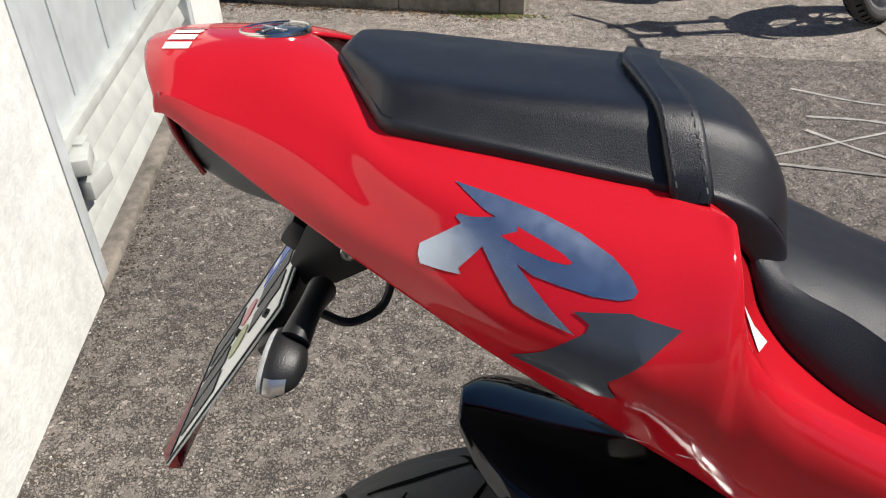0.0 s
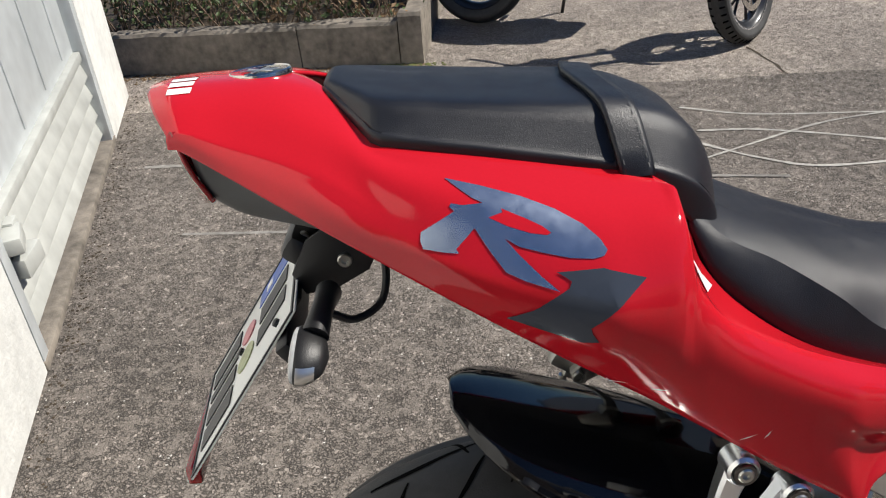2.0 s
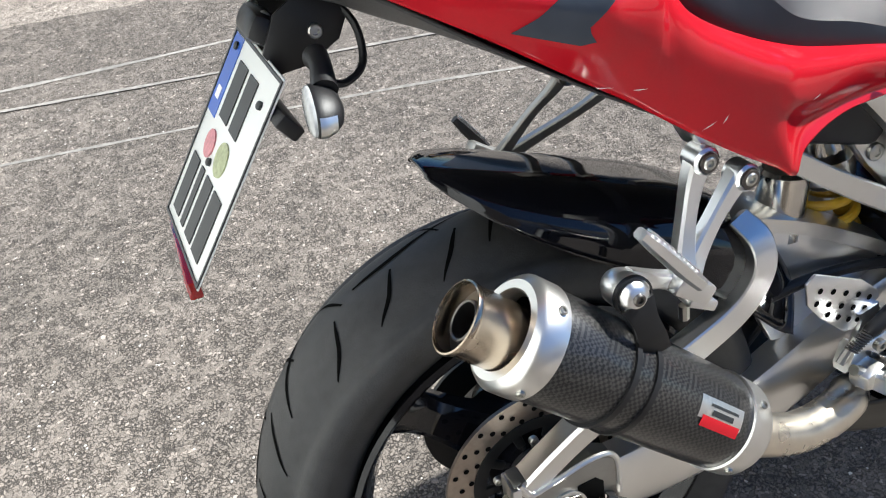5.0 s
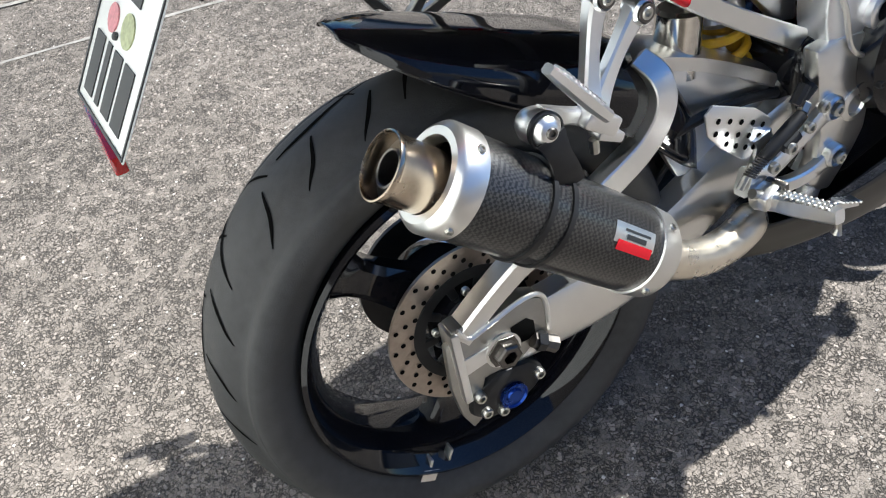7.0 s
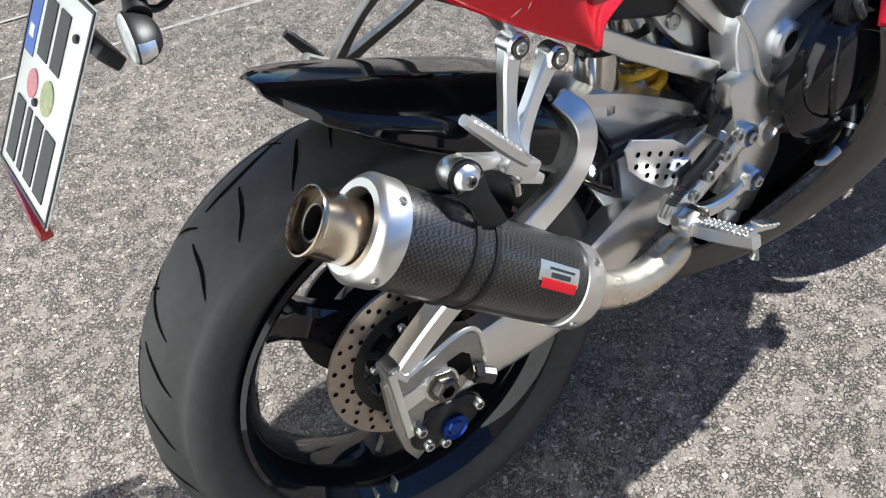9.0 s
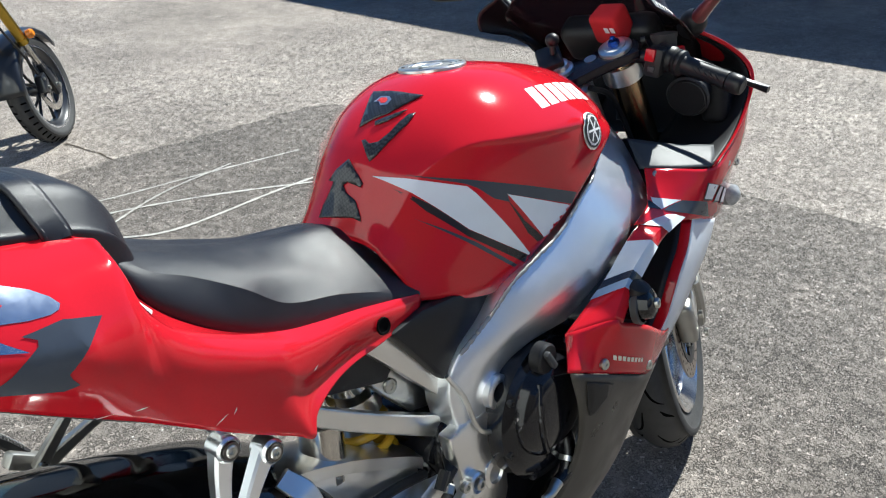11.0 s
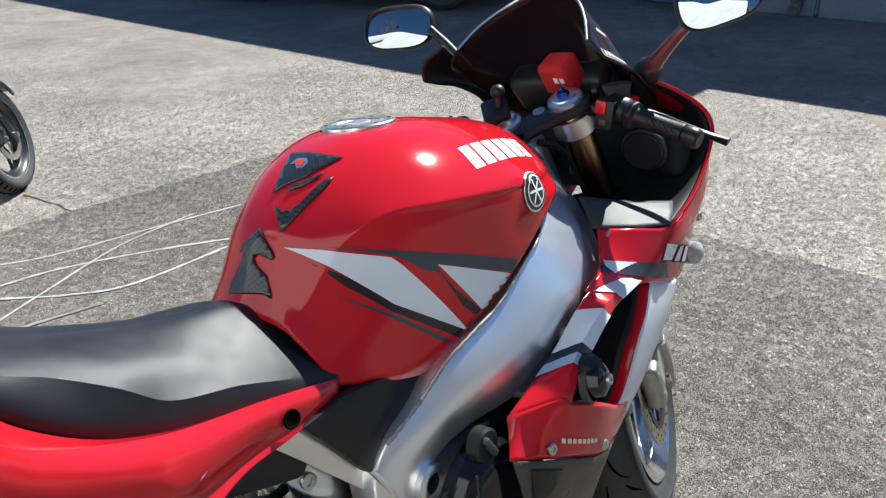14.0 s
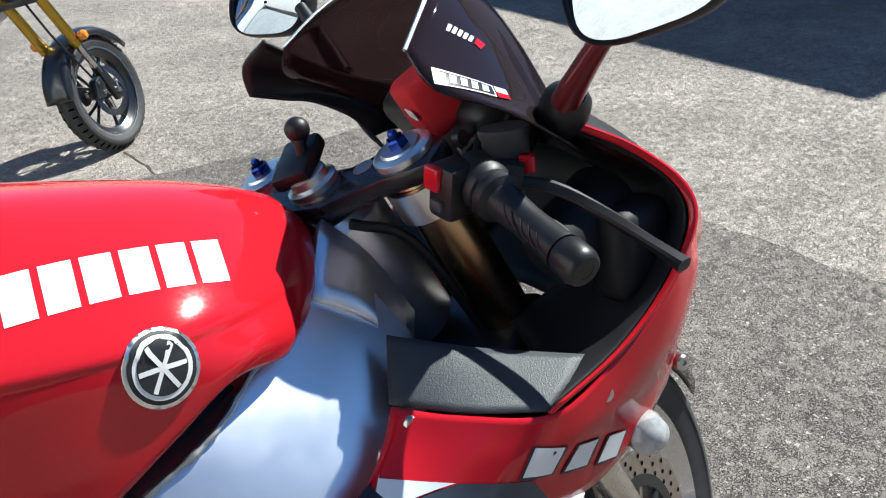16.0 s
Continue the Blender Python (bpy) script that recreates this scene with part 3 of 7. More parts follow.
def seat_row(x, half, edge, mid, drop=0.014):
    """Half a section of the passenger seat: an upright flank with a firm edge under an almost flat top."""
    rise = mid - edge
    return [(x, half - 0.003, edge - drop), (x, half + 0.001, edge), (x, half - 0.002, edge + 0.12 * rise), (x, half * 0.84, edge + 0.70 * rise), (x, half * 0.72, edge + 0.86 * rise), (x, half * 0.38, mid - 0.06 * rise), (x, 0, mid)]


PILLION = mirrored([
    seat_row(-0.140, 0.033, 1.064, 1.066, 0.006),
    seat_row(-0.135, 0.044, 1.061, 1.069, 0.008),
    seat_row(-0.103, 0.096, 1.037, 1.063),
    seat_row(-0.095, 0.100, 1.034, 1.062),
    seat_row(-0.010, 0.107, 1.018, 1.053),
    seat_row(0.083, 0.111, 0.998, 1.045),
    seat_row(0.118, 0.110, 0.988, 1.037, 0.018),
    seat_row(0.142, 0.104, 0.974, 1.024, 0.030),
    seat_row(0.158, 0.095, 0.957, 1.006, 0.040),
    seat_row(0.168, 0.084, 0.938, 0.982, 0.040),
    seat_row(0.170, 0.072, 0.916, 0.950, 0.036),
])
pillion = part("pillion_seat", crisp(PILLION, 5, 5, {3: .8, 9: .8}, (2,)), LEATHER, bike, "grained black vinyl passenger seat", solid=0.006, smooth=60)

RIDER = mirrored([
    [(.150, .098, .900), (.143, .100, .941), (.146, .093, .950), (.152, .060, .950), (.156, .030, .948), (.158, 0, .948)],
    [(.168, .104, .870), (.160, .113, .905), (.170, .104, .926), (.182, .065, .934), (.186, .030, .932), (.188, 0, .931)],
    [(.215, .112, .830), (.205, .120, .868), (.212, .107, .903), (.225, .070, .914), (.230, .030, .915), (.232, 0, .914)],
    [(.265, .115, .800), (.260, .122, .830), (.262, .116, .870), (.282, .084, .882), (.295, .030, .892), (.297, 0, .890)],
    [(.315, .115, .780), (.310, .121, .806), (.308, .119, .834), (.335, .085, .857), (.350, .030, .873), (.355, 0, .873)],
] + [
    [(.390, .112, .760), (.387, .118, .785), (.385, .115, .810), (.395, .085, .832), (.405, .030, .863), (.408, 0, .862)],
    [(.442, .111, .749), (.439, .117, .770), (.437, .114, .790), (.444, .085, .815), (.450, .030, .853), (.452, 0, .857)],
    [(.476, .110, .744), (.473, .115, .760), (.471, .111, .776), (.477, .088, .797), (.490, .035, .834), (.494, 0, .840)],
    [(.540, .108, .735), (.541, .111, .750), (.538, .104, .755), (.526, .085, .775), (.514, .030, .802), (.511, 0, .806)],
])
SEAT_EDGE = [.1, .4, .8, .95, 1, .85, .6, .4, 0]
rider_seat = part("rider_seat", crisp(RIDER, 6, 6, {2: SEAT_EDGE, 8: SEAT_EDGE}, (7,)), LEATHER, bike, "grained black vinyl rider seat", solid=0.006, smooth=18)

TANK_REAR = [
    [(.474, 0, .838), (.476, .030, .836), (.480, .058, .832), (.484, .080, .822), (.487, .087, .812), (.492, .094, .800), (.502, .104, .775), (.515, .115, .745)],
    [(.502, 0, .876), (.503, .030, .874), (.506, .056, .868), (.513, .082, .850), (.518, .092, .838), (.526, .102, .822), (.540, .116, .785), (.557, .127, .732)],
    [(.538, 0, .934), (.539, .032, .932), (.544, .060, .922), (.560, .097, .902), (.565, .106, .893), (.577, .119, .864), (.590, .132, .80), (.604, .139, .717)],
    [(.602, 0, .983), (.603, .042, .980), (.608, .082, .964), (.615, .129, .931), (.616, .135, .919), (.626, .141, .868), (.636, .146, .80), (.644, .146, .714)],
]
TANK_MID = [
    [(.680, 0, 1.008), (.680, .060, 1.001), (.680, .112, .972), (.682, .160, .929), (.682, .164, .914), (.684, .164, .852), (.690, .164, .80), (.702, .163, .744)],
    [(.780, 0, 1.004), (.780, .065, .997), (.780, .122, .965), (.780, .174, .918), (.780, .179, .903), (.780, .180, .868), (.782, .181, .832), (.785, .181, .794)],
    [(.870, 0, .986), (.870, .065, .977), (.868, .122, .948), (.864, .172, .908), (.863, .178, .894), (.862, .181, .878), (.860, .182, .858), (.857, .182, .835)],
]
TANK_FRONT = [
    [(.950, 0, .964), (.950, .055, .954), (.945, .105, .927), (.936, .144, .898), (.932, .153, .886), (.928, .166, .874), (.916, .174, .867), (.904, .176, .857)],
    [(1.015, 0, .935), (1.012, .040, .926), (1.004, .075, .908), (.992, .105, .888), (.986, .115, .879), (.978, .127, .868), (.964, .142, .856), (.950, .148, .845)],
    [(1.045, 0, .902), (1.040, .030, .895), (1.028, .060, .884), (1.010, .088, .870), (1.002, .098, .865), (.992, .110, .858), (.978, .122, .850), (.965, .130, .842)],
]
TANK_HALF = [list(reversed(r)) for r in TANK_REAR + TANK_MID + TANK_FRONT]
tank = part("fuel_tank", crisp(mirrored(TANK_HALF), 6, 5), RED, bike, "glossy red fuel tank with white and grey stripes", smooth=50, solid=0.003)

# frame spar: rings between an upper and a lower line, at a width
SPAR = [
    (1.050, .880, 1.095, .785, .056, .100), (.972, .858, 1.070, .725, .112, .148), (.882, .814, 1.035, .680, .166, .180), (.826, .795, .950, .672, .178, .196),
    (.752, .758, .842, .640, .180, .200), (.655, .724, .757, .623, .170, .188), (.600, .685, .668, .615, .158, .168), (.545, .655, .628, .592, .148, .154),
    (.516, .612, .605, .548, .146, .147), (.524, .540, .580, .502, .146, .146), (.552, .470, .600, .445, .146, .146), (.548, .410, .592, .385, .146, .146), (.512, .352, .555, .338, .142, .142),
]
SPAR_TURN = [.82, .82, .80, .68, .54, .45, .42, .42, .42, .42, .42, .42, .42]  # where the ridge runs, from the upper line to the lower
SPAR_RIDGE = [.006, .010, .012, .014, .012, .011, .010, .008, .005, .003, .002, .001, .001]


def spar_ring(xa, za, xb, zb, wu, wl, ridge, turn, depth=0.05):
    """A section of the spar: an upper face turned to the sky and a lower one turned to the ground, with a soft ridge between."""
    def at(f, inset):
        return (xa + (xb - xa) * f, wu + (wl - wu) * f - inset, za + (zb - za) * f)
    return [at(0.0, depth), at(0.0, 0.010), at(0.035, 0.003), at(turn * .5, -ridge * .58), at(turn, -ridge), at(turn + (1 - turn) * .45, -ridge * .55), at(0.96, 0.003), at(1.0, 0.010), at(1.0, depth), at(.5, depth + .004), at(0.0, depth)]


for flip in (True, False):
    rows = [spar_ring(*s, k, f) for s, k, f in zip(SPAR, SPAR_RIDGE, SPAR_TURN)]
    part("frame_spar", crisp(rows, 5, 4, {1: .5, 4: .7, 7: .5}, flip=flip), FRAME_M, bike, "buffed silver aluminium frame spar", smooth=45)
for s in (-1, 1):
    part("inner_cover", slab([(.66, .74), (.72, .77), (.80, .81), (.90, .84), (.94, .80), (.92, .74), (.84, .70), (.76, .66), (.68, .68)], .012, (0, .128 * s, 0), bevel=.002), PLASTIC, bike, "matt black cover under the tank")

# the rough weld along the upper edge of the spar
bead, rnd = [], random.Random(8)
for p in cr(np.array([(xa, -(wu - .002), za + .002) for xa, za, xb, zb, wu, wl in SPAR[1:8]]), 14):
    bead.append(tuple(p + np.array([rnd.uniform(-.0008, .0008) for _ in range(3)])))
part("weld_bead", tube(bead, [.0030 + rnd.uniform(-.0008, .0008) for _ in bead], 8, 1), CASTGREY, bike, "rough weld bead")


# ---- wheels ----
def tyre_profile(R0, half, rim):
    """(across, radius) from bead to bead, round the outside."""
    return [(-half * .62, rim - .004), (-half * .80, rim + .010), (-half * .96, rim + .035), (-half, rim + (R0 - rim) * .52), (-half * .93, rim + (R0 - rim) * .70), (-half * .74, R0 - .026), (-half * .5, R0 - .0105), (-half * .25, R0 - .0025), (0, R0),
            (half * .25, R0 - .0025), (half * .5, R0 - .0105), (half * .74, R0 - .026), (half * .93, rim + (R0 - rim) * .70), (half, rim + (R0 - rim) * .52), (half * .96, rim + .035), (half * .80, rim + .010), (half * .62, rim - .004)]


def tyre(name, R0, half, rim, parent, label, seg=96):
    prof = cr(np.array(tyre_profile(R0, half, rim)), 3)
    return part(name, lathe([tuple(p) for p in prof], (0, 0, 0), (0, 1, 0), seg), RUBBER, parent, label, smooth=60)


def tread_radius(y, R0, half):
    p = cr(np.array(tyre_profile(R0, half, R0 - .1)), 6)
    keep = p[:, 1] > R0 - .06
    return float(np.interp(y, p[keep][:, 0], p[keep][:, 1]))


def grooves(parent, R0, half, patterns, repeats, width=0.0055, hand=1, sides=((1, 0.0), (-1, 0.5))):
    """Tapered strips laid on the tread, near-black for the shade of cut grooves: each pattern is a run of (turn in
    degrees, share of the half width).
    """
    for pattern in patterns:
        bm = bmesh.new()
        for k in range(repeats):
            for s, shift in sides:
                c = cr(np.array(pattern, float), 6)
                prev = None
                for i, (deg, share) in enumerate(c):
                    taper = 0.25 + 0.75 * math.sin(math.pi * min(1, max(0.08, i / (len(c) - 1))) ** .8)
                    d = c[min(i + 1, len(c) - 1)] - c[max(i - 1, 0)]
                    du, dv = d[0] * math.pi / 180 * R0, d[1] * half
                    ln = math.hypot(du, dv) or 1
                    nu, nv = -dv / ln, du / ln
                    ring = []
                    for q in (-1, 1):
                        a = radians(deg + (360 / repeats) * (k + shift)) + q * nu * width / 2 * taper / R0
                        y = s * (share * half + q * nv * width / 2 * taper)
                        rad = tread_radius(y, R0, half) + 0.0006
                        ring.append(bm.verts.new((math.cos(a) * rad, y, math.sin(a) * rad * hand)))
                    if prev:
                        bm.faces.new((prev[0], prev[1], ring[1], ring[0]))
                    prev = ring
        part("groove_shade", bm, RECESS_SHADE, parent, smooth=60)["kind"] = "stuff"


def rim_mesh(r_lip, half):
    prof = [(-half, r_lip), (-half - .003, r_lip - .006), (-half + .004, r_lip - .014), (-half * .80, r_lip - .022), (-half * .55, r_lip - .036), (0, r_lip - .042), (half * .55, r_lip - .036), (half * .80, r_lip - .022), (half - .004, r_lip - .014), (half + .003, r_lip - .006), (half, r_lip),
            (half * .7, r_lip - .008), (0, r_lip - .022), (-half * .7, r_lip - .008)]
    return lathe(prof, (0, 0, 0), (0, 1, 0), 80, closed=True)


def spokes(bm, n, hub, outer, thick, wide, hollow=True):
    """Tapered cast spokes, each a lofted bar from hub to rim."""
    for k in range(n):
        a = 2 * math.pi * k / n + .3
        c, s = math.cos(a), math.sin(a)
        rows = []
        for f, w, t in ((0, wide, thick * 1.2), (.35, wide * .72, thick), (.7, wide * .7, thick * .9), (1, wide * 1.35, thick * 1.1)):
            r = hub + (outer - hub) * f
            ring = []
            for u, v in ((-1, -.6), (-.6, -1), (.6, -1), (1, -.6), (1, .6), (.6, 1), (-.6, 1), (-1, .6)):
                x, y = r, u * w / 2
                ring.append((x * c - y * s, v * t / 2, x * s + y * c))
            rows.append(ring)
        sheet(rows, 3, 1, closed=True, bm=bm)


def brake_disc(parent, r0, r1, y, carrier, holes, name="brake_disc"):
    d = part(name, lathe([(-.0025, r0), (.0025, r0), (.0025, r1), (-.0025, r1)], (0, y, 0), (0, 1, 0), 72, closed=True), DISC, parent, "drilled steel brake disc")
    # Flat discs on the steel, coloured as the shade inside drilled holes.
    hb = bmesh.new()
    rnd = random.Random(3)
    for k in range(holes):
        for j, f in enumerate((.2, .5, .8)):
            a = 2 * math.pi * (k + j * .33) / holes
            r = r1 + (r0 - r1) * f
            lathe([(-.0031, .0036), (-.0031, 0)], (math.cos(a) * r, y, math.sin(a) * r), (0, 1, 0), 10, bm=hb)
            lathe([(.0031, .0036), (.0031, 0)], (math.cos(a) * r, y, math.sin(a) * r), (0, 1, 0), 10, bm=hb)
    part("drilled_hole", hb, RECESS_SHADE, d)["kind"] = "stuff"
    cb = lathe([(-.004, r1 + .004), (.004, r1 + .004), (.004, r1 - .012), (-.004, r1 - .012)], (0, y, 0), (0, 1, 0), 48, closed=True)
    part("carrier_hub", lathe([(-.004, carrier), (.004, carrier), (.004, carrier - .022), (-.004, carrier - .022)], (0, y, 0), (0, 1, 0), 48, closed=True), BLACKMETAL, d)
    part("disc_carrier", cb, BLACKMETAL, d)
    for k in range(10):
        a = 2 * math.pi * k / 10
        part("carrier_spoke", block((r1 - carrier + .01, .006, .012), (math.cos(a) * (r1 + carrier - .012) / 2, y, math.sin(a) * (r1 + carrier - .012) / 2), (0, -math.degrees(a), 0), .002), BLACKMETAL, d)
    for k in range(5):
        a = 2 * math.pi * k / 5 + .35
        bolt((math.cos(a) * (carrier + .004), y - .004, math.sin(a) * (carrier + .004)), (0, -1, 0), .006, .005, d)
    return d


RR = .333
rear = part("rear_wheel", rim_mesh(.243, .080), GLOSSBLACK, bike, "gloss black cast rear wheel with wide tyre")
rear.location = (.003, 0, RR - .002)
tyre("tyre", RR, .090, .237, rear, "worn black sport tyre with curved grooves")
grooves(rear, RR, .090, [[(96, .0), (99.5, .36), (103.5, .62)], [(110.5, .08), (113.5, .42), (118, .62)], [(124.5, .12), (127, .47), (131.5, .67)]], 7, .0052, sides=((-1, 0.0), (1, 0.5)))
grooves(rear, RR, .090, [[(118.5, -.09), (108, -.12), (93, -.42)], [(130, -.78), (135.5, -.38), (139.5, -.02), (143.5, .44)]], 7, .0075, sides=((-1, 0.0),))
sb = lathe([(-.085, .045), (-.085, .030), (.085, .030), (.085, .045), (.05, .058), (-.05, .058)], (0, 0, 0), (0, 1, 0), 32, closed=True)
spokes(sb, 3, .045, .215, .05, .075)
part("spokes", sb, GLOSSBLACK, rear)
brake_disc(rear, .121, .083, -.060, .052, 22)
for w in (0.012, -0.02):
    part("wheel_weight", block((.004, .016, .02), (-.095 + w, -.070, -.198), (0, 25, 0), .001), SATIN, rear, "grey stick-on balance weight")
part("rim_sticker", slab([(-.012, -.010), (.012, -.010), (.012, .010), (-.012, .010)], .0006, (-.122, -.0805, -.211), u=(.85, 0, -.5), v=(.5, 0, .85), bevel=0), SATIN, rear, "small silver label on the rim")
part("sprocket", lathe([(.066, .105), (.072, .105), (.072, .06), (.066, .06)], (0, 0, 0), (0, 1, 0), 60, closed=True), BLACKMETAL, rear)

# ---- rear half of the motorcycle ----
def beam(path, wide, high, soft=0.25, nu=4, bm=None):
    """A bar of rounded rectangular section along a path: wide across (y), high in the plane of the path."""
    p = np.asarray(path, float)
    n = len(p)
    w = np.full(n, wide) if np.isscalar(wide) else np.asarray(wide, float)
    h = np.full(n, high) if np.isscalar(high) else np.asarray(high, float)
    rows = []
    for i in range(n):
        d = p[min(i + 1, n - 1)] - p[max(i - 1, 0)]
        d /= np.linalg.norm(d)
        lat = np.array((0.0, 1.0, 0.0)) - d * d[1]
        lat /= np.linalg.norm(lat)
        up = np.cross(d, lat)
        a, b = w[i] / 2, h[i] / 2
        k = 1 - soft
        rows.append([p[i] + lat * (a * u) + up * (b * v) for u, v in ((-1, -k), (-k, -1), (k, -1), (1, -k), (1, k), (k, 1), (-k, 1), (-1, k))])
    return sheet(rows, nu if n > 2 else 1, 1, closed=True, caps=True, bm=bm)


# under the tail
UNDER = mirrored([
    [(-.247, .083, 1.036), (-.244, .072, 1.005), (-.238, .055, .985), (-.236, 0, .982)],
    [(-.215, .084, 1.012), (-.213, .075, .985), (-.210, .055, .968), (-.208, 0, .964)],
    [(-.134, .115, .970), (-.134, .090, .955), (-.134, .055, .945), (-.134, 0, .942)],
    [(-.085, .127, .938), (-.085, .095, .928), (-.085, .055, .918), (-.085, 0, .916)],
    [(-.010, .140, .885), (-.010, .100, .880), (-.010, .055, .878), (-.010, 0, .878)],
    [(.120, .150, .800), (.120, .105, .800), (.120, .055, .805), (.120, 0, .805)],
    [(.260, .150, .720), (.260, .105, .730), (.260, .055, .740), (.260, 0, .740)],
])
part("undertail", sheet(UNDER, 4, 4), GREYPLASTIC, bike, "matt dark grey undertail panel", solid=.003)
LAMP = mirrored([
    [(-.256, .084, 1.050), (-.270, .052, 1.053), (-.276, .025, 1.055), (-.278, 0, 1.055)],
    [(-.250, .083, 1.020), (-.263, .052, 1.020), (-.270, .025, 1.020), (-.272, 0, 1.020)],
    [(-.238, .072, .988), (-.250, .050, .983), (-.255, .025, .981), (-.257, 0, .980)],
])
part("tail_light", sheet(LAMP, 5, 5), TAILLENS, bike, "dark red tail light lens", solid=.004)
part("inner_mudguard", block((.30, .17, .02), (.16, 0, .79), (0, 29, 0), .006), PLASTIC, bike, "black inner mudguard under the seat")

# number plate and its carrier
PU, PD = Vector((.055, -.992, -.110)).normalized(), Vector((-.586, .057, -.808)).normalized()
PN = PD.cross(PU)
P_TOP = Vector((-.187, -.0225, .906))
PW, PH = .156, .205


def on_plate(u, v, lift=0.0):
    """A place on the plate: u across to the right of the rider, v down from the top edge."""
    return P_TOP + PU * u + PD * v + PN * lift


def plate_rect(u0, v0, u1, v1, lift, thick, corner=.0):
    return slab([(u0, v0), (u1, v0), (u1, v1), (u0, v1)], thick, on_plate(0, 0, lift), u=PU, v=PD, bevel=corner)


plate = part("number_plate", plate_rect(-PW / 2, 0, PW / 2, PH, 0, .002, .0008), PLATE_W, bike, "white number plate with a blue band, characters as bars")
rimb = bmesh.new()
for u0, v0, u1, v1 in ((-.078, .002, .078, .005), (-.078, .200, .078, .203), (-.078, .005, -.075, .2), (.075, .005, .078, .2)):
    block((abs(u1 - u0), abs(v1 - v0), .0012), (0, 0, 0), bevel=0, bm=rimb)
    rimb.verts.ensure_lookup_table()
    for vert in rimb.verts[-8:]:
        vert.co = on_plate((u0 + u1) / 2 + vert.co.x, (v0 + v1) / 2 + vert.co.y, .0018 + vert.co.z)
part("border", rimb, INK, plate)
part("blue_band", plate_rect(-.074, .006, -.046, .086, .0014, .0008), PLATE_B, plate, "blue band")
part("bar", plate_rect(-.066, .058, -.054, .070, .0020, .0006), WHITE_DEC, plate)
for u0, u1 in ((-.034, -.006), (.004, .030)):
    part("bar", plate_rect(u0, .022, u1, .078, .0018, .0012), INK, plate)
for u0, u1 in ((-.062, -.036), (-.026, -.014), (-.004, .020), (.028, .056)):
    part("bar", plate_rect(u0, .128, u1, .190, .0018, .0012), INK, plate)
SEAL_A = mat("pink_seal", (0.55, 0.20, 0.22), 0.4, vary=0.4, scale=300)
SEAL_B = mat("green_seal", (0.35, 0.38, 0.20), 0.4, vary=0.5, scale=220)
for u, v, m, r in ((-.030, .106, SEAL_A, .014), (.014, .104, SEAL_B, .0165)):
    part("seal", lathe([(0, 0), (0, r), (.0014, r), (.0014, 0)], on_plate(u, v, .001), PN, 28), m, plate, "round seal")
for u, v in ((-.058, .016), (.052, .034), (-.012, .118)):
    part("plate_bolt", lathe([(0, .004), (.003, .004), (.004, .0025), (.004, 0)], on_plate(u, v, .001), PN, 12), INK, plate)
part("reflector", block((.014, .130, .020), tuple(on_plate(0, PH + .006, -.006)), (6, 0, 0), .003), TAILLENS, bike, "red reflector below the plate")
carrier = part("plate_carrier", plate_rect(-.050, .004, .050, .12, -.005, .004, .001), PLASTIC, bike, "black folded metal plate carrier")
for s in (-1, 1):
    part("carrier_cheek", slab([(-.050, -.010), (-.040, -.030), (-.014, -.028), (.018, -.012), (.028, .006), (.020, .024), (-.010, .034), (-.034, .020)], .004, (-.140, .048 * s, .918), bevel=.001), BLACKMETAL, carrier)
    bolt((-.142, .050 * s, .918), (0, s, 0), .0065, .005, carrier)
    bolt((-.178, .030 * s, .935), (0, s, 0), .005, .004, carrier)
part("carrier_top", block((.055, .090, .010), (-.142, 0, .948), (0, 12, 0), .003), BLACKMETAL, carrier)
part("plate_lamp", block((.030, .070, .026), (-.182, -.012, .925), (0, 35, 0), .008), BLACKMETAL, carrier)
part("crossbar", block((.014, .19, .024), tuple(on_plate(0, .035, -.014)), (6, -35, 0), .003), PLASTIC, carrier)


def indicator(at, out, name="indicator"):
    """A small oval lamp on a rubber neck: clear fluted lens behind, black cup with a satin flank."""
    o = Vector(at)
    wide, back = Vector((-.10, .88 * out, -.46)).normalized(), Vector((1, .08 * out, -.20)).normalized()
    tall = wide.cross(back).normalized()
    back = tall.cross(wide).normalized() * (1 if tall.cross(wide).x > 0 else -1)

    def oval(profile, seg=28, span=(0, 360)):
        bm, rows = bmesh.new(), []
        for h, k in profile:
            rows.append([tuple(o + back * h + wide * (math.cos(a) * .0255 * k) + tall * (math.sin(a) * .0145 * k)) for a in np.linspace(radians(span[0]), radians(span[1]), seg, endpoint=span[1] - span[0] < 360)])
        return sheet(rows, 2, 1, closed=span[1] - span[0] >= 360, bm=bm)

    body = part(name, oval([(-.002, .90), (0, 1.0), (.006, 1.0), (.014, .84), (.021, .55), (.024, .06)]), PLASTIC, bike, "small oval indicator with a clear lens")
    part("lens", oval([(.001, .97), (-.003, .95), (-.005, .75), (-.006, .35), (-.0062, .03)]), CLEARLENS, body, "clear fluted lens")
    part("flank", oval([(.001, 1.025), (.007, 1.02), (.015, .85)], 8, (-25, 45) if out < 0 else (135, 205)), SATIN, body, "satin silver flank")
    part("rubber_neck", tube([tuple(o + Vector((.022, -out * .062, .022))), tuple(o + Vector((.020, -out * .036, .022))), tuple(o + Vector((.014, -out * .010, .010)))], [.011, .009, .011], 14), PLASTIC, body)
    return body


indicator((-.176, -.156, .886), -1)
indicator((-.176, .124, .886), 1)
part("indicator_cable", tube([(-.125, -.035, .945), (-.108, -.055, .918), (-.112, -.075, .888), (-.135, -.092, .880), (-.155, -.100, .892)], .0035, 8), PLASTIC, bike)

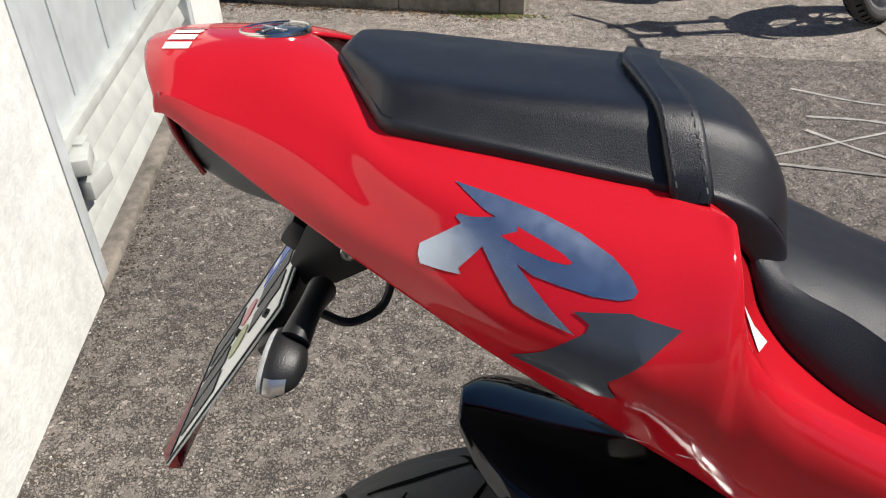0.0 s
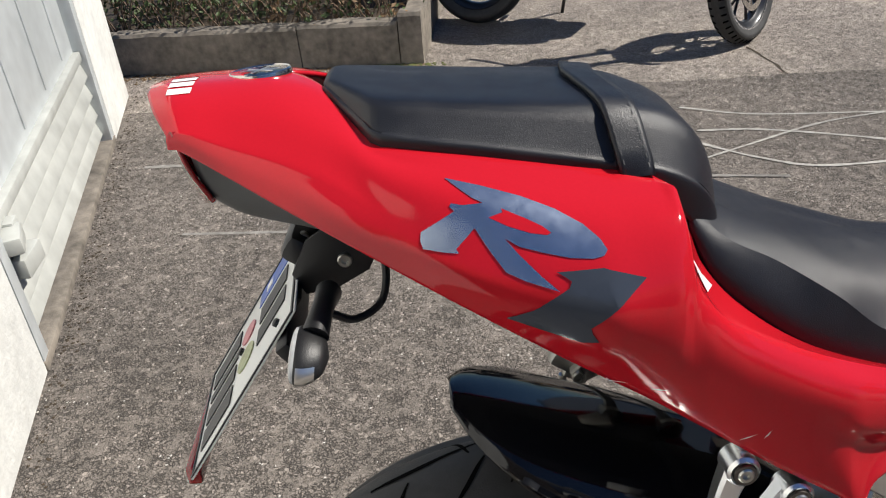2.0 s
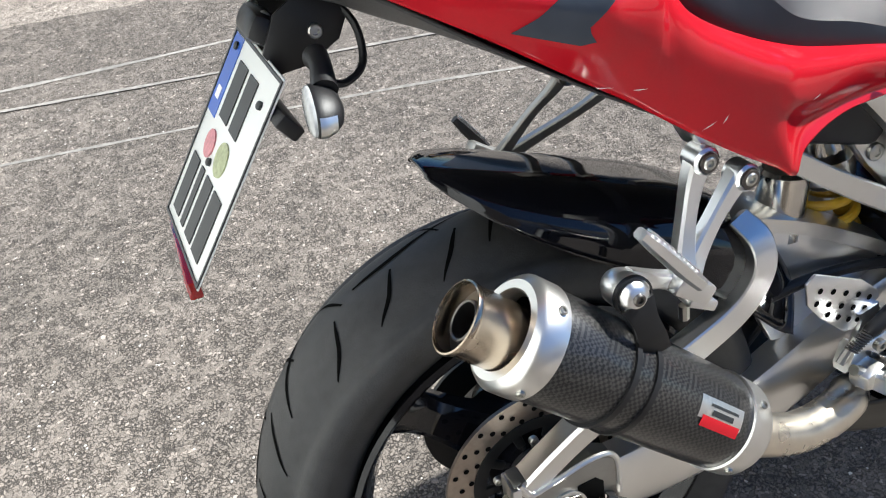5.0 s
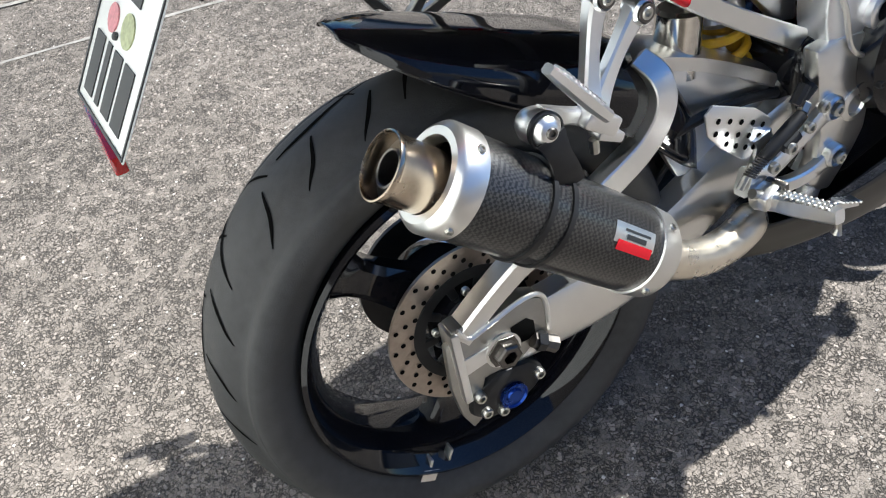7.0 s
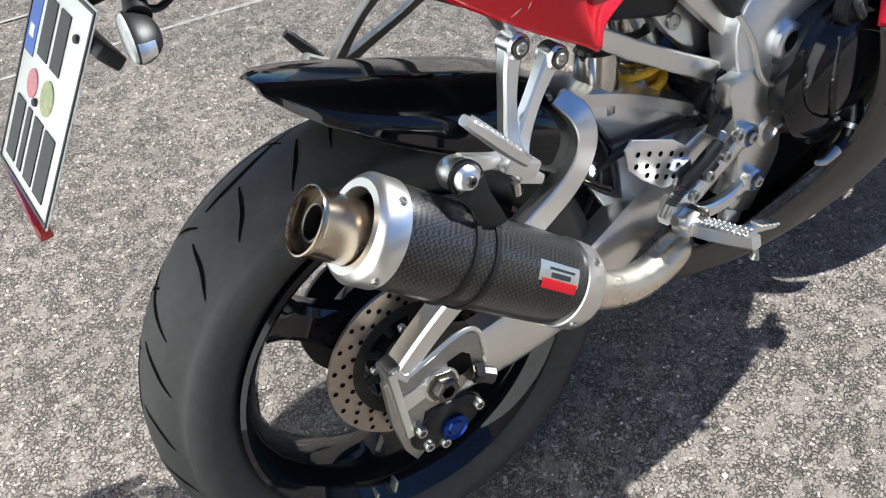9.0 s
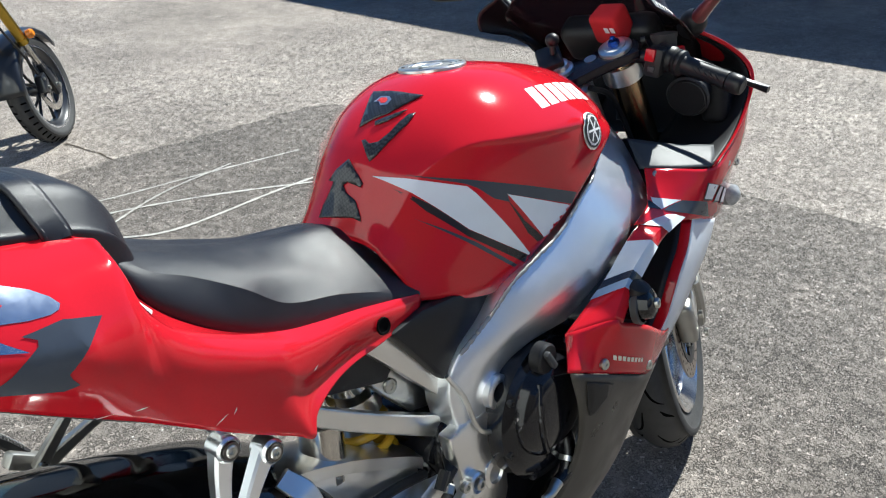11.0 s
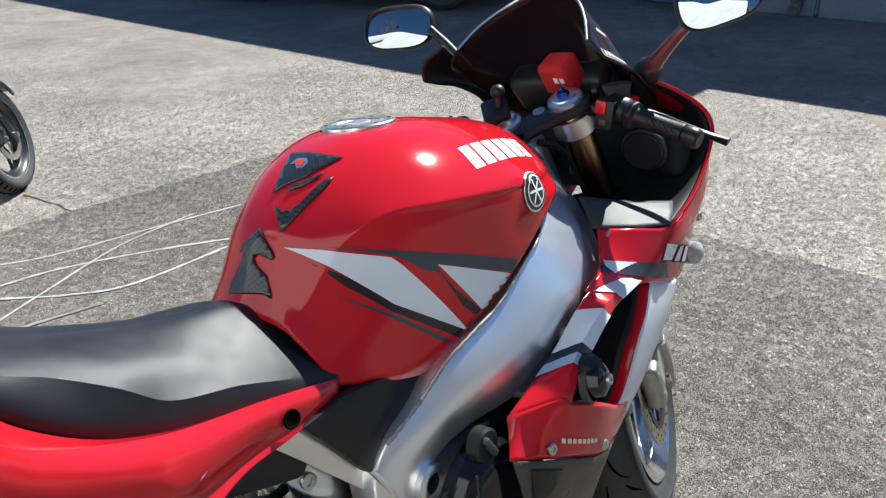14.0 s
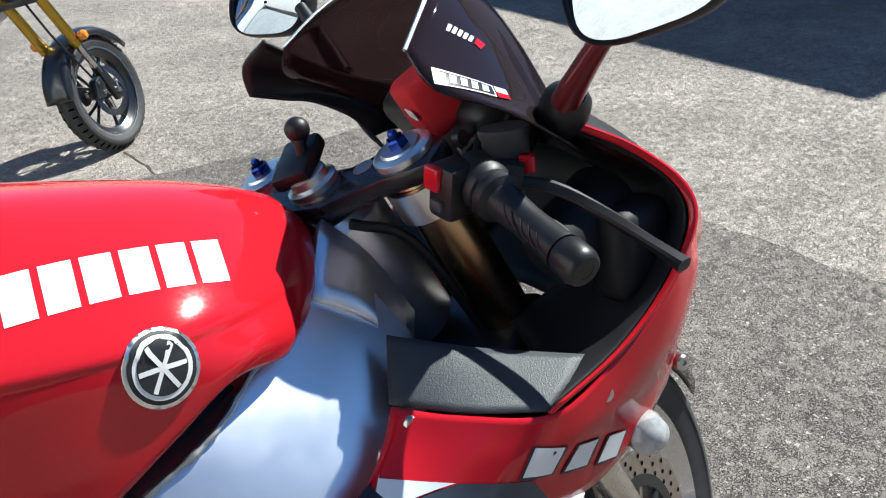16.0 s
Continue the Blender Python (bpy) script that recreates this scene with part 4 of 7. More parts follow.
# rear mudguard over the tyre
HUG = mirrored([
    [(-.062, .026, .742), (-.062, .022, .746), (-.062, .012, .748), (-.062, 0, .749)],
    [(-.040, .066, .722), (-.040, .056, .736), (-.040, .030, .743), (-.040, 0, .745)],
    [(.000, .094, .690), (.002, .084, .714), (.004, .045, .728), (.004, 0, .731)],
    [(.070, .106, .640), (.072, .098, .678), (.074, .055, .700), (.074, 0, .704)],
    [(.155, .110, .585), (.155, .103, .640), (.155, .060, .668), (.155, 0, .672)],
    [(.240, .110, .525), (.240, .104, .598), (.240, .060, .632), (.240, 0, .637)],
    [(.315, .104, .450), (.312, .100, .545), (.308, .060, .588), (.306, 0, .594)],
    [(.352, .094, .420), (.350, .090, .490), (.345, .060, .540), (.342, 0, .550)],
])
part("rear_mudguard", sheet(HUG, 5, 5), GLOSSBLACK, bike, "gloss black rear mudguard over the tyre", solid=.003, smooth=40)

# exhaust
EA, EB = Vector((-.0605, -.1845, .6520)), Vector((.1720, -.2070, .4425))
ED = (EB - EA).normalized()
EL = (EB - EA).length
muffler = part("exhaust_muffler", lathe([(.022, .0525), (.027, .0550), (.10, .0548), (EL - .06, .0530), (EL - .018, .0516), (EL - .012, .049)], EA, ED, 64), CARBON, bike, "round carbon fibre muffler with aluminium end caps")
part("end_cap", lathe([(.012, .036), (.002, .0385), (-.001, .0400), (-.001, .0485), (.003, .0535), (.008, .0570), (.031, .0570), (.032, .0550), (.02, .052)], EA, ED, 64), SATIN, muffler, "satin aluminium end cap")
part("front_cap", lathe([(EL - .030, .0522), (EL - .029, .0545), (EL - .002, .0528), (EL + .006, .048), (EL + .010, .032), (EL + .03, .027)], EA, ED, 64), SATIN, muffler, "satin aluminium front cap")
OA = EA + Vector((-.004, 0, -.005))
outlet = part("outlet", lathe([(.012, .0335), (-.042, .0338), (-.044, .0352), (-.047, .0360), (-.050, .0352), (-.0505, .0335), (-.046, .0325), (-.01, .0325)], OA, ED, 56), BRONZE, muffler, "heat-tinted polished steel outlet")
part("baffle", lathe([(-.032, .0325), (-.033, .0205), (-.041, .0200), (-.042, .0185), (-.041, .0170), (-.02, .017), (.03, .016), (.03, 0)], OA, ED, 40), DARKSTEEL, outlet, "dark baffle tube")
bolt(OA - ED * .036 + Vector((-.004, .0, -.026)), -ED, .004, .005, outlet)
ref = ED.cross(Vector((0, 1, 0))).normalized()
for h, r in ((.020, .0570), (EL - .016, .0535)):
    for ang in (35, 125, 215, 305):
        q = Matrix.Rotation(radians(ang), 3, ED) @ ref
        bolt(EA + ED * h + q * r, q, .0045, .003, muffler)
strap = part("muffler_strap", lathe([(.112, .0545), (.112, .0580), (.118, .0580), (.118, .0545)], EA, ED, 56, closed=True), BLACKMETAL, muffler, "black twin-band muffler strap")
part("band", lathe([(.140, .0540), (.140, .0572), (.146, .0572), (.146, .0540)], EA, ED, 56, closed=True), BLACKMETAL, strap)
part("strap_ear", beam([(.071, -.220, .592), (.067, -.226, .616), (.061, -.226, .638), (.056, -.222, .657)], .005, [.040, .030, .026, .034], .3), BLACKMETAL, strap)
clampb = part("strap_clamp", lathe([(-.024, .015), (-.016, .0185), (.004, .0185), (.008, .016), (.008, .010), (.004, .009)], (.056, -.206, .660), (0, -1, .1), 32), ALU, strap, "rubber-mounted hanger bush")
part("rubber_bush", lathe([(.006, .0195), (.011, .0195), (.012, .017)], (.056, -.206, .660), (0, -1, .1), 32), PLASTIC, clampb)
part("domed_washer", lathe([(.010, .0160), (.016, .013), (.019, .008), (.019, 0)], (.056, -.206, .660), (0, -1, .1), 28), ALU, clampb)
bolt((.056, -.224, .662), (0, -1, .1), .006, .004, clampb, DARKSTEEL)
for u0, u1, a0, a1, m in ((EL - .108, EL - .046, 38, 62, SATIN), (EL - .102, EL - .048, 58, 70, RED), (EL - .094, EL - .054, 44, 47, INK), (EL - .090, EL - .060, 50, 56, INK)):
    bm = bmesh.new()
    lift = .0006 if m is SATIN else .0012
    grid = []
    for u in np.linspace(u0, u1, 6):
        row = []
        for ang in np.linspace(a0, a1, 8):
            q = Matrix.Rotation(radians(float(ang) + 14), 3, ED) @ ref
            row.append(bm.verts.new(EA + ED * float(u) + q * (float(np.interp(u, (.10, EL - .06, EL - .018), (.0545, .0530, .0518))) + lift)))
        grid.append(row)
    for a, b in zip(grid, grid[1:]):
        for j in range(7):
            bm.faces.new((a[j], a[j + 1], b[j + 1], b[j]))
    part("badge", bm, m, muffler, "plain badge shape")
part("exhaust_pipe", tube([(.168, -.204, .440), (.213, -.193, .400), (.275, -.185, .364), (.336, -.170, .345), (.390, -.150, .335), (.425, -.122, .312), (.450, -.095, .270), (.475, -.06, .22)], [.0265, .0255, .025, .025, .025, .025, .026, .027], 24), PIPE, bike, "golden-tinted polished steel exhaust pipe")

# swing arm
sa = part("swing_arm", beam([(-.030, -.100, .318), (.06, -.100, .318), (.14, -.098, .315), (.22, -.096, .320), (.32, -.092, .352), (.44, -.088, .405), (.56, -.088, .445)], [.034, .038, .040, .040, .042, .046, .05], [.070, .082, .088, .088, .090, .088, .085], .18), SATIN, bike, "satin aluminium swing arm with an arched brace")
part("swing_arm_left", beam([(-.030, .100, .318), (.14, .098, .315), (.32, .092, .352), (.56, .088, .445)], .04, [.07, .086, .09, .085], .18), SATIN, sa)
part("rear_strut", beam([(-.040, -.106, .366), (.008, -.106, .400), (.060, -.108, .432), (.115, -.110, .452)], [.034, .034, .034, .034], [.030, .030, .032, .034], .25), SATIN, sa)
part("arched_brace", beam([(.095, -.112, .440), (.150, -.113, .464), (.200, -.114, .488), (.242, -.114, .510), (.268, -.114, .535), (.281, -.112, .563), (.280, -.104, .590), (.268, -.085, .612)], [.026, .026, .026, .026, .026, .026, .028, .030], [.040, .038, .036, .034, .033, .032, .030, .026], .12), ALU, sa, "bright arched swing arm brace")
part("brace_top", beam([(.262, -.040, .600), (.312, -.040, .588), (.385, -.040, .556), (.474, -.040, .505), (.53, -.040, .465)], [.09, .10, .10, .10, .10], [.030, .030, .030, .03, .03], .45), SATIN, sa)
part("brace_web", slab([(.285, .590), (.385, .552), (.474, .500), (.515, .455), (.470, .400), (.40, .395), (.329, .412), (.300, .47), (.290, .54)], .012, (0, -.078, 0), bevel=.003), SATIN, sa)
part("cross_plate", block((.10, .16, .07), (.42, 0, .47), (0, 25, 0), .015), SATIN, sa)
part("axle_block", slab([(-.052, .388), (-.036, .390), (-.030, .370), (.050, .384), (.078, .370), (.080, .312), (.052, .300), (.030, .286), (-.020, .290), (-.030, .266), (-.050, .260)], .030, (0, -.107, 0), bevel=.003), CASTGREY, sa, "welded aluminium axle plate")
# Dark plate instead of a cut slot; its black paints the shade inside.
part("adjuster_slot", slab([(.026, .350), (.050, .352), (.060, .342), (.060, .322), (.048, .316), (.026, .318)], .004, (0, -.1215, 0), bevel=.001), RECESS_SHADE, sa)
part("end_plate", block((.012, .036, .120), (-.050, -.108, .325), (0, 0, 0), .003), ALU, sa)
part("weld_bead", tube([(-.045, -.122, .388), (-.032, -.123, .368), (-.010, -.124, .372), (.05, -.124, .386), (.079, -.122, .370), (.081, -.122, .314)], .0035, 8), ALU, sa)
part("scale_plate", slab([(-.045, .338), (-.005, .340), (-.005, .318), (-.045, .312)], .003, (0, -.1230, 0), bevel=.001), ALU, sa)
part("brake_hose_guide", tube([(.290, -.100, .492), (.340, -.098, .497), (.390, -.096, .496), (.44, -.096, .490), (.486, -.098, .481)], .0075, 10), PLASTIC, sa, "black hose along the swing arm")
axle = part("axle_nut", lathe([(0, .024), (.006, .024), (.006, .0185), (.018, .0185), (.020, .016), (.020, .010), (.008, .009)], (.010, -.122, .322), (0, -1, 0), 6), DARKSTEEL, bike, "dark axle nut")
part("axle_washer", lathe([(-.002, .012), (-.002, .026), (.003, .026), (.004, .022)], (.010, -.122, .322), (0, -1, 0), 28), SATIN, axle)
part("chain_adjuster", tube([(.052, -.126, .316), (.066, -.130, .306), (.080, -.134, .296)], [.011, .011, .012], 8), DARKSTEEL, sa)
part("adjuster_nut", lathe([(0, .014), (.012, .014)], (.056, -.128, .313), (.9, -.2, -.4), 6), BLACKMETAL, sa)
calp = part("rear_caliper", slab([(-.045, .270), (.000, .288), (.045, .278), (.066, .255), (.050, .228), (.010, .212), (-.030, .214), (-.052, .236)], .034, (0, -.108, 0), bevel=.008), BLACKMETAL, bike, "black rear brake caliper with a blue cap")
part("caliper_bracket", slab([(-.062, .360), (-.045, .372), (-.030, .340), (-.020, .290), (-.030, .215), (-.048, .205), (-.060, .235), (-.066, .290)], .012, (0, -.108, 0), bevel=.002), CASTGREY, calp)
part("blue_cap", lathe([(0, .020), (.006, .020), (.007, .018), (.004, .016), (.004, .012), (.007, .010), (.007, 0)], (.011, -.125, .240), (0, -1, 0), 28), BLUE_A, calp, "blue anodised piston cap")
for x, z in ((.053, .254), (-.032, .236), (-.008, .224), (-.036, .268)):
    bolt((x, -.124, z), (0, -1, 0), .008, .009, calp)
part("brake_hose", tube([(.02, -.10, .282), (.12, -.072, .30), (.24, -.062, .34), (.33, -.062, .42), (.40, -.068, .50)], .004, 8), PLASTIC, bike)

# passenger foot-rest hangers: two cast arms that meet at the folded-up peg; the left one splays out more
def footrest_hanger(s, m, label, arms, foot, knuckle, peg_line):
    k = 1.0 if s < 0 else .72
    wide, deep = [k * w for w in (.020, .017, .016, .017, .020)], [k * w for w in (.026, .021, .018, .022, .028)]
    hang = part("footrest_hanger", beam(arms[0], wide, deep, .3), m, bike, label)
    part("hanger_leg", beam(arms[1], wide, deep, .3), m, hang)
    for x, y, z in (arms[0][0], arms[1][0]):
        part("hanger_boss", lathe([(-.012, .0145), (.010, .0145), (.013, .012)], (x, y + .002 * s, z - .002), (0, s, 0), 24), m, hang)
        part("boss_ring", lathe([(.0125, .0105), (.0155, .0098), (.0155, .0070), (.0125, .0066)], (x, y + .002 * s, z - .002), (0, s, 0), 20), DARKSTEEL, hang)
        bolt((x, y + .014 * s, z - .002), (0, s, 0), .007, .005, hang)
    part("mount_tab", block((.016, .04, .05), (.176, .130 * s, .765), (0, -30, 0), .004), m, hang)
    part("peg_knuckle", block((.046, .026, .022), knuckle, (0, 35, 0), .004), m, hang)
    part("knuckle_cheek", block((.034, .022, .012), (knuckle[0] + .010, knuckle[1], knuckle[2] - .020), (0, 28, 0), .003), m, hang)
    bolt(foot, (0, -1, 0), .009, .005, hang)
    peg = part("passenger_footrest", beam(peg_line, [.015, .018, .018, .014], [.014, .016, .015, .011], .45), m if s < 0 else BLACKMETAL, hang, "folded-up ribbed foot rest")
    for f in np.linspace(.15, .85, 10):
        q = Vector(peg_line[0]).lerp(Vector(peg_line[-1]), float(f))
        part("rib", block((.002, .016, .0022), tuple(q + Vector((.004, 0, .0075))), (0, 51, 0), .0006), m, peg)
    x, y, z = knuckle
    part("peg_bolt", rod((x - .006, y, z - .020), (x - .006, y, z - .036), .0055, 8), BOLT, hang)


footrest_hanger(-1, ALU, "cast aluminium passenger foot-rest hanger",
                ([(.176, -.146, .738), (.164, -.150, .712), (.154, -.155, .680), (.146, -.162, .650), (.140, -.172, .622)],
                 [(.224, -.146, .706), (.206, -.150, .690), (.184, -.155, .668), (.160, -.162, .641), (.142, -.172, .620)]),
                (.138, -.182, .618), (.130, -.194, .632), [(.134, -.206, .640), (.112, -.208, .666), (.088, -.209, .696), (.069, -.210, .719)])
# The left hanger takes a darker metal than the right, painting its shade.
footrest_hanger(1, CASTGREY, "cast passenger foot-rest hanger, toned darker for the shaded side",
                ([(.190, .146, .745), (.176, .160, .720), (.155, .175, .695), (.126, .192, .656), (.104, .203, .626)],
                 [(.262, .146, .712), (.240, .160, .694), (.212, .175, .674), (.156, .194, .646), (.106, .203, .624)]),
                (.105, .190, .629), (.096, .225, .634), [(.104, .232, .636), (.094, .237, .650), (.081, .241, .668), (.069, .245, .685)])
part("muffler_arm", beam([(.136, -.180, .625), (.100, -.188, .648), (.060, -.196, .664)], .014, [.026, .016, .028], .3), ALU, bike, "aluminium arm to the muffler")

# rider foot rest, heel guard and rear brake
HEEL = [(.318, .535), (.330, .545), (.400, .512), (.424, .490), (.428, .478), (.394, .444), (.380, .446), (.344, .478), (.322, .505)]
heel = part("heel_guard", slab(HEEL, .004, (0, -.145, 0), bevel=.001), ALU, bike, "silver heel guard with round holes")
# Black discs on the plate paint the dark of open holes.
hb = bmesh.new()
for i, (x, z) in enumerate([(.338, .520), (.357, .512), (.376, .503), (.395, .494), (.412, .484), (.334, .504), (.352, .496), (.371, .487), (.389, .478), (.407, .470), (.352, .482), (.368, .472), (.384, .463), (.398, .457)]):
    lathe([(0, .0039), (0, .0)], (x, -.1475, z), (0, -1, 0), 14, bm=hb)
part("hole", hb, RECESS_SHADE, heel)["kind"] = "stuff"
hang = part("rider_footrest_hanger", beam([(.530, -.152, .468), (.490, -.152, .445), (.440, -.152, .420), (.400, -.154, .412), (.372, -.158, .420)], [.018, .016, .016, .02, .022], [.030, .024, .026, .034, .040], .3), ALU, bike, "cast aluminium foot-rest hanger with two arms")
part("lower_arm", beam([(.540, -.152, .384), (.500, -.152, .372), (.450, -.154, .376), (.410, -.156, .392)], .016, [.028, .022, .022, .030], .3), ALU, hang)
part("rear_arm", beam([(.400, -.150, .42), (.415, -.148, .45), (.410, -.147, .47)], .010, .03, .3), ALU, hang)
for x, z in ((.522, .466), (.537, .386)):
    part("boss", lathe([(-.01, .017), (.008, .017), (.011, .014)], (x, -.156, z), (0, -1, 0), 24), ALU, hang)
    bolt((x, -.167, z), (0, -1, 0), .009, .006, hang)
rpeg = part("rider_footrest", beam([(.400, -.185, .392), (.400, -.215, .400), (.401, -.250, .409), (.402, -.282, .417)], [.024, .026, .024, .018], [.024, .022, .020, .016], .3), ALU, bike, "knurled aluminium foot rest")
kb = bmesh.new()
for i in range(9):
    for j in (-1, 0, 1):
        block((.004, .004, .004), (.400 + j * .007, -.200 - i * .0085, .409 + i * .0021), (0, 0, 45), .001, bm=kb)
part("knurling", kb, CASTGREY, rpeg)
part("feeler", tube([(.404, -.276, .412), (.406, -.278, .396), (.404, -.278, .388)], [.005, .0045, .007], 10), BOLT, rpeg)
part("knuckle", block((.036, .028, .024), (.392, -.176, .398), (0, -10, 12), .005), SATIN, rpeg)
part("knuckle_cheek", block((.010, .030, .034), (.412, -.178, .398), (0, -10, 12), .003), DARKSTEEL, rpeg)
part("knuckle_pin", rod((.37, -.176, .412), (.415, -.176, .384), .007, 10), BOLT, rpeg)
pedal = part("brake_pedal", beam([(.385, -.168, .388), (.430, -.190, .368), (.480, -.205, .352), (.520, -.212, .345)], [.012, .010, .010, .018], [.02, .014, .013, .010], .3), ALU, bike, "aluminium rear brake pedal")
for i in range(5):
    part("pedal_rib", block((.004, .020, .004), (.492 + i * .007, -.209 - i * .001, .357 - i * .0025), (0, 12, 10), .001), ALU, pedal)
mc = part("master_cylinder", tube([(.398, -.164, .446), (.410, -.164, .453), (.440, -.162, .468), (.466, -.160, .480)], [.0075, .0095, .0100, .0085], 14), BLACKMETAL, bike, "black rear brake master cylinder")
HELIX = [Vector((.374, -.164, .430)).lerp(Vector((.400, -.164, .447)), k / 60) + Vector((.0052 * math.cos(k * .9), .007 * math.sin(k * .9), -.0047 * math.cos(k * .9))) for k in range(61)]
part("return_spring", tube([tuple(p) for p in HELIX], .0015, 6, 1), DARKSTEEL, mc)
part("hose_nut", lathe([(0, .008), (.012, .008), (.014, .006)], (.468, -.158, .482), (.7, .2, .6), 6), BOLT, mc)
part("pushrod", rod((.362, -.162, .415), (.385, -.160, .442), .005, 8), BOLT, mc)
for a, b, r in (((.452, -.160, .500), (.470, -.158, .520), .008), ((.470, -.150, .492), (.495, -.148, .505), .008), ((.425, -.170, .452), (.450, -.168, .462), .009)):
    part("fitting", tube([a, b], r, 8), BLACKMETAL, mc)
for x, z in ((.432, .452), (.462, .470), (.404, .436), (.484, .490)):
    bolt((x, -.176, z), (0, -1, 0), .008, .006, mc)
part("brake_pipe", tube([(.474, -.154, .490), (.496, -.138, .500), (.517, -.110, .512), (.535, -.090, .545), (.540, -.075, .585)], .0055, 10), PLASTIC, mc)

# subframe, shock, inner panels
sub = part("subframe", beam([(.300, -.104, .690), (.40, -.103, .620), (.525, -.102, .542)], .020, [.024, .026, .030], .15), SATIN, bike, "silver square-tube subframe")
part("upper_strut", beam([(.395, -.100, .765), (.455, -.104, .705), (.535, -.110, .622)], .022, [.040, .046, .056], .15), SATIN, sub)
part("subframe_left", beam([(.300, .104, .690), (.40, .103, .620), (.525, .102, .542)], .020, .026, .15), SATIN, sub)
part("gusset", slab([(.43, .70), (.53, .63), (.535, .56), (.50, .57), (.46, .615), (.435, .65)], .018, (0, -.070, 0), bevel=.004), SATIN, sub)
bolt((.466, -.082, .632), (0, -1, 0), .011, .004, sub)
shock = part("rear_shock", lathe([(-.06, .030), (.02, .030), (.024, .026), (.07, .026), (.075, .034), (.10, .034), (.11, .02), (.14, .02)], (.452, -.025, .56), (-.15, 0, 1), 32), STEEL, bike, "rear shock absorber with a yellow spring")
part("reservoir", lathe([(0, .026), (.003, .030), (.085, .030), (.090, .026), (.090, 0)], (.352, -.055, .545), (.10, 0, 1), 32), STEEL, shock, "polished steel reservoir")
coil = [(.452 - .15 * (f * .12 - .05) + .040 * math.cos(a), -.025 + .040 * math.sin(a), .56 + f * .12 - .10) for f, a in ((k / 60, k / 60 * 2 * math.pi * 4.2) for k in range(61))]
part("coil_spring", tube(coil, .0065, 10, 2), YELLOW, shock, "yellow coil spring")
part("adjuster_ring", lathe([(.03, .037), (.06, .037)], (.452, -.025, .56), (-.15, 0, 1), 24), SATIN, shock)
part("shock_head", block((.06, .07, .05), (.43, -.045, .675), (0, 25, 0), .010), SATIN, shock)
part("head_plug", lathe([(0, .016), (.012, .014)], (.424, -.078, .672), (0, -1, 0), 20), BLACKMETAL, shock)
part("side_cover", slab([(.500, .742), (.56, .735), (.655, .712), (.60, .665), (.545, .635), (.52, .625), (.505, .645), (.455, .715), (.44, .735)], .03, (0, -.120, 0), bevel=.006), PLASTIC, bike, "matt black cover between seat and frame")
part("battery_box", block((.26, .19, .12), (.36, 0, .735), (0, 18, 0), .02), PLASTIC, bike, "black box under the seat")
part("rear_wiring", tube([(.33, -.07, .71), (.38, -.08, .69), (.43, -.085, .71), (.47, -.08, .70)], .006, 8), PLASTIC, bike)
for s in (-1,):
    part("boss_ring", lathe([(-.03, .026), (.004, .026), (.006, .023), (.006, .015), (-.02, .014)], (.597, -.157, .573), (0, -1, 0), 28), ALU, bike, "open frame boss")
    part("pivot_boss", lathe([(-.02, .026), (.004, .024), (.006, .016), (.002, .014), (.002, .008), (-.006, .007), (-.006, 0)], (.573, -.150, .447), (0, -1, 0), 28), SATIN, bike, "swing arm pivot bolt")
    part("pivot_plate", slab([(.494, .552), (.540, .556), (.584, .548), (.597, .500), (.604, .444), (.601, .400), (.587, .375), (.556, .335), (.544, .322), (.520, .330), (.500, .352), (.512, .380), (.516, .42), (.506, .48)], .026, (0, -.139, 0), bevel=.005), SATIN, bike, "cast aluminium frame plate at the swing arm pivot")
    part("pivot_tab", block((.030, .02, .022), (.515, -.140, .326), (0, 25, 0), .003), FRAME_M, bike)
    part("weld_bead", tube([(.512, -.146, .640), (.530, -.155, .600), (.545, -.158, .545), (.575, -.156, .520), (.602, -.153, .540)], .004, 8), SATIN, bike)

# engine
eng = part("engine", block((.30, .30, .26), (.66, 0, .46), (0, -15, 0), .05, 4), ENGINE, bike, "black engine with round clutch cover")
part("gearbox", block((.20, .22, .20), (.57, 0, .40), (0, 10, 0), .04, 4), ENGINE, eng)
clutch = part("clutch_cover", lathe([(-.03, .112), (.012, .110), (.022, .100), (.030, .070), (.033, .040), (.033, 0)], (.680, -.165, .505), (0, -1, 0), 48), ENGINE, eng, "round black clutch cover")
part("crank_cover", lathe([(-.03, .07), (.010, .068), (.018, .055), (.020, 0)], (.790, -.150, .52), (0, -1, 0), 40), ENGINE, eng)
part("clutch_dome", lathe([(-.01, .080), (.010, .078), (.020, .070), (.026, .055), (.029, .030), (.030, 0)], (.668, -.186, .520), (-.04, -1, -.08), 48), ENGINE, clutch, "glossy black raised cover", smooth=60)
part("cover_ridge", tube([(.632, -.206, .580), (.622, -.211, .545), (.622, -.211, .505), (.634, -.206, .465)], .0045, 8), ENGINE, clutch)
for k in range(8):
    a = k * math.pi / 4 + .2
    bolt((.680 + .103 * math.cos(a), -.180, .505 + .103 * math.sin(a)), (0, -1, 0), .006, .006, clutch, BLACKMETAL)
oil = part("oil_filler_cap", lathe([(-.01, .023), (.006, .023), (.009, .020), (.009, 0)], (.657, -.200, .608), (0, -1, 0), 24), PLASTIC, eng, "dark oil filler cap")
part("cap_grip", block((.034, .010, .010), (.657, -.212, .608), (0, 60, 0), .003), GREYPLASTIC, oil)
part("water_hose", tube([(.705, -.185, .47), (.695, -.20, .43), (.672, -.205, .40), (.640, -.200, .392)], [.012, .012, .011, .009], 12), ENGINE, eng)
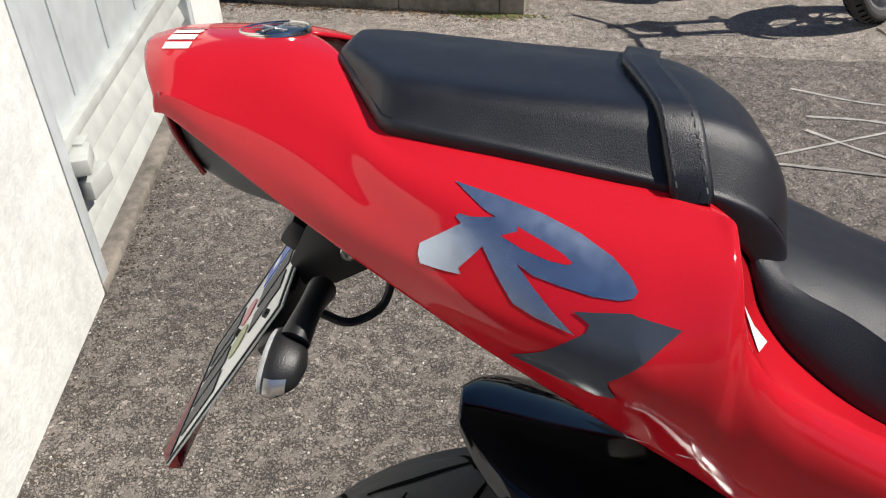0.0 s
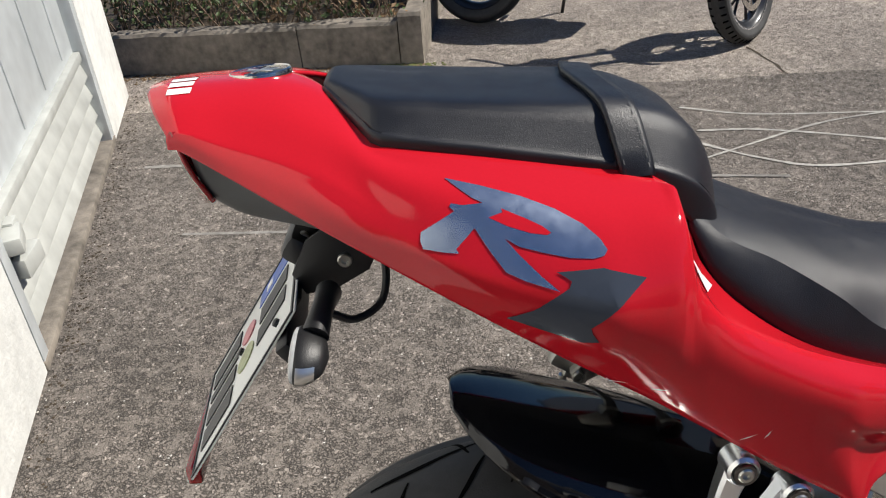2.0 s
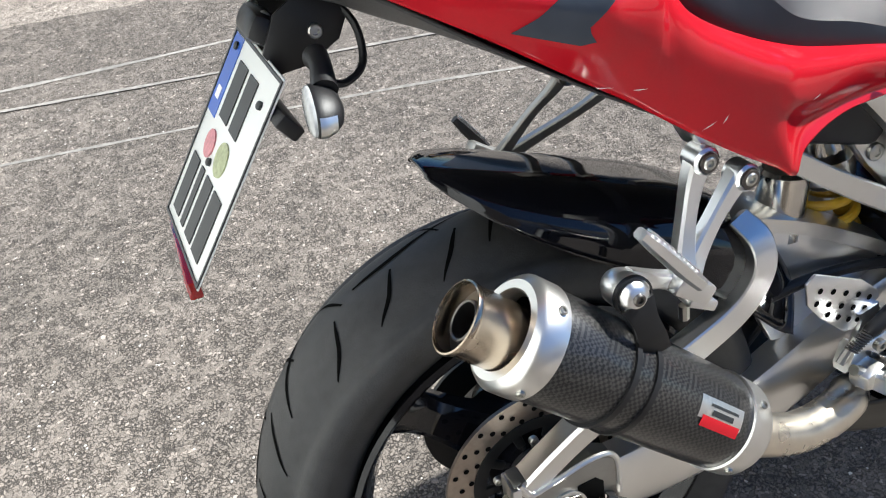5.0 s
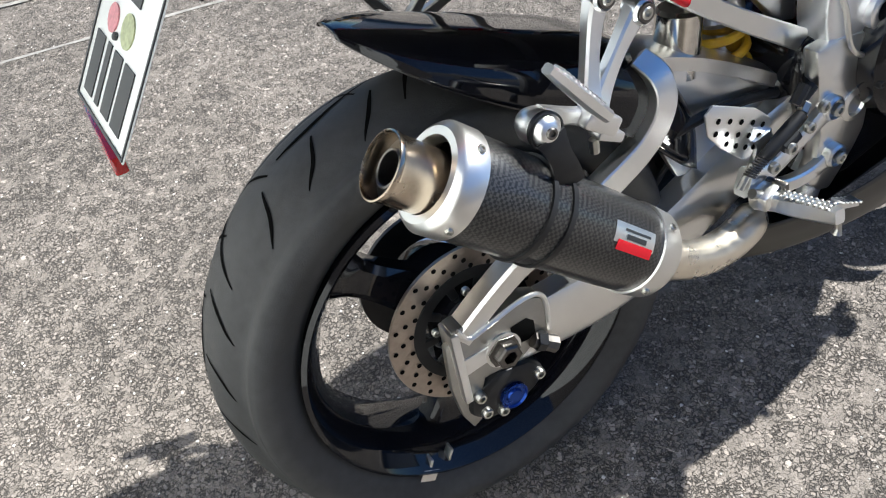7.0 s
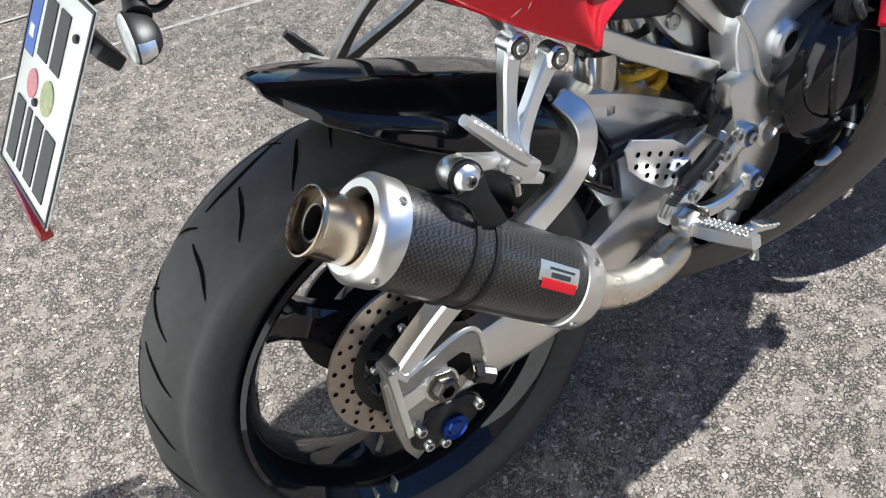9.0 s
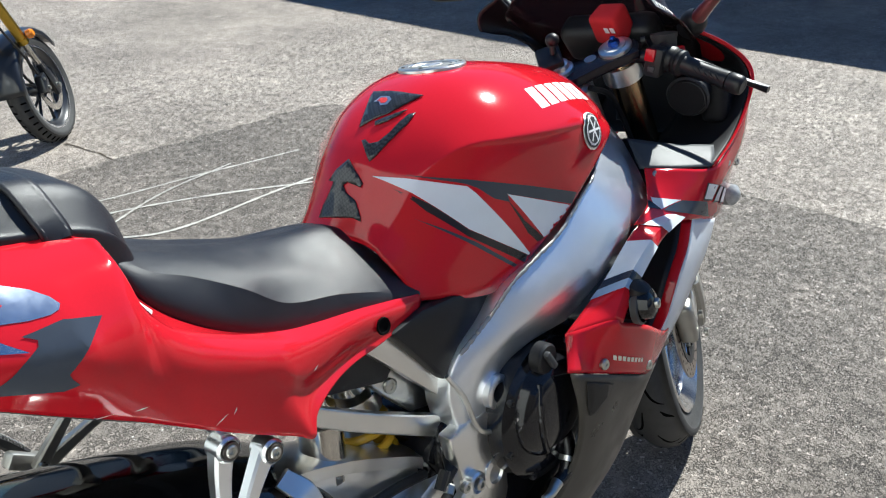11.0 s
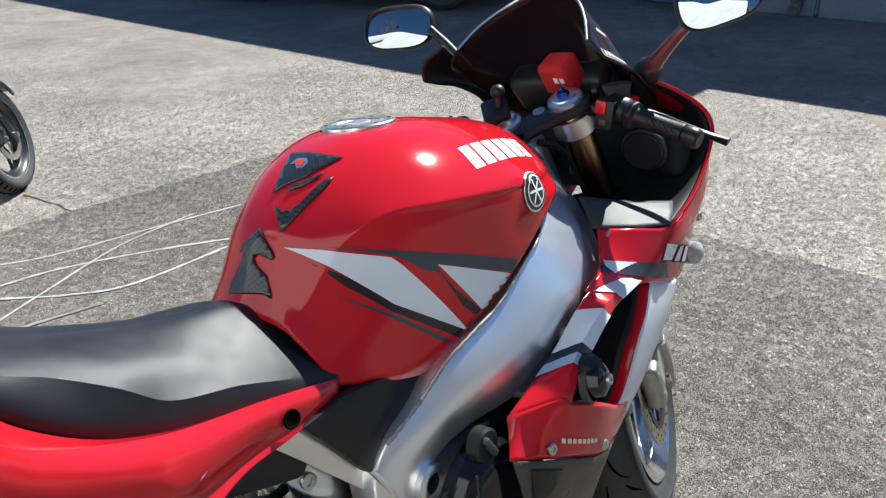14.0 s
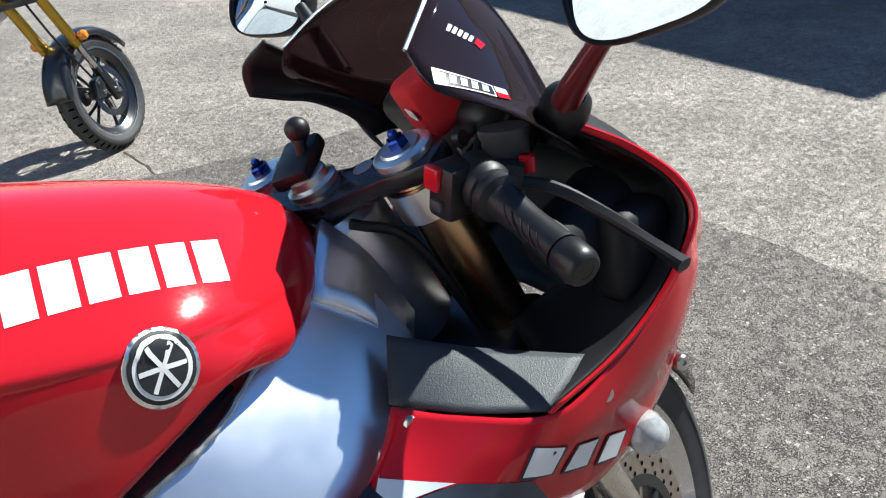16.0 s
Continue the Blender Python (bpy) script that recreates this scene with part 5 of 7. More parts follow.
part("hose_clip", lathe([(0, .0135), (.008, .0135)], (.684, -.203, .415), (.6, .1, .7), 16), SATIN, eng)
part("switch_stub", tube([(.652, -.205, .398), (.628, -.207, .392), (.612, -.206, .396)], [.010, .007, .004], 12), BOLT, eng)
part("sump", block((.34, .20, .12), (.68, 0, .29), (0, -6, 0), .03, 3), ENGINE, eng)
part("side_stand", tube([(.50, .12, .30), (.47, .19, .18), (.44, .265, .052)], .011, 12), BLACKMETAL, bike, "black side stand resting on the ground")
part("stand_foot", block((.06, .05, .008), (.44, .268, .050), (10, 0, 0), .002), BLACKMETAL, bike)

# ---- front half of the motorcycle ----
UPPER = [
    [(1.023, .173, .777), (1.066, .212, .766), (1.137, .245, .751), (1.215, .242, .775), (1.275, .242, .812), (1.318, .238, .858)],
    [(1.000, .188, .752), (1.060, .224, .738), (1.130, .246, .722), (1.212, .240, .730), (1.290, .232, .762), (1.345, .215, .800)],
    [(.965, .206, .735), (1.040, .229, .708), (1.105, .241, .696), (1.200, .230, .692), (1.300, .206, .702), (1.360, .180, .725)],
    [(.905, .216, .724), (1.000, .228, .696), (1.075, .237, .677), (1.170, .226, .643), (1.255, .208, .652), (1.330, .180, .670)],
]
fair = part("upper_fairing", side(UPPER, nu=5, nv=5), RED, bike, "glossy red upper fairing side", solid=.003, smooth=50)
RIM = [(1.130, .244, .753), (1.215, .240, .776), (1.275, .238, .812), (1.316, .235, .858), (1.320, .221, .894), (1.292, .191, .932), (1.247, .161, .963)]
out = [(0, 0, 0), (.006, .004, .002), (.022, -.010, -.010), (.09, -.06, -.055), (.17, -.14, -.10)]
rows = [[(x + a * min(1, .25 + i * .2), y + b, z + c) for i, (x, y, z) in enumerate(RIM)] for a, b, c in out]
part("nose_fairing", side(rows, nu=4, nv=5), RED, bike, "glossy red nose fairing", solid=.003, smooth=60)
part("nose_fairing_left", sheet(rows, nu=4, nv=5), RED, bike, solid=.003, smooth=60)
part("upper_fairing_left", sheet(UPPER, nu=5, nv=5), RED, bike, solid=.003, smooth=50)
inner = [(-.001, -.002, 0), (.004, -.020, .004), (.045, -.075, .01), (.075, -.15, .02)]
rows = [[(x + a, y + b, z + c * .5) for x, y, z in RIM] for a, b, c in inner]
for flip in (True, False):
    part("cockpit_liner", sheet(rows, nu=4, nv=5, flip=flip), LINER, bike, "matt black cockpit liner inside the fairing", solid=.002, smooth=60)
part("air_tube", tube([(1.215, -.160, .850), (1.26, -.152, .862), (1.30, -.14, .870)], [.034, .037, .040], 24), LINER, bike, "black air duct in the cockpit")
part("duct_mouth", lathe([(0, .037), (-.004, .040), (-.008, .037), (0, .031)], (1.215, -.160, .850), (-1, -.1, -.3), 28), GREYPLASTIC, bike)
part("liner_box", block((.08, .05, .09), (1.290, -.186, .838), (0, 0, 8), .016, 3), LINER, bike, "black plastic box inside the fairing")
part("cockpit_floor", sheet([[(1.060, -.140, .730), (1.06, -.05, .73), (1.06, .05, .73), (1.060, .140, .73)], [(1.13, -.195, .720), (1.16, -.06, .72), (1.16, .06, .72), (1.13, .195, .72)], [(1.215, -.222, .715), (1.28, -.10, .72), (1.28, .10, .72), (1.215, .222, .715)]], 4, 4), LINER, bike, solid=.003)
PANEL = [[(1.051, .128, .818), (1.090, .152, .803), (1.125, .172, .790), (1.206, .221, .768)], [(1.037, .147, .795), (1.080, .180, .783), (1.120, .206, .773), (1.170, .234, .762)], [(1.025, .164, .775), (1.068, .208, .766), (1.100, .228, .760), (1.133, .243, .753)]]
for flip in (True, False):
    part("instrument_side_panel", sheet(PANEL, 4, 4, flip=flip), PANELGREY, bike, "grained dark grey panel beside the instruments", solid=.002)

REAR_STRIP = [
    [(.970, .212, .716), (.900, .214, .713), (.820, .212, .666), (.760, .212, .646), (.700, .210, .626)],
    [(1.015, .230, .702), (.928, .240, .704), (.838, .250, .682), (.796, .254, .662), (.757, .257, .634)],
    [(1.040, .232, .690), (.940, .243, .690), (.850, .254, .667), (.808, .259, .648), (.772, .262, .622)],
]
side_panel = part("side_fairing", crisp(REAR_STRIP, 5, 5, corners=(1,), flip=True), RED, bike, "red side fairing with white and dark bands round a duct", solid=.003, smooth=25)
LOW_PANEL = [
    [(.700, .210, .628), (.757, .257, .635), (.772, .262, .624), (.845, .263, .585), (.930, .240, .530), (.975, .230, .515)],
    [(.684, .222, .606), (.740, .250, .588), (.800, .260, .562), (.860, .252, .530), (.920, .237, .505), (.972, .224, .490)],
    [(.665, .234, .588), (.733, .249, .556), (.800, .250, .521), (.865, .244, .486), (.920, .230, .475), (.974, .213, .463)],
]
low_panel = part("lower_side_fairing", side(LOW_PANEL, nu=5, nv=5), RED, side_panel, solid=.003)
FRONT_STRIP = [
    [(1.062, .236, .679), (1.030, .242, .640), (.993, .244, .608), (.954, .241, .553), (.928, .237, .527)],
    [(1.115, .234, .662), (1.090, .237, .620), (1.050, .236, .580), (1.000, .232, .530), (.950, .226, .495)],
    [(1.172, .226, .642), (1.150, .223, .600), (1.110, .218, .555), (1.050, .214, .505), (.975, .211, .463)],
]
part("front_side_fairing", side(FRONT_STRIP, nu=5, nv=5), WHITE_P, side_panel, "white front band of the side fairing", solid=.003)
for name, rows, m in (("duct_wall", FRONT_STRIP[0], RED), ("duct_wall_rear", REAR_STRIP[2], PLASTIC), ("duct_sill", [LOW_PANEL[0][i] for i in (2, 3, 4, 5)] + [(.985, .228, .514)], RED)):
    part(name, side([rows, [(x - .003, y - .008, z) for x, y, z in rows], [(x - .006, y - .016, z) for x, y, z in rows]], nu=3, nv=4), m, side_panel, solid=.002)
    part("duct_lining", side([[(x - .006, y - .016, z) for x, y, z in rows], [(x - .012, y - .05, z) for x, y, z in rows], [(x - .03, y - .095, z + .005) for x, y, z in rows]], nu=3, nv=4), PLASTIC, side_panel, solid=.002)
part("radiator", block((.30, .01, .22), (.90, -.135, .60), (0, 30, 0), .003), BLACKMETAL, bike, "dark radiator behind the duct")
fins = bmesh.new()
for k in range(14):
    block((.004, .006, .20), (.80 + k * .016, -.141, .56 + k * .006), (0, 30, 0), .001, bm=fins)
part("radiator_fin", fins, BLACKMETAL, bike)["kind"] = "stuff"
for nm, rr in (("side_fairing_left", REAR_STRIP), ("lower_side_fairing_left", LOW_PANEL), ("front_side_fairing_left", FRONT_STRIP)):
    part(nm, sheet(rr, 4, 4), RED, bike, solid=.003)
BELLY = [
    [(.668, .236, .586), (.680, .236, .516), (.681, .221, .439), (.643, .202, .370), (.563, .182, .327), (.450, .150, .310), (.360, .110, .310)],
    [(.735, .252, .553), (.750, .242, .480), (.745, .224, .400), (.700, .205, .335), (.600, .180, .290), (.480, .150, .272), (.375, .105, .272)],
    [(.868, .244, .484), (.860, .213, .389), (.835, .190, .315), (.740, .170, .259), (.605, .150, .235), (.485, .130, .233), (.380, .090, .235)],
    [(.975, .212, .463), (.955, .170, .370), (.920, .140, .290), (.800, .110, .235), (.620, .080, .215), (.500, .060, .215), (.400, .040, .220)],
]
DARKGLOSS = mat("dusty_gloss_black", (0.048, 0.043, 0.035), 0.42, vary=0.5, scale=18, rvary=0.5, big=6)
belly = part("belly_fairing", side(BELLY, nu=5, nv=5), DARKGLOSS, bike, "dusty dark belly fairing", solid=.003, smooth=50)
part("belly_fairing_left", sheet(BELLY, nu=5, nv=5), DARKGLOSS, bike, solid=.003, smooth=50)
for at in ((1.032, -.187, .763), (1.196, -.240, .741), (1.339, -.196, .697), (.733, -.252, .572), (.868, -.247, .500)):
    part("fairing_screw", lathe([(-.004, .0085), (.002, .0085), (.004, .0065), (.004, .003), (.002, .0025), (.002, 0)], at, (-.1, -1, .15), 16), BOLT, bike, "chrome fairing screw")
slider = part("frame_slider", lathe([(-.04, .018), (.0, .020), (.004, .024), (.030, .0255), (.044, .023), (.050, .014), (.050, 0)], (.815, -.240, .632), (.25, -1, .1), 28), GLOSSBLACK, bike, "black crash bobbin with a dark grey collar")
part("collar", lathe([(-.002, .022), (-.002, .026), (.008, .027), (.010, .024)], (.817, -.262, .630), (.2, -1, .12), 28), GREYPLASTIC, slider)
part("top_knob", lathe([(0, .018), (.012, .017), (.018, .009), (.019, 0)], (.822, -.262, .652), (0, -.35, 1), 24), PLASTIC, slider)
bolt((.828, -.289, .637), (.25, -1, .1), .008, .005, slider)

# steering, turned to the left
SP, SD = Vector((1.068, .010, .930)), Vector((-.407, 0, .914))
SF = Vector((.914, 0, .407))
STEER = Matrix.Translation(SP) @ Matrix.Rotation(radians(23), 4, SD) @ Matrix((SF, (0, 1, 0), SD)).transposed().to_4x4()
# in STEER: x ahead, y left, z up along the steering axis


def steered(name, bm, material, parent=None, label="", smooth=35):
    bmesh.ops.transform(bm, matrix=STEER, verts=bm.verts)
    return part(name, bm, material, parent or bike, label, smooth)


YOKE = [(.046, -.140), (.064, -.108), (.046, -.070), (.026, -.035), (.024, .035), (.046, .070), (.064, .108), (.046, .140), (.008, .142), (-.010, .085), (-.036, .034), (-.036, -.034), (-.010, -.085), (.008, -.142)]
yoke = steered("top_yoke", slab(YOKE, .020, (0, 0, -.012), u=(1, 0, 0), v=(0, 1, 0), bevel=.004), DARK_P, bike, "black top yoke with silver fork caps")
steered("logo_disc", lathe([(0, .011), (.0008, .011), (.0008, 0)], (.018, -.055, -.0015), (0, 0, 1), 24), SATIN, yoke)
for s in (-1, 1):
    cap = steered("fork_cap", lathe([(-.004, .030), (.004, .030), (.006, .027), (.006, .021), (.008, .019), (.008, 0)], (.030, .100 * s, 0), (0, 0, 1), 32), SATIN, yoke, "silver fork cap with a blue adjuster")
    steered("adjuster", lathe([(.006, .0105), (.015, .0105), (.017, .0085)], (.030, .100 * s, 0), (0, 0, 1), 6), BLUE_A, cap, "blue anodised adjuster")
    steered("adjuster_screw", lathe([(.015, .0050), (.022, .0050), (.024, .0035), (.024, 0)], (.030, .100 * s, 0), (0, 0, 1), 12), BLUE_A, cap)
    steered("clamp_bolt", lathe([(0, .008), (.008, .008), (.008, 0)], (.055, .142 * s, -.012), (0, s, 0), 12), BLACKMETAL, yoke)
    leg = steered("fork_leg", tube([(.030, .100 * s, -.02), (.030, .100 * s, -.46)], .0285, 28), FORK_G, bike, "bronze fork tube over a polished slider")
    steered("slider", tube([(.030, .100 * s, -.45), (.030, .100 * s, -.66)], .0210, 24), STEEL, leg)
    steered("fork_foot", beam([(.030, .105 * s, -.60), (.030, .103 * s, -.67), (.034, .098 * s, -.72), (.034, .096 * s, -.745)], [.038, .038, .034, .026], [.040, .042, .046, .034], .35), CASTGREY, leg)
    steered("clip_on_ring", lathe([(-.060, .0295), (-.060, .036), (-.026, .036), (-.026, .0295)], (.030, .100 * s, 0), (0, 0, 1), 32, closed=True), SATIN, leg, "silver handlebar clamp")
steered("stem_nut", lathe([(-.004, .027), (.004, .027), (.006, .021), (.014, .020), (.016, .016), (.016, 0)], (0, 0, 0), (0, 0, 1), 28), SATIN, yoke, "silver stem nut")
steered("lower_yoke", block((.09, .27, .035), (.018, 0, -.23), bevel=.012, seg=3), BLACKMETAL, bike, "black lower yoke")
steered("steering_stem", lathe([(-.25, .022), (-.02, .022)], (0, 0, 0), (0, 0, 1), 24), SATIN, bike)
part("steering_head", lathe([(-.20, .045), (-.19, .050), (-.04, .050), (-.03, .042)], SP, SD, 32), FRAME_M, bike, "silver steering head")
for s in (-1, 1):
    part("head_gusset", sheet([[(1.050, .03 * s, .905), (1.085, .045 * s, .86), (1.12, .045 * s, .79)], [(1.00, .095 * s, .862), (1.05, .10 * s, .82), (1.075, .10 * s, .74)]], 4, 4), FRAME_M, bike, solid=.01)
part("ball_mount", lathe([(-.040, .006), (-.012, .006), (-.0120, .008)] + [(.0125 * math.sin(a), .0125 * math.cos(a)) for a in np.linspace(-.9, 1.57, 10)], (1.066, .018, .985), (0, 0, 1), 24), PLASTIC, bike, "black ball mount on the yoke")
steered("key_block", block((.06, .045, .018), (.010, .012, .022), (0, -10, 15), .006), BLACKMETAL, yoke)
steered("cable", tube([(.02, -.04, -.03), (.06, -.07, -.05), (.07, -.08, -.16), (.05, -.09, -.30)], .006, 8), PLASTIC, bike)
steered("cable", tube([(-.03, -.05, -.03), (.0, -.075, -.08), (.005, -.085, -.20), (.0, -.09, -.33)], .0055, 8), PLASTIC, bike)

INV = STEER.inverted()


def both(p, s):
    """A place given on the right-hand bar, or its mirror on the left one."""
    p = Vector(p)
    if s < 0:
        return p
    q = INV @ p
    return STEER @ Vector((q.x, -q.y, q.z))


for s in (-1, 1):
    bar = part("handlebar", tube([both(p, s) for p in ((1.132, -.072, .938), (1.145, -.120, .938), (1.151, -.180, .926), (1.145, -.292, .888))], .011, 14), BLACKMETAL, bike, "black clip-on handlebar")
    a, b = both((1.151, -.180, .926), s), both((1.146, -.266, .897), s)
    d = (b - a).normalized()
    n = (b - a).length
    grip = part("grip", lathe([(0, .010), (0, .0225), (.005, .0225), (.009, .0165), (.03, .0150), (n * .5, .0142), (n - .01, .0150), (n - .004, .0160), (n, .0160), (n, .010)], a, d, 28), PLASTIC, bar, "black rubber grip")
    for k in range(5):
        q = a + d * (.026 + k * .011)
        e = Matrix.Rotation(radians(-40), 3, d) @ d.cross(Vector((0, 0, 1))).normalized()
        e = e if e.z > 0 else -e
        part("grip_rib", tube([q + e * .0150, q + d * .008 + (e + d.cross(e) * .5).normalized() * .0150, q + d * .016 + (e + d.cross(e)).normalized() * .0148], .0009, 6, 2), LINER, grip)
    end = part("bar_end", lathe([(n + .001, .0150), (n + .004, .0165), (n + .020, .0165), (n + .026, .0145), (n + .028, .012), (n + .028, .007), (n + .025, .006), (n + .025, 0)], a, d, 28), BLACKMETAL, bar, "black bar-end weight")
    hous = part("switch_housing", lathe([(-.046, .019), (-.042, .0235), (-.014, .0235), (-.010, .021), (-.004, .0225), (0, .019)], a, d, 24), PLASTIC, bar, "black switch housing")
    part("switch_box", block((.035, .030, .050), tuple(a - d * .036 + Vector((-.022, 0, -.004))), (15, 0, 10), .006), PLASTIC, hous)
    if s < 0:
        part("stop_switch", block((.010, .018, .022), tuple(a - d * .036 + Vector((-.040, 0, .010))), (15, 0, 10), .003), RED, hous, "red stop switch")
        part("start_switch", block((.008, .012, .010), tuple(a - d * .036 + Vector((-.040, 0, -.014))), (15, 0, 10), .002), GREYPLASTIC, hous)
    lev = part("lever", beam([both(p, s) for p in ((1.185, -.150, .925), (1.215, -.175, .915), (1.232, -.215, .895), (1.242, -.265, .872), (1.243, -.296, .861))], [.010, .010, .010, .010, .012], [.015, .012, .011, .010, .014], .4), BLACKMETAL, bike, "black brake lever" if s < 0 else "black clutch lever")
    part("lever_adjuster", lathe([(0, .008), (.014, .008), (.016, .005)], both((1.205, -.155, .930), s), (0, 0, 1), 14), RED if s < 0 else BLACKMETAL, lev)
    part("lever_perch", beam([both(p, s) for p in ((1.150, -.135, .940), (1.172, -.145, .936), (1.195, -.152, .928))], .026, [.03, .028, .026], .3), BLACKMETAL, lev)
    part("hose", tube([both(p, s) for p in ((1.175, -.12, .945), (1.20, -.09, .955), (1.19, -.05, .91), (1.16, -.05, .82))], .005, 8), PLASTIC, lev)
part("brake_reservoir", lathe([(0, .020), (.002, .022), (.030, .022), (.034, .024), (.040, .024), (.040, 0)], (1.205, -.125, .928), (0, 0, 1), 24), GREYPLASTIC, bike, "small brake fluid reservoir")

# instruments
dash = part("dashboard", block((.06, .20, .085), (1.235, -.005, .960), (0, -38, 0), .02, 3), PLASTIC, bike, "black instrument cluster")
dial = part("tachometer", lathe([(0, .040), (.008, .042), (.012, .038), (.008, .035), (.006, 0)], (1.230, -.066, .964), (-.82, 0, .57), 32), BLACKMETAL, dash, "round tachometer")
for k in range(11):
    a = radians(-30 + k * 24)
    e1, e2 = Vector((0, -1, 0)), Vector((.57, 0, .82))
    q = Vector((1.230, -.066, .964)) + Vector((-.82, 0, .57)) * .0075 + (e1 * math.cos(a) + e2 * math.sin(a)) * .029
    part("tick", block((.0015, .006, .0015), tuple(q), (0, -35, math.degrees(a)), 0), WHITE_DEC, dial)
bm = block((.050, .066, .062), (1.188, -.031, .991), (0, -30, -14), .012, 4)
for v in bm.verts:
    v.co += noise.noise_vector(v.co * 38) * .003
cloth = part("cloth_cover", bm, REDCLOTH, dash, "red cloth cover over a clamp", smooth=60)
for k, y in enumerate((-.036, -.050)):
    part("bar", block((.0012, .010, .011), (1.1605 - .0035 * k, y, .983), (0, -30, -14), .0004), WHITE_DEC, cloth)

rows = [[(x + .006, -y + .006, z - .006), (x + .045, -y * .72, z - .012), (x + .060, 0, z - .012), (x + .045, y * .72, z - .012), (x + .006, y - .006, z - .006)] for x, y, z in RIM[1:]]
part("nose_bulkhead", sheet(rows, 4, 4), LINER, bike, "black bulkhead behind the headlights", solid=.003, smooth=60)

# screen, mirrors
SCREEN = mirrored([list(reversed(r)) for r in np.array([
    [(1.217, 0, 1.131), (1.207, .040, 1.124), (1.187, .076, 1.108), (1.150, .108, 1.083), (1.114, .130, 1.053)],
    [(1.275, 0, 1.075), (1.265, .050, 1.062), (1.238, .092, 1.045), (1.195, .128, 1.030), (1.121, 0.158, 1.021)],
    [(1.318, 0, 1.000), (1.308, .055, .985), (1.282, .102, .968), (1.248, .142, .962), (1.179, 0.172, 0.991)],
    [(1.345, 0, .905), (1.340, .060, .900), (1.325, .108, .895), (1.300, .148, .900), (1.262, .166, .935)]]).tolist()])
screen = part("windscreen", sheet(SCREEN, 5, 5), SMOKED, bike, "dark smoked racing windscreen", solid=.003, smooth=60)
EDGE = [p for p in cr(np.array(SCREEN[0]), 6)]
part("screen_edge", tube(EDGE, .0022, 6, 1), SATIN, screen, "pale cut edge of the screen")
WING = [[(1.100, .150, 1.062), (1.133, .160, 1.042), (1.19, .170, 1.010), (1.25, .165, .985), (1.31, .150, .960)], [(1.085, .191, 1.036), (1.13, .193, 1.018), (1.18, .190, .990), (1.24, .180, .960), (1.30, .165, .930)], [(1.086, .196, 1.007), (1.125, .195, .996), (1.157, .190, .988), (1.193, .175, .968), (1.212, .150, .930)], [(1.090, .192, 1.002), (1.128, .188, .990), (1.160, .180, .980), (1.200, .160, .950), (1.222, .130, .905)]]
part("fairing_wing", sheet(WING, 4, 4), PLASTIC, bike, "black inner edge of the fairing", solid=.004)


def mirror(centre, s, yaw, tilt, roll, W2=.083, H2=.043, up=7):
    """Rider's mirror: a rounded shell with a glass set in it, on a stalk."""
    m = Matrix.Translation(centre) @ pose(0, 0, 0, roll, tilt, yaw)

    def shape(k, x, inset):
        pts = []
        for a in np.linspace(0, 2 * math.pi, 40, endpoint=False):
            c, sn = math.cos(a), math.sin(a)
            y = math.copysign(abs(c) ** .62, c) * (W2 - inset)
            z = math.copysign(abs(sn) ** .72, sn) * (H2 - inset)
            pts.append((x, y * k, z * k))
        return pts
    bm = sheet([shape(.97, -.004, 0), shape(1, 0, 0), shape(1, .008, 0), shape(.90, .024, 0), shape(.66, .040, 0), shape(.25, .048, 0)], 3, 1, closed=True)
    bmesh.ops.transform(bm, matrix=m, verts=bm.verts)
    shell = part("mirror", bm, PLASTIC, bike, "black rear-view mirror")
    rim = sheet([shape(.97, -.004, 0), shape(.945, -.006, 0), shape(.925, -.004, 0), shape(.92, .002, 0), shape(.91, .012, 0)], 2, 1, closed=True)
    bmesh.ops.transform(rim, matrix=m, verts=rim.verts)
    part("mirror_rim", rim, PLASTIC, shell)
    # a slightly domed glass, set in the shell at an angle of its own
    bm = sheet([shape(k, .001 - .004 * (1 - k * k), 0) for k in (.935, .8, .6, .4, .2, .04)], 2, 1, closed=True)
    bmesh.ops.transform(bm, matrix=m @ pose(0, 0, 0, 0, up, 0), verts=bm.verts)
    part("mirror_glass", bm, MIRROR, shell, "silvered mirror glass", smooth=80)
    return shell


mr = mirror((1.212, -.302, 1.090), -1, 23, 12, -14, .064, .042)
ml = mirror((1.182, .328, 1.095), 1, 20, 16, 2, .074, .043, 7)
STALK = mat("stalk_red_black", (0.10, 0.006, 0.008), 0.3, coat=1.0)
part("mirror_stalk", tube([(1.242, -.170, .985), (1.240, -.200, 1.015), (1.238, -.235, 1.046), (1.240, -.262, 1.066)], [.014, .011, .009, .008], 16), STALK, mr, "slim red and black mirror stalk")
part("stalk_foot", lathe([(-.02, .020), (0, .024), (.014, .022), (.024, .014)], (1.250, -.158, .976), (-.2, -.7, .7), 24), PLASTIC, mr, "black rubber foot")
part("mirror_stalk", tube([(1.205, .190, 1.005), (1.200, .225, 1.050), (1.198, .262, 1.085)], [.013, .010, .008], 16), PLASTIC, ml)
part("front_indicator", lathe([(-.020, .016), (-.006, .022), (.010, .020), (.020, .010), (.022, 0)], (1.268, -.212, .654), (-.35, -1, .1), 24), CLEARLENS, bike, "clear front indicator lens")

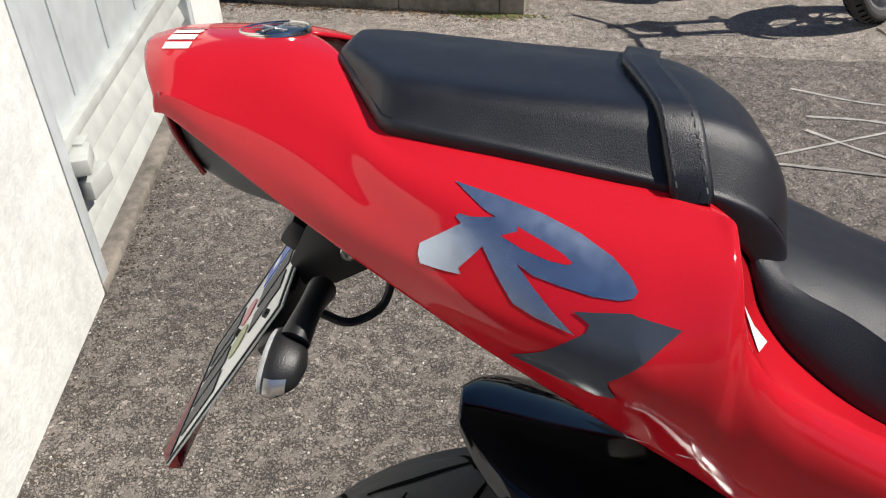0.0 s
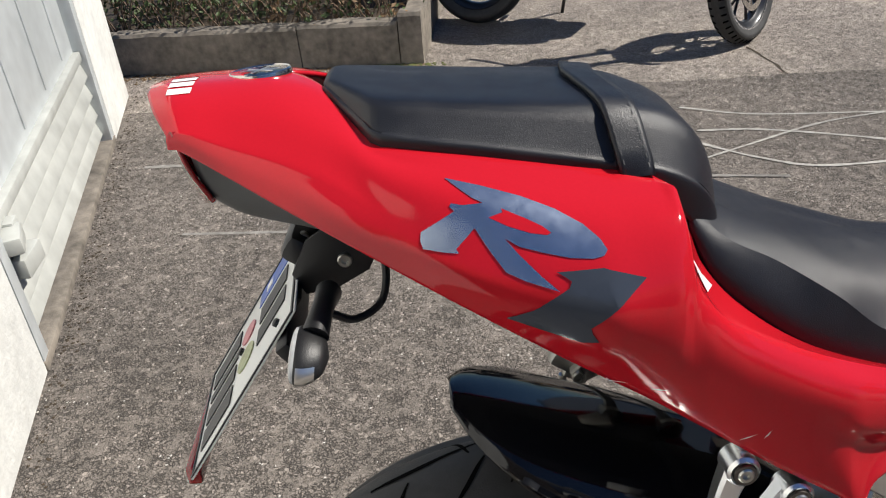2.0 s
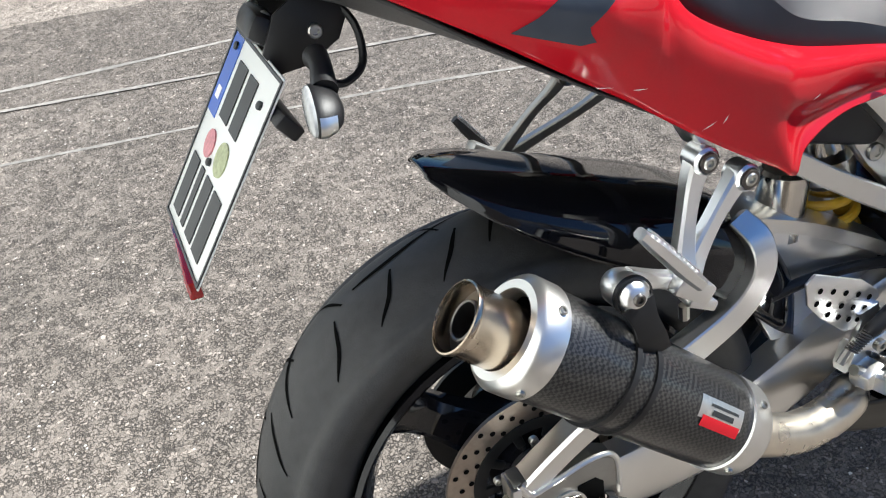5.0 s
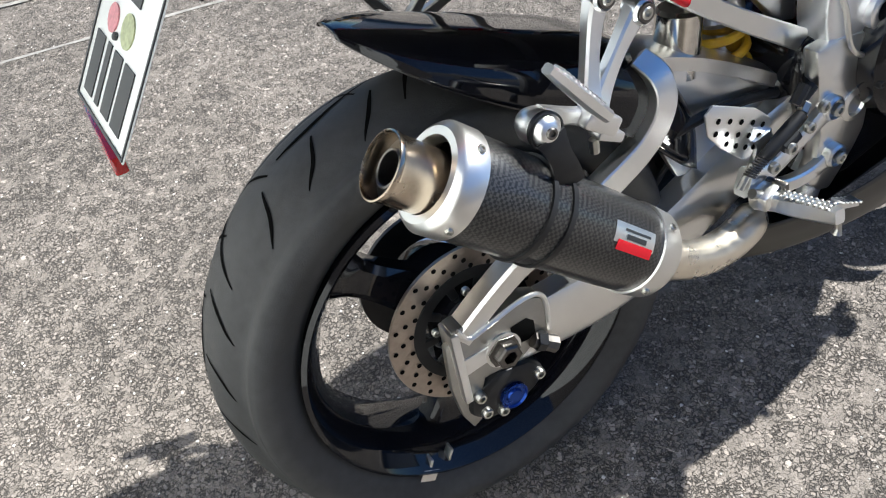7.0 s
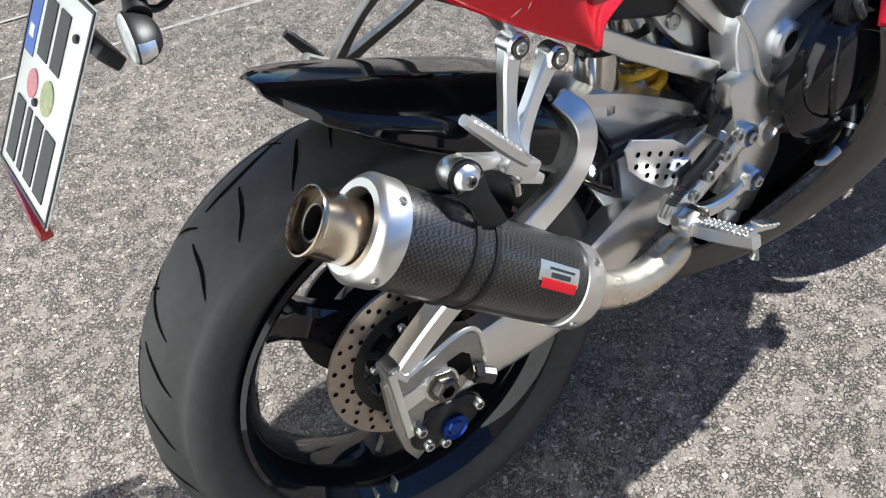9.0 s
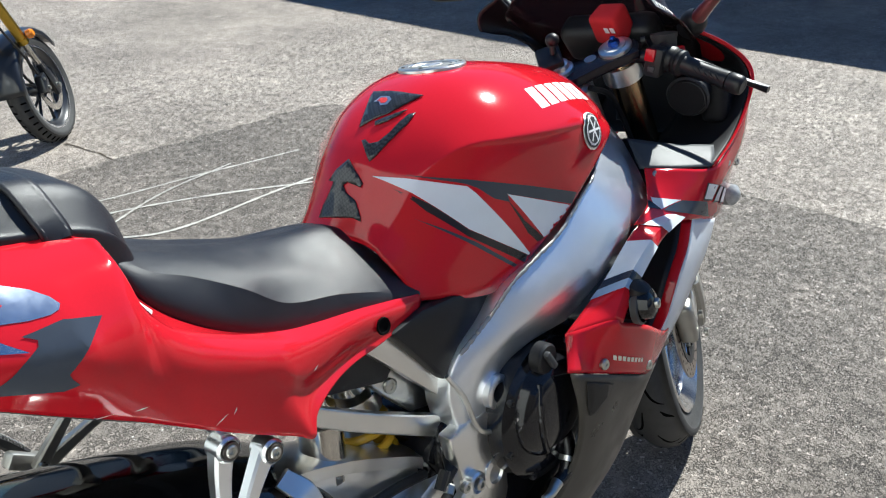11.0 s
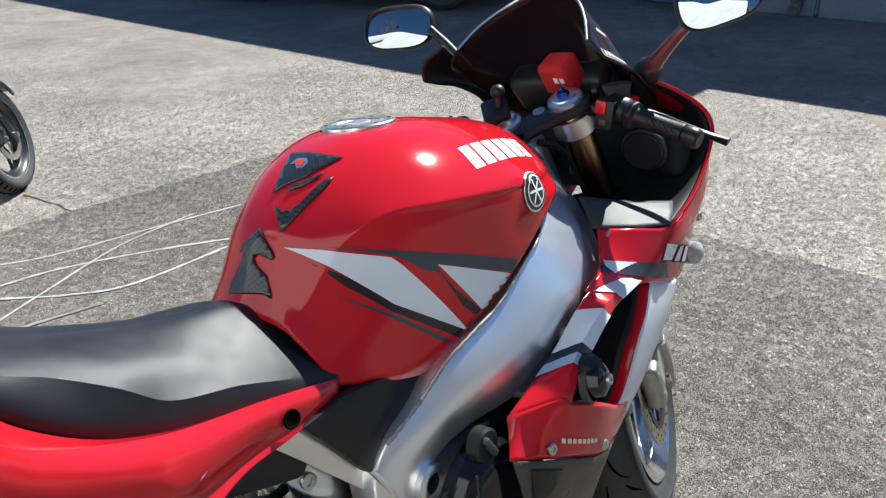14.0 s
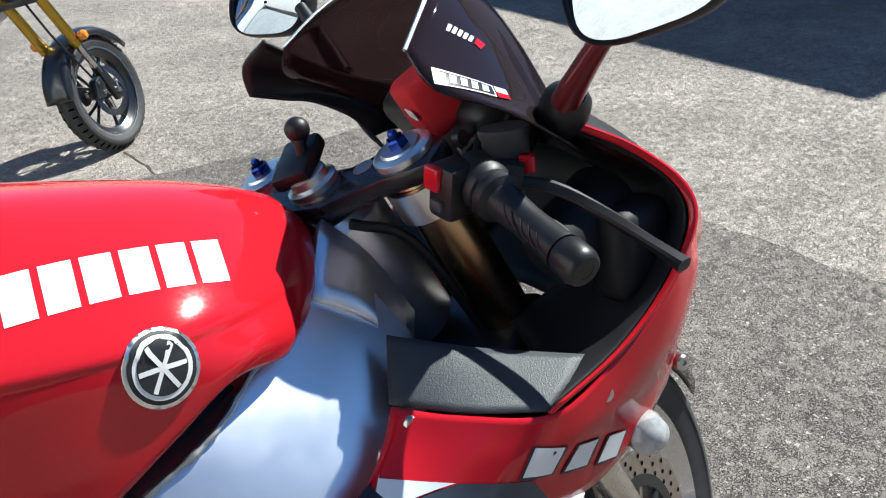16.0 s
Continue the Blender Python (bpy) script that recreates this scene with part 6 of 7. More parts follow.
# front wheel
FR = .300
WHEELM = STEER @ Matrix.Translation((.030, 0, -.707)) @ Matrix((SF, (0, 1, 0), SD)).to_4x4()
CHROME = mat("polished_rim", (0.72, 0.72, 0.72), 0.18, metal=1.0, vary=0.06)
fwheel = part("front_wheel", rim_mesh(.226, .052), CHROME, bike, "polished front wheel with twin discs")
fwheel.matrix_local = WHEELM
tyre("tyre", FR, .062, .222, fwheel, "black front sport tyre")
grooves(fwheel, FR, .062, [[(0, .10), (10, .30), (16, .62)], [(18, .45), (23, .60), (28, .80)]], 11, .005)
fs = lathe([(-.05, .04), (-.05, .02), (.05, .02), (.05, .04)], (0, 0, 0), (0, 1, 0), 28, closed=True)
spokes(fs, 3, .03, .205, .03, .05)
part("spokes", fs, CHROME, fwheel)
for y in (-.066, .066):
    brake_disc(fwheel, .149, .112, y, .07, 24)
for s in (-1, 1):
    cal = steered("front_caliper", block((.048, .042, .10), (-.055, .088 * s, -.64), (0, 12, 0), .013, 3), CASTGREY, bike, "silver front brake caliper")
    steered("caliper_bolt", lathe([(0, .009), (.008, .009), (.008, 0)], (-.05, .118 * s, -.63), (0, s, 0), 12), BOLT, cal)
    steered("caliper_bolt", lathe([(0, .009), (.008, .009), (.008, 0)], (-.05, .118 * s, -.69), (0, s, 0), 12), BOLT, cal)
    steered("caliper_arm", beam([(.02, .100 * s, -.62), (-.02, .100 * s, -.63), (-.05, .100 * s, -.64)], .02, .05, .3), SATIN, cal)
rows = []
for a in np.linspace(28, 168, 12):
    ca, sa2 = math.cos(radians(a)), math.sin(radians(a))
    rows.append([(ca * r, y, sa2 * r) for y, r in ((-.074, .275), (-.066, .308), (-.035, .322), (0, .326), (.035, .322), (.066, .308), (.074, .275))])
bm = sheet(rows, 2, 4)
bmesh.ops.transform(bm, matrix=WHEELM, verts=bm.verts)
part("front_mudguard", bm, GLOSSBLACK, bike, "black front mudguard", solid=.003)

# ---- markings laid on the bodywork ----
bpy.context.view_layer.update()
depsgraph = bpy.context.evaluated_depsgraph_get()


def laid(name, outline, target, material, normal=(0, -1, 0), label="", lift=.0012, cell=.014, solid=0.0):
    """A thin film on a curved part: an outline, as (x, z) or full places, dropped on the surface along a direction."""
    w = Vector(normal).normalized()
    u = (Vector((0, 0, 1)).cross(w) if abs(w.z) < .95 else Vector((1, 0, 0))).normalized()
    v = w.cross(u)
    flat_points = []
    for p in outline:
        q = Vector((p[0], 0, p[1])) if len(p) == 2 else Vector(p)
        flat_points.append((q.dot(u), q.dot(v)))
    bm = bmesh.new()
    bm.faces.new([bm.verts.new((a, b, 0)) for a, b in flat_points])
    bmesh.ops.triangulate(bm, faces=bm.faces[:])
    for k, axis in ((0, (1, 0, 0)), (1, (0, 1, 0))):
        lo, hi = min(p[k] for p in flat_points), max(p[k] for p in flat_points)
        for c in np.arange(lo + cell, hi, cell):
            co = [0, 0, 0]
            co[k] = float(c)
            bmesh.ops.bisect_plane(bm, geom=bm.verts[:] + bm.edges[:] + bm.faces[:], plane_co=co, plane_no=axis)
    solidified = target.evaluated_get(depsgraph)
    start = max(.25, *(Vector(p).dot(w) for p in outline if len(p) == 3)) + .25 if len(outline[0]) == 3 else 1.0
    for vert in bm.verts:
        o = u * vert.co.x + v * vert.co.y + w * start
        hit, place, n, _ = solidified.ray_cast(o, -w)
        if not hit:
            _, place, n, _ = solidified.closest_point_on_mesh(o - w * (start - max(Vector(p).dot(w) for p in outline)) if len(outline[0]) == 3 else o - w * .85)
        vert.co = place + (n if n.dot(w) > 0 else -n) * lift
    bmesh.ops.recalc_face_normals(bm, faces=bm.faces)
    if sum((f.normal for f in bm.faces), Vector()).dot(w) < 0:
        bmesh.ops.reverse_faces(bm, faces=bm.faces)
    mesh = bpy.data.meshes.new(name)
    bm.to_mesh(mesh)
    bm.free()
    ob = new(name, mesh)
    finish(ob, mesh, material, 60)
    ob.parent = target
    if label:
        ob["label"] = label
    if solid:
        s = ob.modifiers.new("thickness", "SOLIDIFY")
        s.thickness, s.offset = solid, 1.0
    return ob


def bars(quad, n, target, material, normal, fill=.62, lean=.12, name="bar", lift=.0016):
    """Plain bars in place of lettering, side by side in a four-cornered field (corners: start top, end top, end foot, start foot)."""
    a, b, c, d = (Vector(p if len(p) == 3 else (p[0], 0, p[1])) for p in quad)
    for k in range(n):
        f0, f1 = k / n, (k + fill) / n
        s = lean / n
        laid(name, [tuple(a.lerp(b, f0 + s)), tuple(a.lerp(b, f1 + s)), tuple(d.lerp(c, f1)), tuple(d.lerp(c, f0))], target, material, normal, lift=lift, cell=.02)


def disc_outline(c, n, r, seg=36):
    c, n = Vector(c), Vector(n).normalized()
    u = n.orthogonal().normalized()
    v = n.cross(u)
    return [tuple(c + u * (math.cos(a) * r) + v * (math.sin(a) * r)) for a in np.linspace(0, 2 * math.pi, seg, endpoint=False)]


# tank
laid("side_stripe", [(.5267, .9082), (.5505, .9007), (.6142, .8741), (.6251, .8607), (.6546, .8166), (.7027, .742), (.6055, .8164), (.5638, .8635)], tank, WHITE_P, label="white wedge stripe", lift=.0009, cell=.007)
laid("side_stripe", [(.6677, .8478), (.7876, .7928), (.735, .752)], tank, WHITE_P, label="white wedge stripe", lift=.0009, cell=.007)
laid("side_stripe", [(.5489, .9055), (.6161, .883), (.7003, .8508), (.7994, .8099), (.7896, .7941), (.6677, .8478), (.6705, .8354), (.6484, .847), (.6268, .8684), (.6103, .8790)], tank, GREY_P, label="blue-grey stripe", lift=.0008)
laid("side_stripe", [(.5346, .8907), (.5635, .8632), (.6052, .8160), (.7022, .7418), (.6938, .7337), (.6029, .8064), (.5563, .8557)], tank, DARK_P, lift=.0008, label="near-black edge of the stripe")
laid("side_stripe", [(.5399, .8503), (.5737, .8258), (.6125, .7957), (.6755, .739), (.6700, .737), (.6002, .7990)], tank, GREY_P, label="thin grey stripe", lift=.0006)
laid("side_stripe", [(.6655, .8427), (.6918, .8014), (.735, .754), (.724, .750), (.6962, .7817)], tank, DARK_P, lift=.0008)
EM_C, EM_N = (.856, -.180, .8865), (.105, -.877, .469)
emblem = laid("emblem", disc_outline(EM_C, EM_N, .0265), tank, SATIN, EM_N, "round black emblem with a silver ring", lift=.0014, cell=.005, solid=.0012)
laid("emblem_field", disc_outline(EM_C, EM_N, .0235), tank, INK, EM_N, lift=.0036, cell=.005)
laid("emblem_ring", disc_outline(EM_C, EM_N, .0205), tank, WHITE_DEC, EM_N, lift=.0040, cell=.005)
laid("emblem_field", disc_outline(EM_C, EM_N, .0175), tank, INK, EM_N, lift=.0044, cell=.005)
for k in range(3):
    w = Vector(EM_N).normalized()
    u = Matrix.Rotation(radians(60 * k + 8), 3, w) @ w.orthogonal().normalized()
    v = w.cross(u)
    laid("emblem_bar", [tuple(Vector(EM_C) + u * (a * .0165) + v * (b * .0016)) for a, b in ((-1, -1), (1, -1), (1, 1), (-1, 1))], tank, WHITE_DEC, EM_N, lift=.0048)
bars([(.779, -.123, .964), (.941, -.097, .935), (.934, -.132, .911), (.775, -.154, .938)], 6, tank, WHITE_DEC, (0, -.6, .8), fill=.80, lean=0, lift=.0006)
PADN = (-.45, -.45, .77)
laid("tank_pad", [(.6344, -.0627, .9874), (.628, -.0447, .9909), (.6263, -.0093, .994), (.6247, .0216, .9928), (.612, .0174, .9876), (.5966, .0094, .9799), (.582, .0031, .9709), (.5656, -.0028, .9589), (.5756, -.0162, .9663), (.5892, -.0367, .9729), (.6104, -.051, .981)], tank, CARBON_D, PADN, "carbon-look tank pad", lift=.0012, solid=.0012, cell=.008)
laid("tank_pad", [(.6055, -.0583, .9756), (.5909, -.0447, .9718), (.5752, -.0246, .9653), (.5706, -.0282, .9615), (.5781, -.0398, .9644), (.5952, -.054, .9711)], tank, CARBON_D, PADN, lift=.0012, solid=.0012)
for m, grow, up_by in ((SATIN, 1.0, .0030), (REDCLOTH, .62, .0034)):
    c = Vector((.607, -.012, .984))
    laid("pad_mark", [tuple(c + Vector((a, b, 0)) * grow) for a, b in ((.010, .012), (.011, -.004), (.004, -.014), (-.008, -.016), (-.011, -.006), (-.003, .004), (-.004, .013))], tank, m, PADN, lift=up_by, cell=.006)
laid("tank_pad", [(.6076, -.0702, .9708), (.5898, -.0682, .9599), (.5612, -.0571, .9422), (.5424, -.0487, .9283), (.5353, -.0434, .9229), (.5407, -.0335, .9333), (.5505, -.0192, .9456), (.5524, -.0245, .9468), (.5498, -.0338, .9425), (.5559, -.0447, .944), (.5702, -.0529, .9528), (.5867, -.0584, .9631), (.6006, -.0635, .9701)], tank, CARBON_D, PADN, "carbon-look tank pad arrow", lift=.0012, solid=.0012, cell=.008)
laid("tank_pad", [(.5317, -.0107, .9262), (.5255, -.0236, .9158), (.522, -.0354, .9064), (.5194, -.042, .899), (.5164, -.0402, .8943), (.5159, -.0308, .8968), (.5159, -.0169, .8997), (.5132, -.0097, .8951), (.5092, -.0187, .8868), (.5067, -.0365, .8783), (.5021, -.0433, .8689), (.4978, -.0508, .8597), (.4949, -.0523, .855), (.4945, -.0402, .859), (.4879, .0213, .8542), (.498, .02, .8685), (.5079, .0133, .8851), (.5147, .0088, .898), (.5155, .0189, .8987), (.5225, .0093, .9123)], tank, CARBON, (-.84, -.24, .49), "carbon-look tank pad arrow", lift=.0012, solid=.0012, cell=.008)
CAPC = Vector((.728, 0, 1.0085))
cap = part("filler_cap", lathe([(-.014, .0505), (.002, .0505), (.0040, .0490), (.0040, .0375), (.0015, .0362), (.0015, .034)], CAPC, (.045, 0, 1), 48), SATIN, tank, "flush silver fuel filler cap with a key flap")
part("cap_lid", lathe([(.0005, .0362), (.0030, .0345), (.0036, .0300), (.0024, .0285), (.0024, 0)], CAPC, (.045, 0, 1), 40), CASTGREY, cap, "grey metal cap lid")
part("key_flap", block((.034, .016, .004), tuple(CAPC + Vector((-.002, 0, .0036))), (0, 2.5, 0), .0015), SATIN, cap)
for k in range(6):
    a = radians(60 * k + 20)
    bolt(CAPC + Vector((math.cos(a) * .043, math.sin(a) * .043, .0035 - .002 * math.cos(a))), (.045, 0, 1), .0032, .0015, cap, DARKSTEEL)

# tail: large plain foil shapes
laid("tail_mark", [(-.0523, 1.0078), (-.0264, 1.0013), (.0018, .9929), (.0253, .9838), (.0438, .9737), (.0543, .9646), (.0586, .9576), (.0555, .9541), (.0479, .9529), (.0318, .9545), (.0121, .9592), (-.0036, .9638), (-.0131, .9694),
                   (-.0042, .9588), (.0102, .944), (.022, .9334), (-.0021, .9417), (-.0148, .948), (-.025, .9625), (-.0338, .9771), (-.0484, .9642), (-.0467, .9611), (-.0568, .962), (-.0721, .9648), (-.0737, .9698), (-.0727, .9758),
                   (-.0473, .9885), (-.0506, .9915), (-.0491, .9935), (-.041, .9919), (-.0263, .9921), (-.0337, .9956)], tail_right, CHROME_DEC, label="blue-silver foil shape", lift=.0007, cell=.006)
laid("tail_slot", [(-.0231, .9831), (-.0154, .9849), (-.0128, .9853), (-.0132, .9876), (.0031, .9806), (.0146, .9749), (.0201, .9707), (.017, .9696), (.0057, .9716), (-.01, .9769)], tail_right, RED, lift=.0010, cell=.006)
laid("tail_mark", [(.0205, .9464), (.0315, .9464), (.0388, .9466), (.0543, .9469), (.0849, .9363), (.0618, .9198), (.0428, .9045), (.0442, .899), (.0494, .8905), (.0374, .8897), (-.0161, .9104), (-.0064, .9155), (.0032, .92), (.0149, .9277), (.0286, .9355), (.0306, .9399), (.0262, .9431)], tail_right, GREY_P, label="blue-grey foil shape", lift=.0009, cell=.008)
bars([(-.267, -.045, 1.070), (-.270, .020, 1.076), (-.247, .020, 1.076), (-.247, -.047, 1.070)], 5, tail_right, WHITE_DEC, (0, 0, 1), fill=.72, lean=0, lift=.0008)
BC = (-.197, 0, 1.0735)
badge = part("tail_badge", lathe([(-.012, .027), (.0035, .027), (.0035, .024)], BC, (-.03, 0, 1), 40), INK, bike, "round dark badge with a chrome ring")
part("chrome_ring", lathe([(.002, .0272), (.0045, .0268), (.0055, .0255), (.0045, .0242), (.002, .024)], BC, (-.03, 0, 1), 40), STEEL, badge)
part("badge_field", lathe([(.003, .0235), (.0042, .016), (.0046, 0)], BC, (-.03, 0, 1), 40), GLOSSBLACK, badge)
for k in range(3):
    part("badge_bar", block((.034, .0024, .0012), (BC[0], 0, BC[2] + .0048), (0, 1.7, 60 * k + 15), .0004), SATIN, badge)
laid("sticker", [(.128, .934), (.139, .914), (.150, .900), (.139, .905)], tail_right, WHITE_DEC, label="small white sticker")
# Black disc on the cowl, painted as the shade of a sunk bolt hole.
part("bolt_hole", lathe([(0, .0115), (.0022, .0105), (.0015, .008), (0, .0075), (0, 0)], (.426, -.1375, .7545), (0, -1, .1), 20), RECESS_SHADE, tail_right, "dark bolt hole")
for x, z, ln, a in ((.062, .842, .03, -10), (.010, .858, .022, -14), (.175, .775, .016, 30), (.19, .778, .010, 60), (.10, .832, .014, -8), (.30, .768, .012, 20), (-.05, .90, .018, -20)):
    d = Vector((math.cos(radians(a)), 0, math.sin(radians(a))))
    e = Vector((-d.z, 0, d.x)) * .0006
    p = Vector((x, 0, z))
    laid("scratch", [tuple((p + d * (ln * s) + e * k).xz) for s, k in ((-.5, .3), (0, 1), (.5, .3), (0, -1))], tail_right, WHITE_DEC, lift=.0010)

# passenger seat strap with stitching
def strap_grid(offsets, lift, turn=100, n=44):
    """Places over the passenger seat along a band that sweeps back towards the middle, found from outside."""
    skin, rows = pillion.evaluated_get(depsgraph), []
    for th in np.linspace(-turn, turn, n):
        a = radians(float(th))
        d = Vector((0, math.sin(a), math.cos(a)))
        x0 = .056 + .031 * (abs(th) / 100) ** 1.2
        row = []
        for off in offsets:
            o = Vector((x0 + off, 0, .965))
            hit, place, nrm, _ = skin.ray_cast(o + d * .4, -d)
            if hit:
                row.append(tuple(place + d * lift))
        if len(row) == len(offsets):
            rows.append(row)
    return rows


seat_strap = part("seat_strap", sheet(strap_grid((.004, .007, .013, .020, .027, .031), .003), 1, 1), LEATHER, pillion, "black vinyl grab strap with stitched edges", smooth=60, solid=.006)
for off in (.0075, .0265):
    line = strap_grid((off, off + .0009), .0068, n=120)
    for p, q in list(zip(line, line[1:]))[::2]:
        part("stitch", sheet([p, q], 1, 1), GREYPLASTIC, seat_strap, smooth=0)

# fairings: bands round the duct


def strip_band(a, b, material, label=""):
    """A thin painted band wrapped over both faces of the rear strip, between two shares of its length from the top."""
    skin = crisp_grid(REAR_STRIP, 5, 12, corners=(1,))
    n = skin.shape[1] - 1
    cols = skin[:, int(round(a * n)):int(round(b * n)) + 1]
    du, dv = np.gradient(cols, axis=0), np.gradient(cols, axis=1)
    out = np.cross(du, dv)
    out /= np.linalg.norm(out, axis=-1, keepdims=True)
    out *= np.sign((out * (-.3, .4, .85)).sum(-1, keepdims=True))
    rows = cols + out * .0034
    rows[..., 1] *= -1
    return part("band", sheet(rows, 1, 1), material, side_panel, label, smooth=25)


PALEBLUE = mat("pale_blue_paint", (0.30, 0.40, 0.55), 0.16, vary=0.05)
strip_band(0.0, .19, WHITE_P, "white band")
strip_band(.31, .53, WHITE_P, "white band")
strip_band(.53, .61, DARK_P, "near-black band")
strip_band(.61, .70, PALEBLUE, "blue-grey band")
# Black film on the belly paints the shade of an open vent.
laid("belly_slot", [(.694, .562), (.752, .530), (.738, .514), (.712, .496), (.700, .500), (.694, .52)], belly, PLASTIC, label="dark triangular vent", solid=.0015)
laid("patch", [(.973, .745), (1.042, .720), (.988, .721)], fair, WHITE_P, label="white patch")
laid("patch", [(.949, .737), (.973, .745), (.988, .721)], fair, DARK_P, label="near-black patch")
laid("patch", [(1.044, .719), (1.106, .698), (1.127, .662), (.990, .719)], fair, GREY_P, label="dark grey patch")
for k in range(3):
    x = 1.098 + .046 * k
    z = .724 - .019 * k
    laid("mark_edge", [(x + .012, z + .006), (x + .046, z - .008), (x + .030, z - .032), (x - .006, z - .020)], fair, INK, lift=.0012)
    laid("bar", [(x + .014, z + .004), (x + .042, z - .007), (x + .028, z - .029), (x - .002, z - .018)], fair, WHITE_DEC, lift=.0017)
for k in range(8):
    f = k / 8
    x, z = .752 + .086 * f, .573 - .048 * f
    laid("bar", [(x, z + .006), (x + .0078, z + .0015), (x + .0078, z - .0065), (x, z - .002)], low_panel, SATIN, lift=.0015)

# stickers on the screen
SN = (-.35, -.75, .56)
laid("sticker", [(1.1274, -0.1435, 1.0360), (1.1828, -0.1462, 1.0093), (1.1808, -0.1547, 1.0006), (1.1215, -0.1548, 1.0244)], screen, WHITE_DEC, SN, "white framed sticker with bars", lift=.0010, cell=.008)
laid("sticker_field", [(1.1281, -0.1448, 1.0342), (1.1811, -0.1472, 1.0092), (1.1794, -0.1539, 1.0021), (1.1234, -0.1538, 1.0250)], screen, DARK_P, SN, lift=.0014, cell=.008)
bars([(1.1299, -0.1465, 1.0317), (1.1793, -0.1483, 1.0088), (1.1781, -0.1530, 1.0038), (1.1266, -0.1528, 1.0253)], 5, screen, WHITE_DEC, SN, fill=.6, lift=.0018)
laid("sticker", [(1.1844, -0.1461, 1.0086), (1.1975, -0.1444, 1.0026), (1.1975, -0.1477, 0.9984), (1.1837, -0.1500, 1.0042)], screen, WHITE_DEC, SN, "white and red sticker", lift=.0010, cell=.008)
laid("sticker", [(1.1837, -0.1500, 1.0042), (1.1975, -0.1477, 0.9984), (1.1973, -0.1511, 0.9942), (1.1825, -0.1545, 0.9999)], screen, RED, SN, "white and red sticker", lift=.0010, cell=.008)
bars([(1.1680, -0.1147, 1.0646), (1.1920, -0.1173, 1.0480), (1.1857, -0.1221, 1.0448), (1.1617, -0.1196, 1.0600)], 5, screen, WHITE_DEC, SN, fill=.66, lift=.0008)
laid("bar", [(1.1942, -0.1167, 1.0476), (1.2011, -0.1183, 1.0405), (1.1918, -0.1238, 1.0383), (1.1867, -0.1221, 1.0441)], screen, RED, SN, lift=.0008)


# ---- the black motorcycle parked beyond ----
M2 = pose(0.285, 3.74, 0, -11, 0, -24) @ Matrix.Scale(.88, 4)
F2 = M2.inverted() @ pose(1.445, 3.09, 0, -12.5, 0, 43) @ Matrix.Scale(.815, 4)  # the front wheel, steered to the left, in the frame of the machine
naked = thing("motorcycle", "black naked motorcycle with gold forks parked on the asphalt", "motorcycle", M2)
RIMSILVER = mat("silver_rim", (0.70, 0.72, 0.76), 0.25, metal=1.0)
SPRING = mat("satin_black_paint", (0.012, 0.013, 0.016), 0.3, coat=0.4)


def front(name, bm, material, parent=None, label="", smooth=35, solid=0.0):
    bmesh.ops.transform(bm, matrix=F2, verts=bm.verts)
    return part(name, bm, material, parent or naked, label, smooth, solid)


def up(bm, z=.30):
    bmesh.ops.translate(bm, vec=(0, 0, z), verts=bm.verts)
    return bm


def round_tyre(R0, half, rim, seg=72):
    prof = cr(np.array(tyre_profile(R0, half, rim)), 2)
    return lathe([tuple(p) for p in prof], (0, 0, 0), (0, 1, 0), seg)


wheel2 = front("front_wheel", up(rim_mesh(.222, .038)), SPRING, label="black spoked front wheel with a silver rim edge")
front("tyre", up(round_tyre(.300, .058, .216)), RUBBER, wheel2, "black road tyre")
for s in (-1, 1):
    front("rim_edge", up(lathe([(.047 * s, .220), (.0485 * s, .236), (.0475 * s, .238), (.0455 * s, .221)], (0, 0, 0), (0, 1, 0), 60, closed=True)), RIMSILVER, wheel2, "silver rim edge")
sp = bmesh.new()
for k in range(5):
    for d in (-.22, .22):
        a = 2 * math.pi * k / 5
        tube([(math.cos(a) * .03, 0, math.sin(a) * .03), (math.cos(a + d * .6) * .10, -.004, math.sin(a + d * .6) * .10), (math.cos(a + d) * .195, 0, math.sin(a + d) * .195)], [.012, .008, .010], 8, 3, bm=sp)
lathe([(-.055, .012), (-.055, .030), (-.03, .038), (.03, .038), (.055, .030), (.055, .012)], (0, 0, 0), (0, 1, 0), 24, closed=True, bm=sp)
front("spokes", up(sp), SPRING, wheel2)
disc2 = front("brake_disc", up(lathe([(-.002, .130), (.002, .130), (.002, .095), (-.002, .095)], (0, -.060, 0), (0, 1, 0), 48, closed=True)), STEEL, wheel2, "petal brake disc")
for k in range(6):
    a = 2 * math.pi * k / 6
    front("disc_arm", up(tube([(math.cos(a) * .035, -.058, math.sin(a) * .035), (math.cos(a + .35) * .097, -.060, math.sin(a + .35) * .097)], .006, 8)), STEEL, disc2)
# Thin near-black blocks on the tread, painting the shade of its grooves.
for k in range(44):
    a = 2 * math.pi * k / 44
    for s in (-1, 1):
        q = Vector((math.cos(a) * .2915, .034 * s, math.sin(a) * .2915))
        bm = block((.009, .030, .003), (0, 0, 0), bevel=0)
        bmesh.ops.transform(bm, matrix=Matrix.Translation(q) @ Matrix.Rotation(-a + math.pi / 2 + math.pi, 4, "Y") @ Matrix.Rotation(radians(30 * s), 4, "X"), verts=bm.verts)
        front("groove_shade", up(bm), RECESS_SHADE, wheel2, smooth=0)
